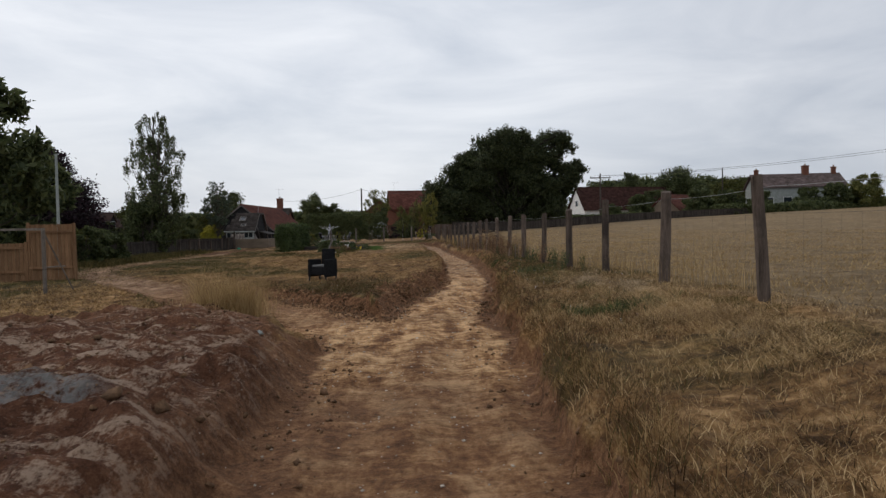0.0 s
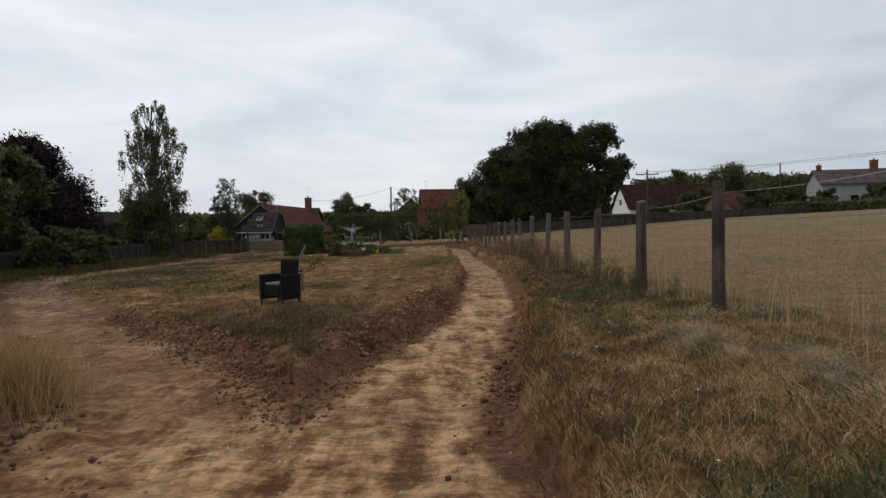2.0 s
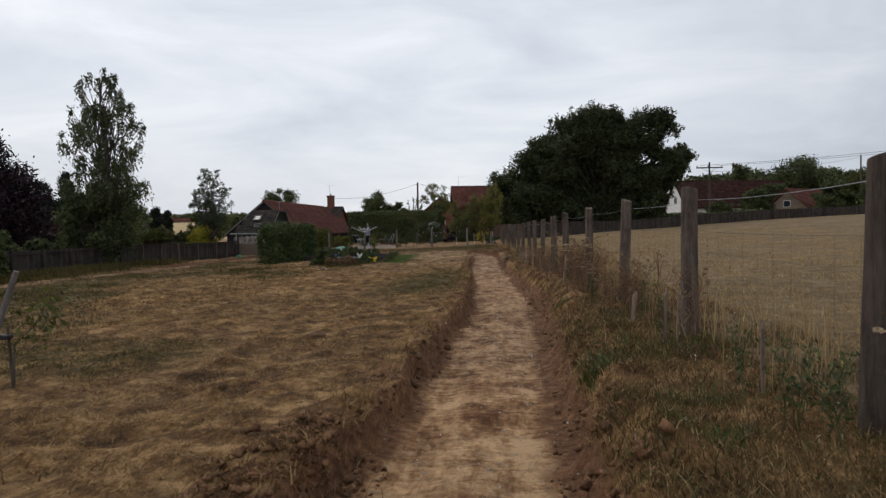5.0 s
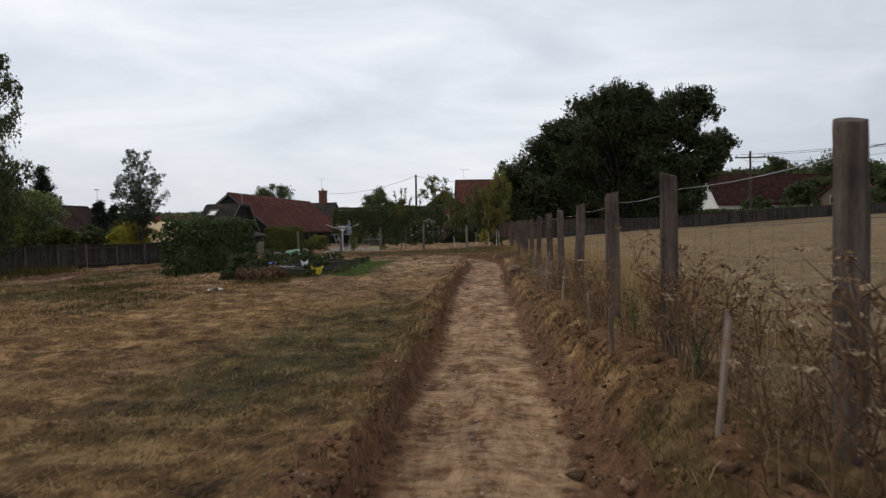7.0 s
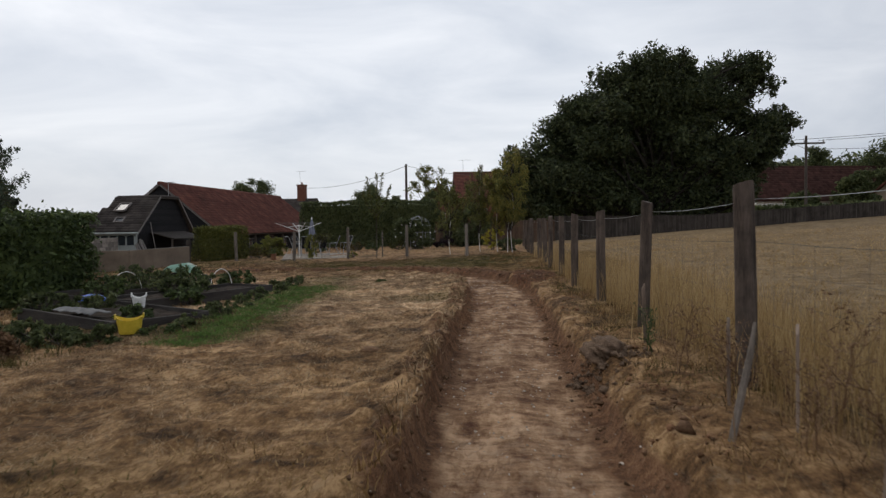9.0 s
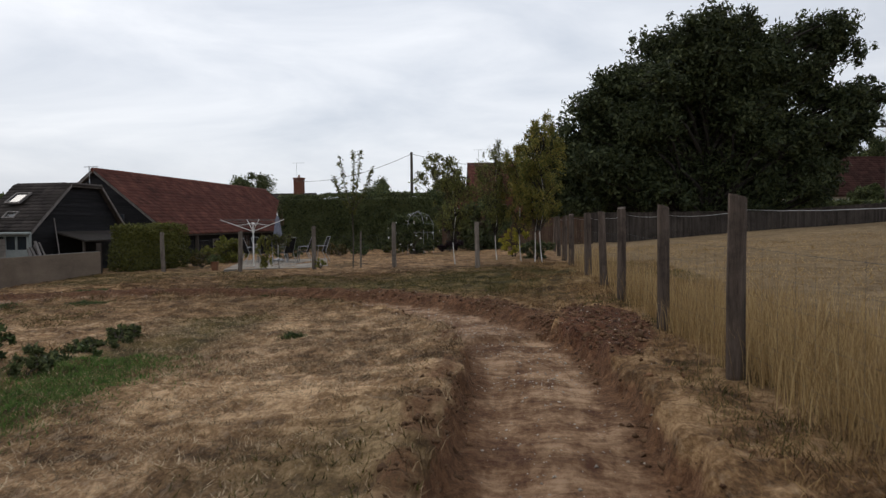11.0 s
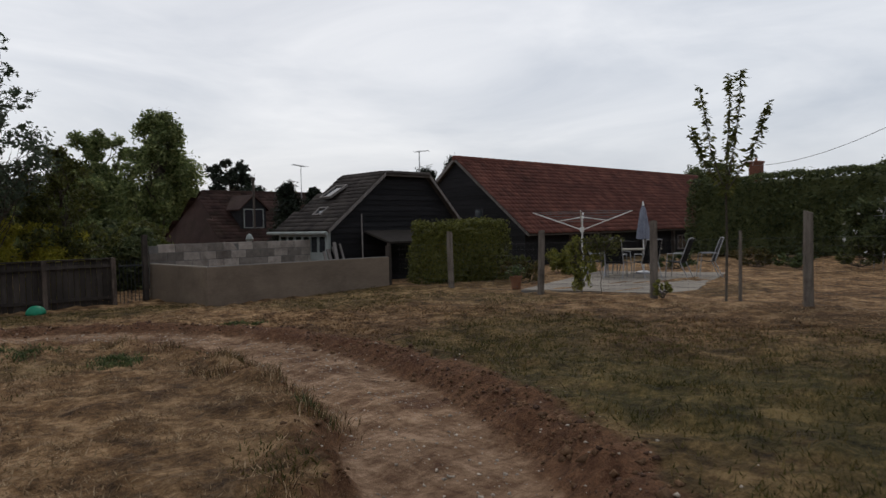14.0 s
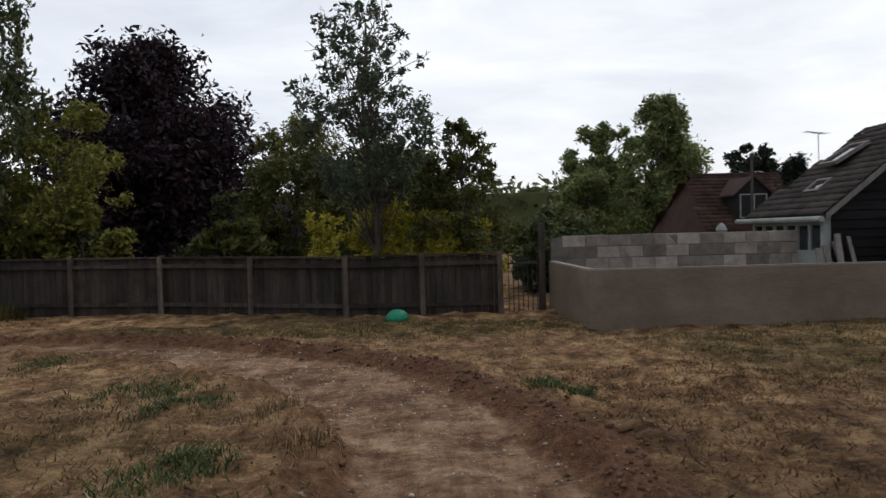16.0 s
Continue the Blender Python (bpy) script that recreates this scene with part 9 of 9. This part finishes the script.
blades("bank_weeds", M_HEDGE, x, y, 0.12, 0.010, 1.4, "leafy green weeds tangled in the dry grass of the bank", 333)
x, y = weed_patch([(a - 0.1, b + 0.15, r * 1.2) for a, b, r in spots[::3]], 150, 334)
k = grassy(x, y) > 0.5
x, y = x[k], y[k]
blades("bank_fresh_weeds", M_FRESH, x, y, 0.09, 0.009, 1.4, "fresher green weeds in the dry grass of the bank", 335)
spots = [(float(FENCE_X(wy)) - rng.uniform(0.4, 1.6), wy, rng.uniform(0.08, 0.25)) for wy in [rng.uniform(6.0, 20.0) for k in range(24)]]
x, y = weed_patch(spots, 170, 336)
k = grassy(x, y) > 0.5
x, y = x[k], y[k]
blades("bank_straw_patches", M_PALEGRASS, x, y, 0.07, 0.006, 2.6, "bleached straw lying in patches on the bank", 337, bend=False)


def straw_windrow():
    """Raked straw left in a crooked row on the bank."""
    rng = np.random.default_rng(345)
    row = smooth_line([(3.30, 14.1), (3.0, 13.0), (2.92, 12.45), (3.08, 12.0), (3.38, 11.4), (3.2, 10.6), (3.12, 9.9)])
    k = rng.integers(0, len(row), 5200)
    x, y = row[k, 0] + rng.normal(0, 0.14, len(k)), row[k, 1] + rng.normal(0, 0.12, len(k))
    keep = vnoise(x, y, 1.3, 346) > 0.38
    blades("straw_windrow", M_PALEGRASS, x[keep], y[keep], 0.11, 0.006, 3.4, "pale raked straw left in a row on the bank", 347)


straw_windrow()


def daisies():
    """Tiny white flower heads dotted over the bank."""
    rng = np.random.default_rng(348)
    x = rng.uniform(1.9, 3.3, 46)
    y = rng.uniform(11.0, 19.0, 46)
    x = np.maximum(x, np.interp(y, [11, 14, 19], [2.0, 1.95, 2.0]))
    c = np.stack([x, y, ground(x, y) + rng.uniform(0.05, 0.12, 46)], -1)
    root = thing("daisies", pose(0, 0, 0), "tiny white daisy heads dotted in the bank's grass", "flowers", kind="stuff")
    leaf_cloud("bloom", np.repeat(c, 5, 0) + rng.normal(0, 0.005, (230, 3)), 0.007, M_WHITE, root, 349)


daisies()
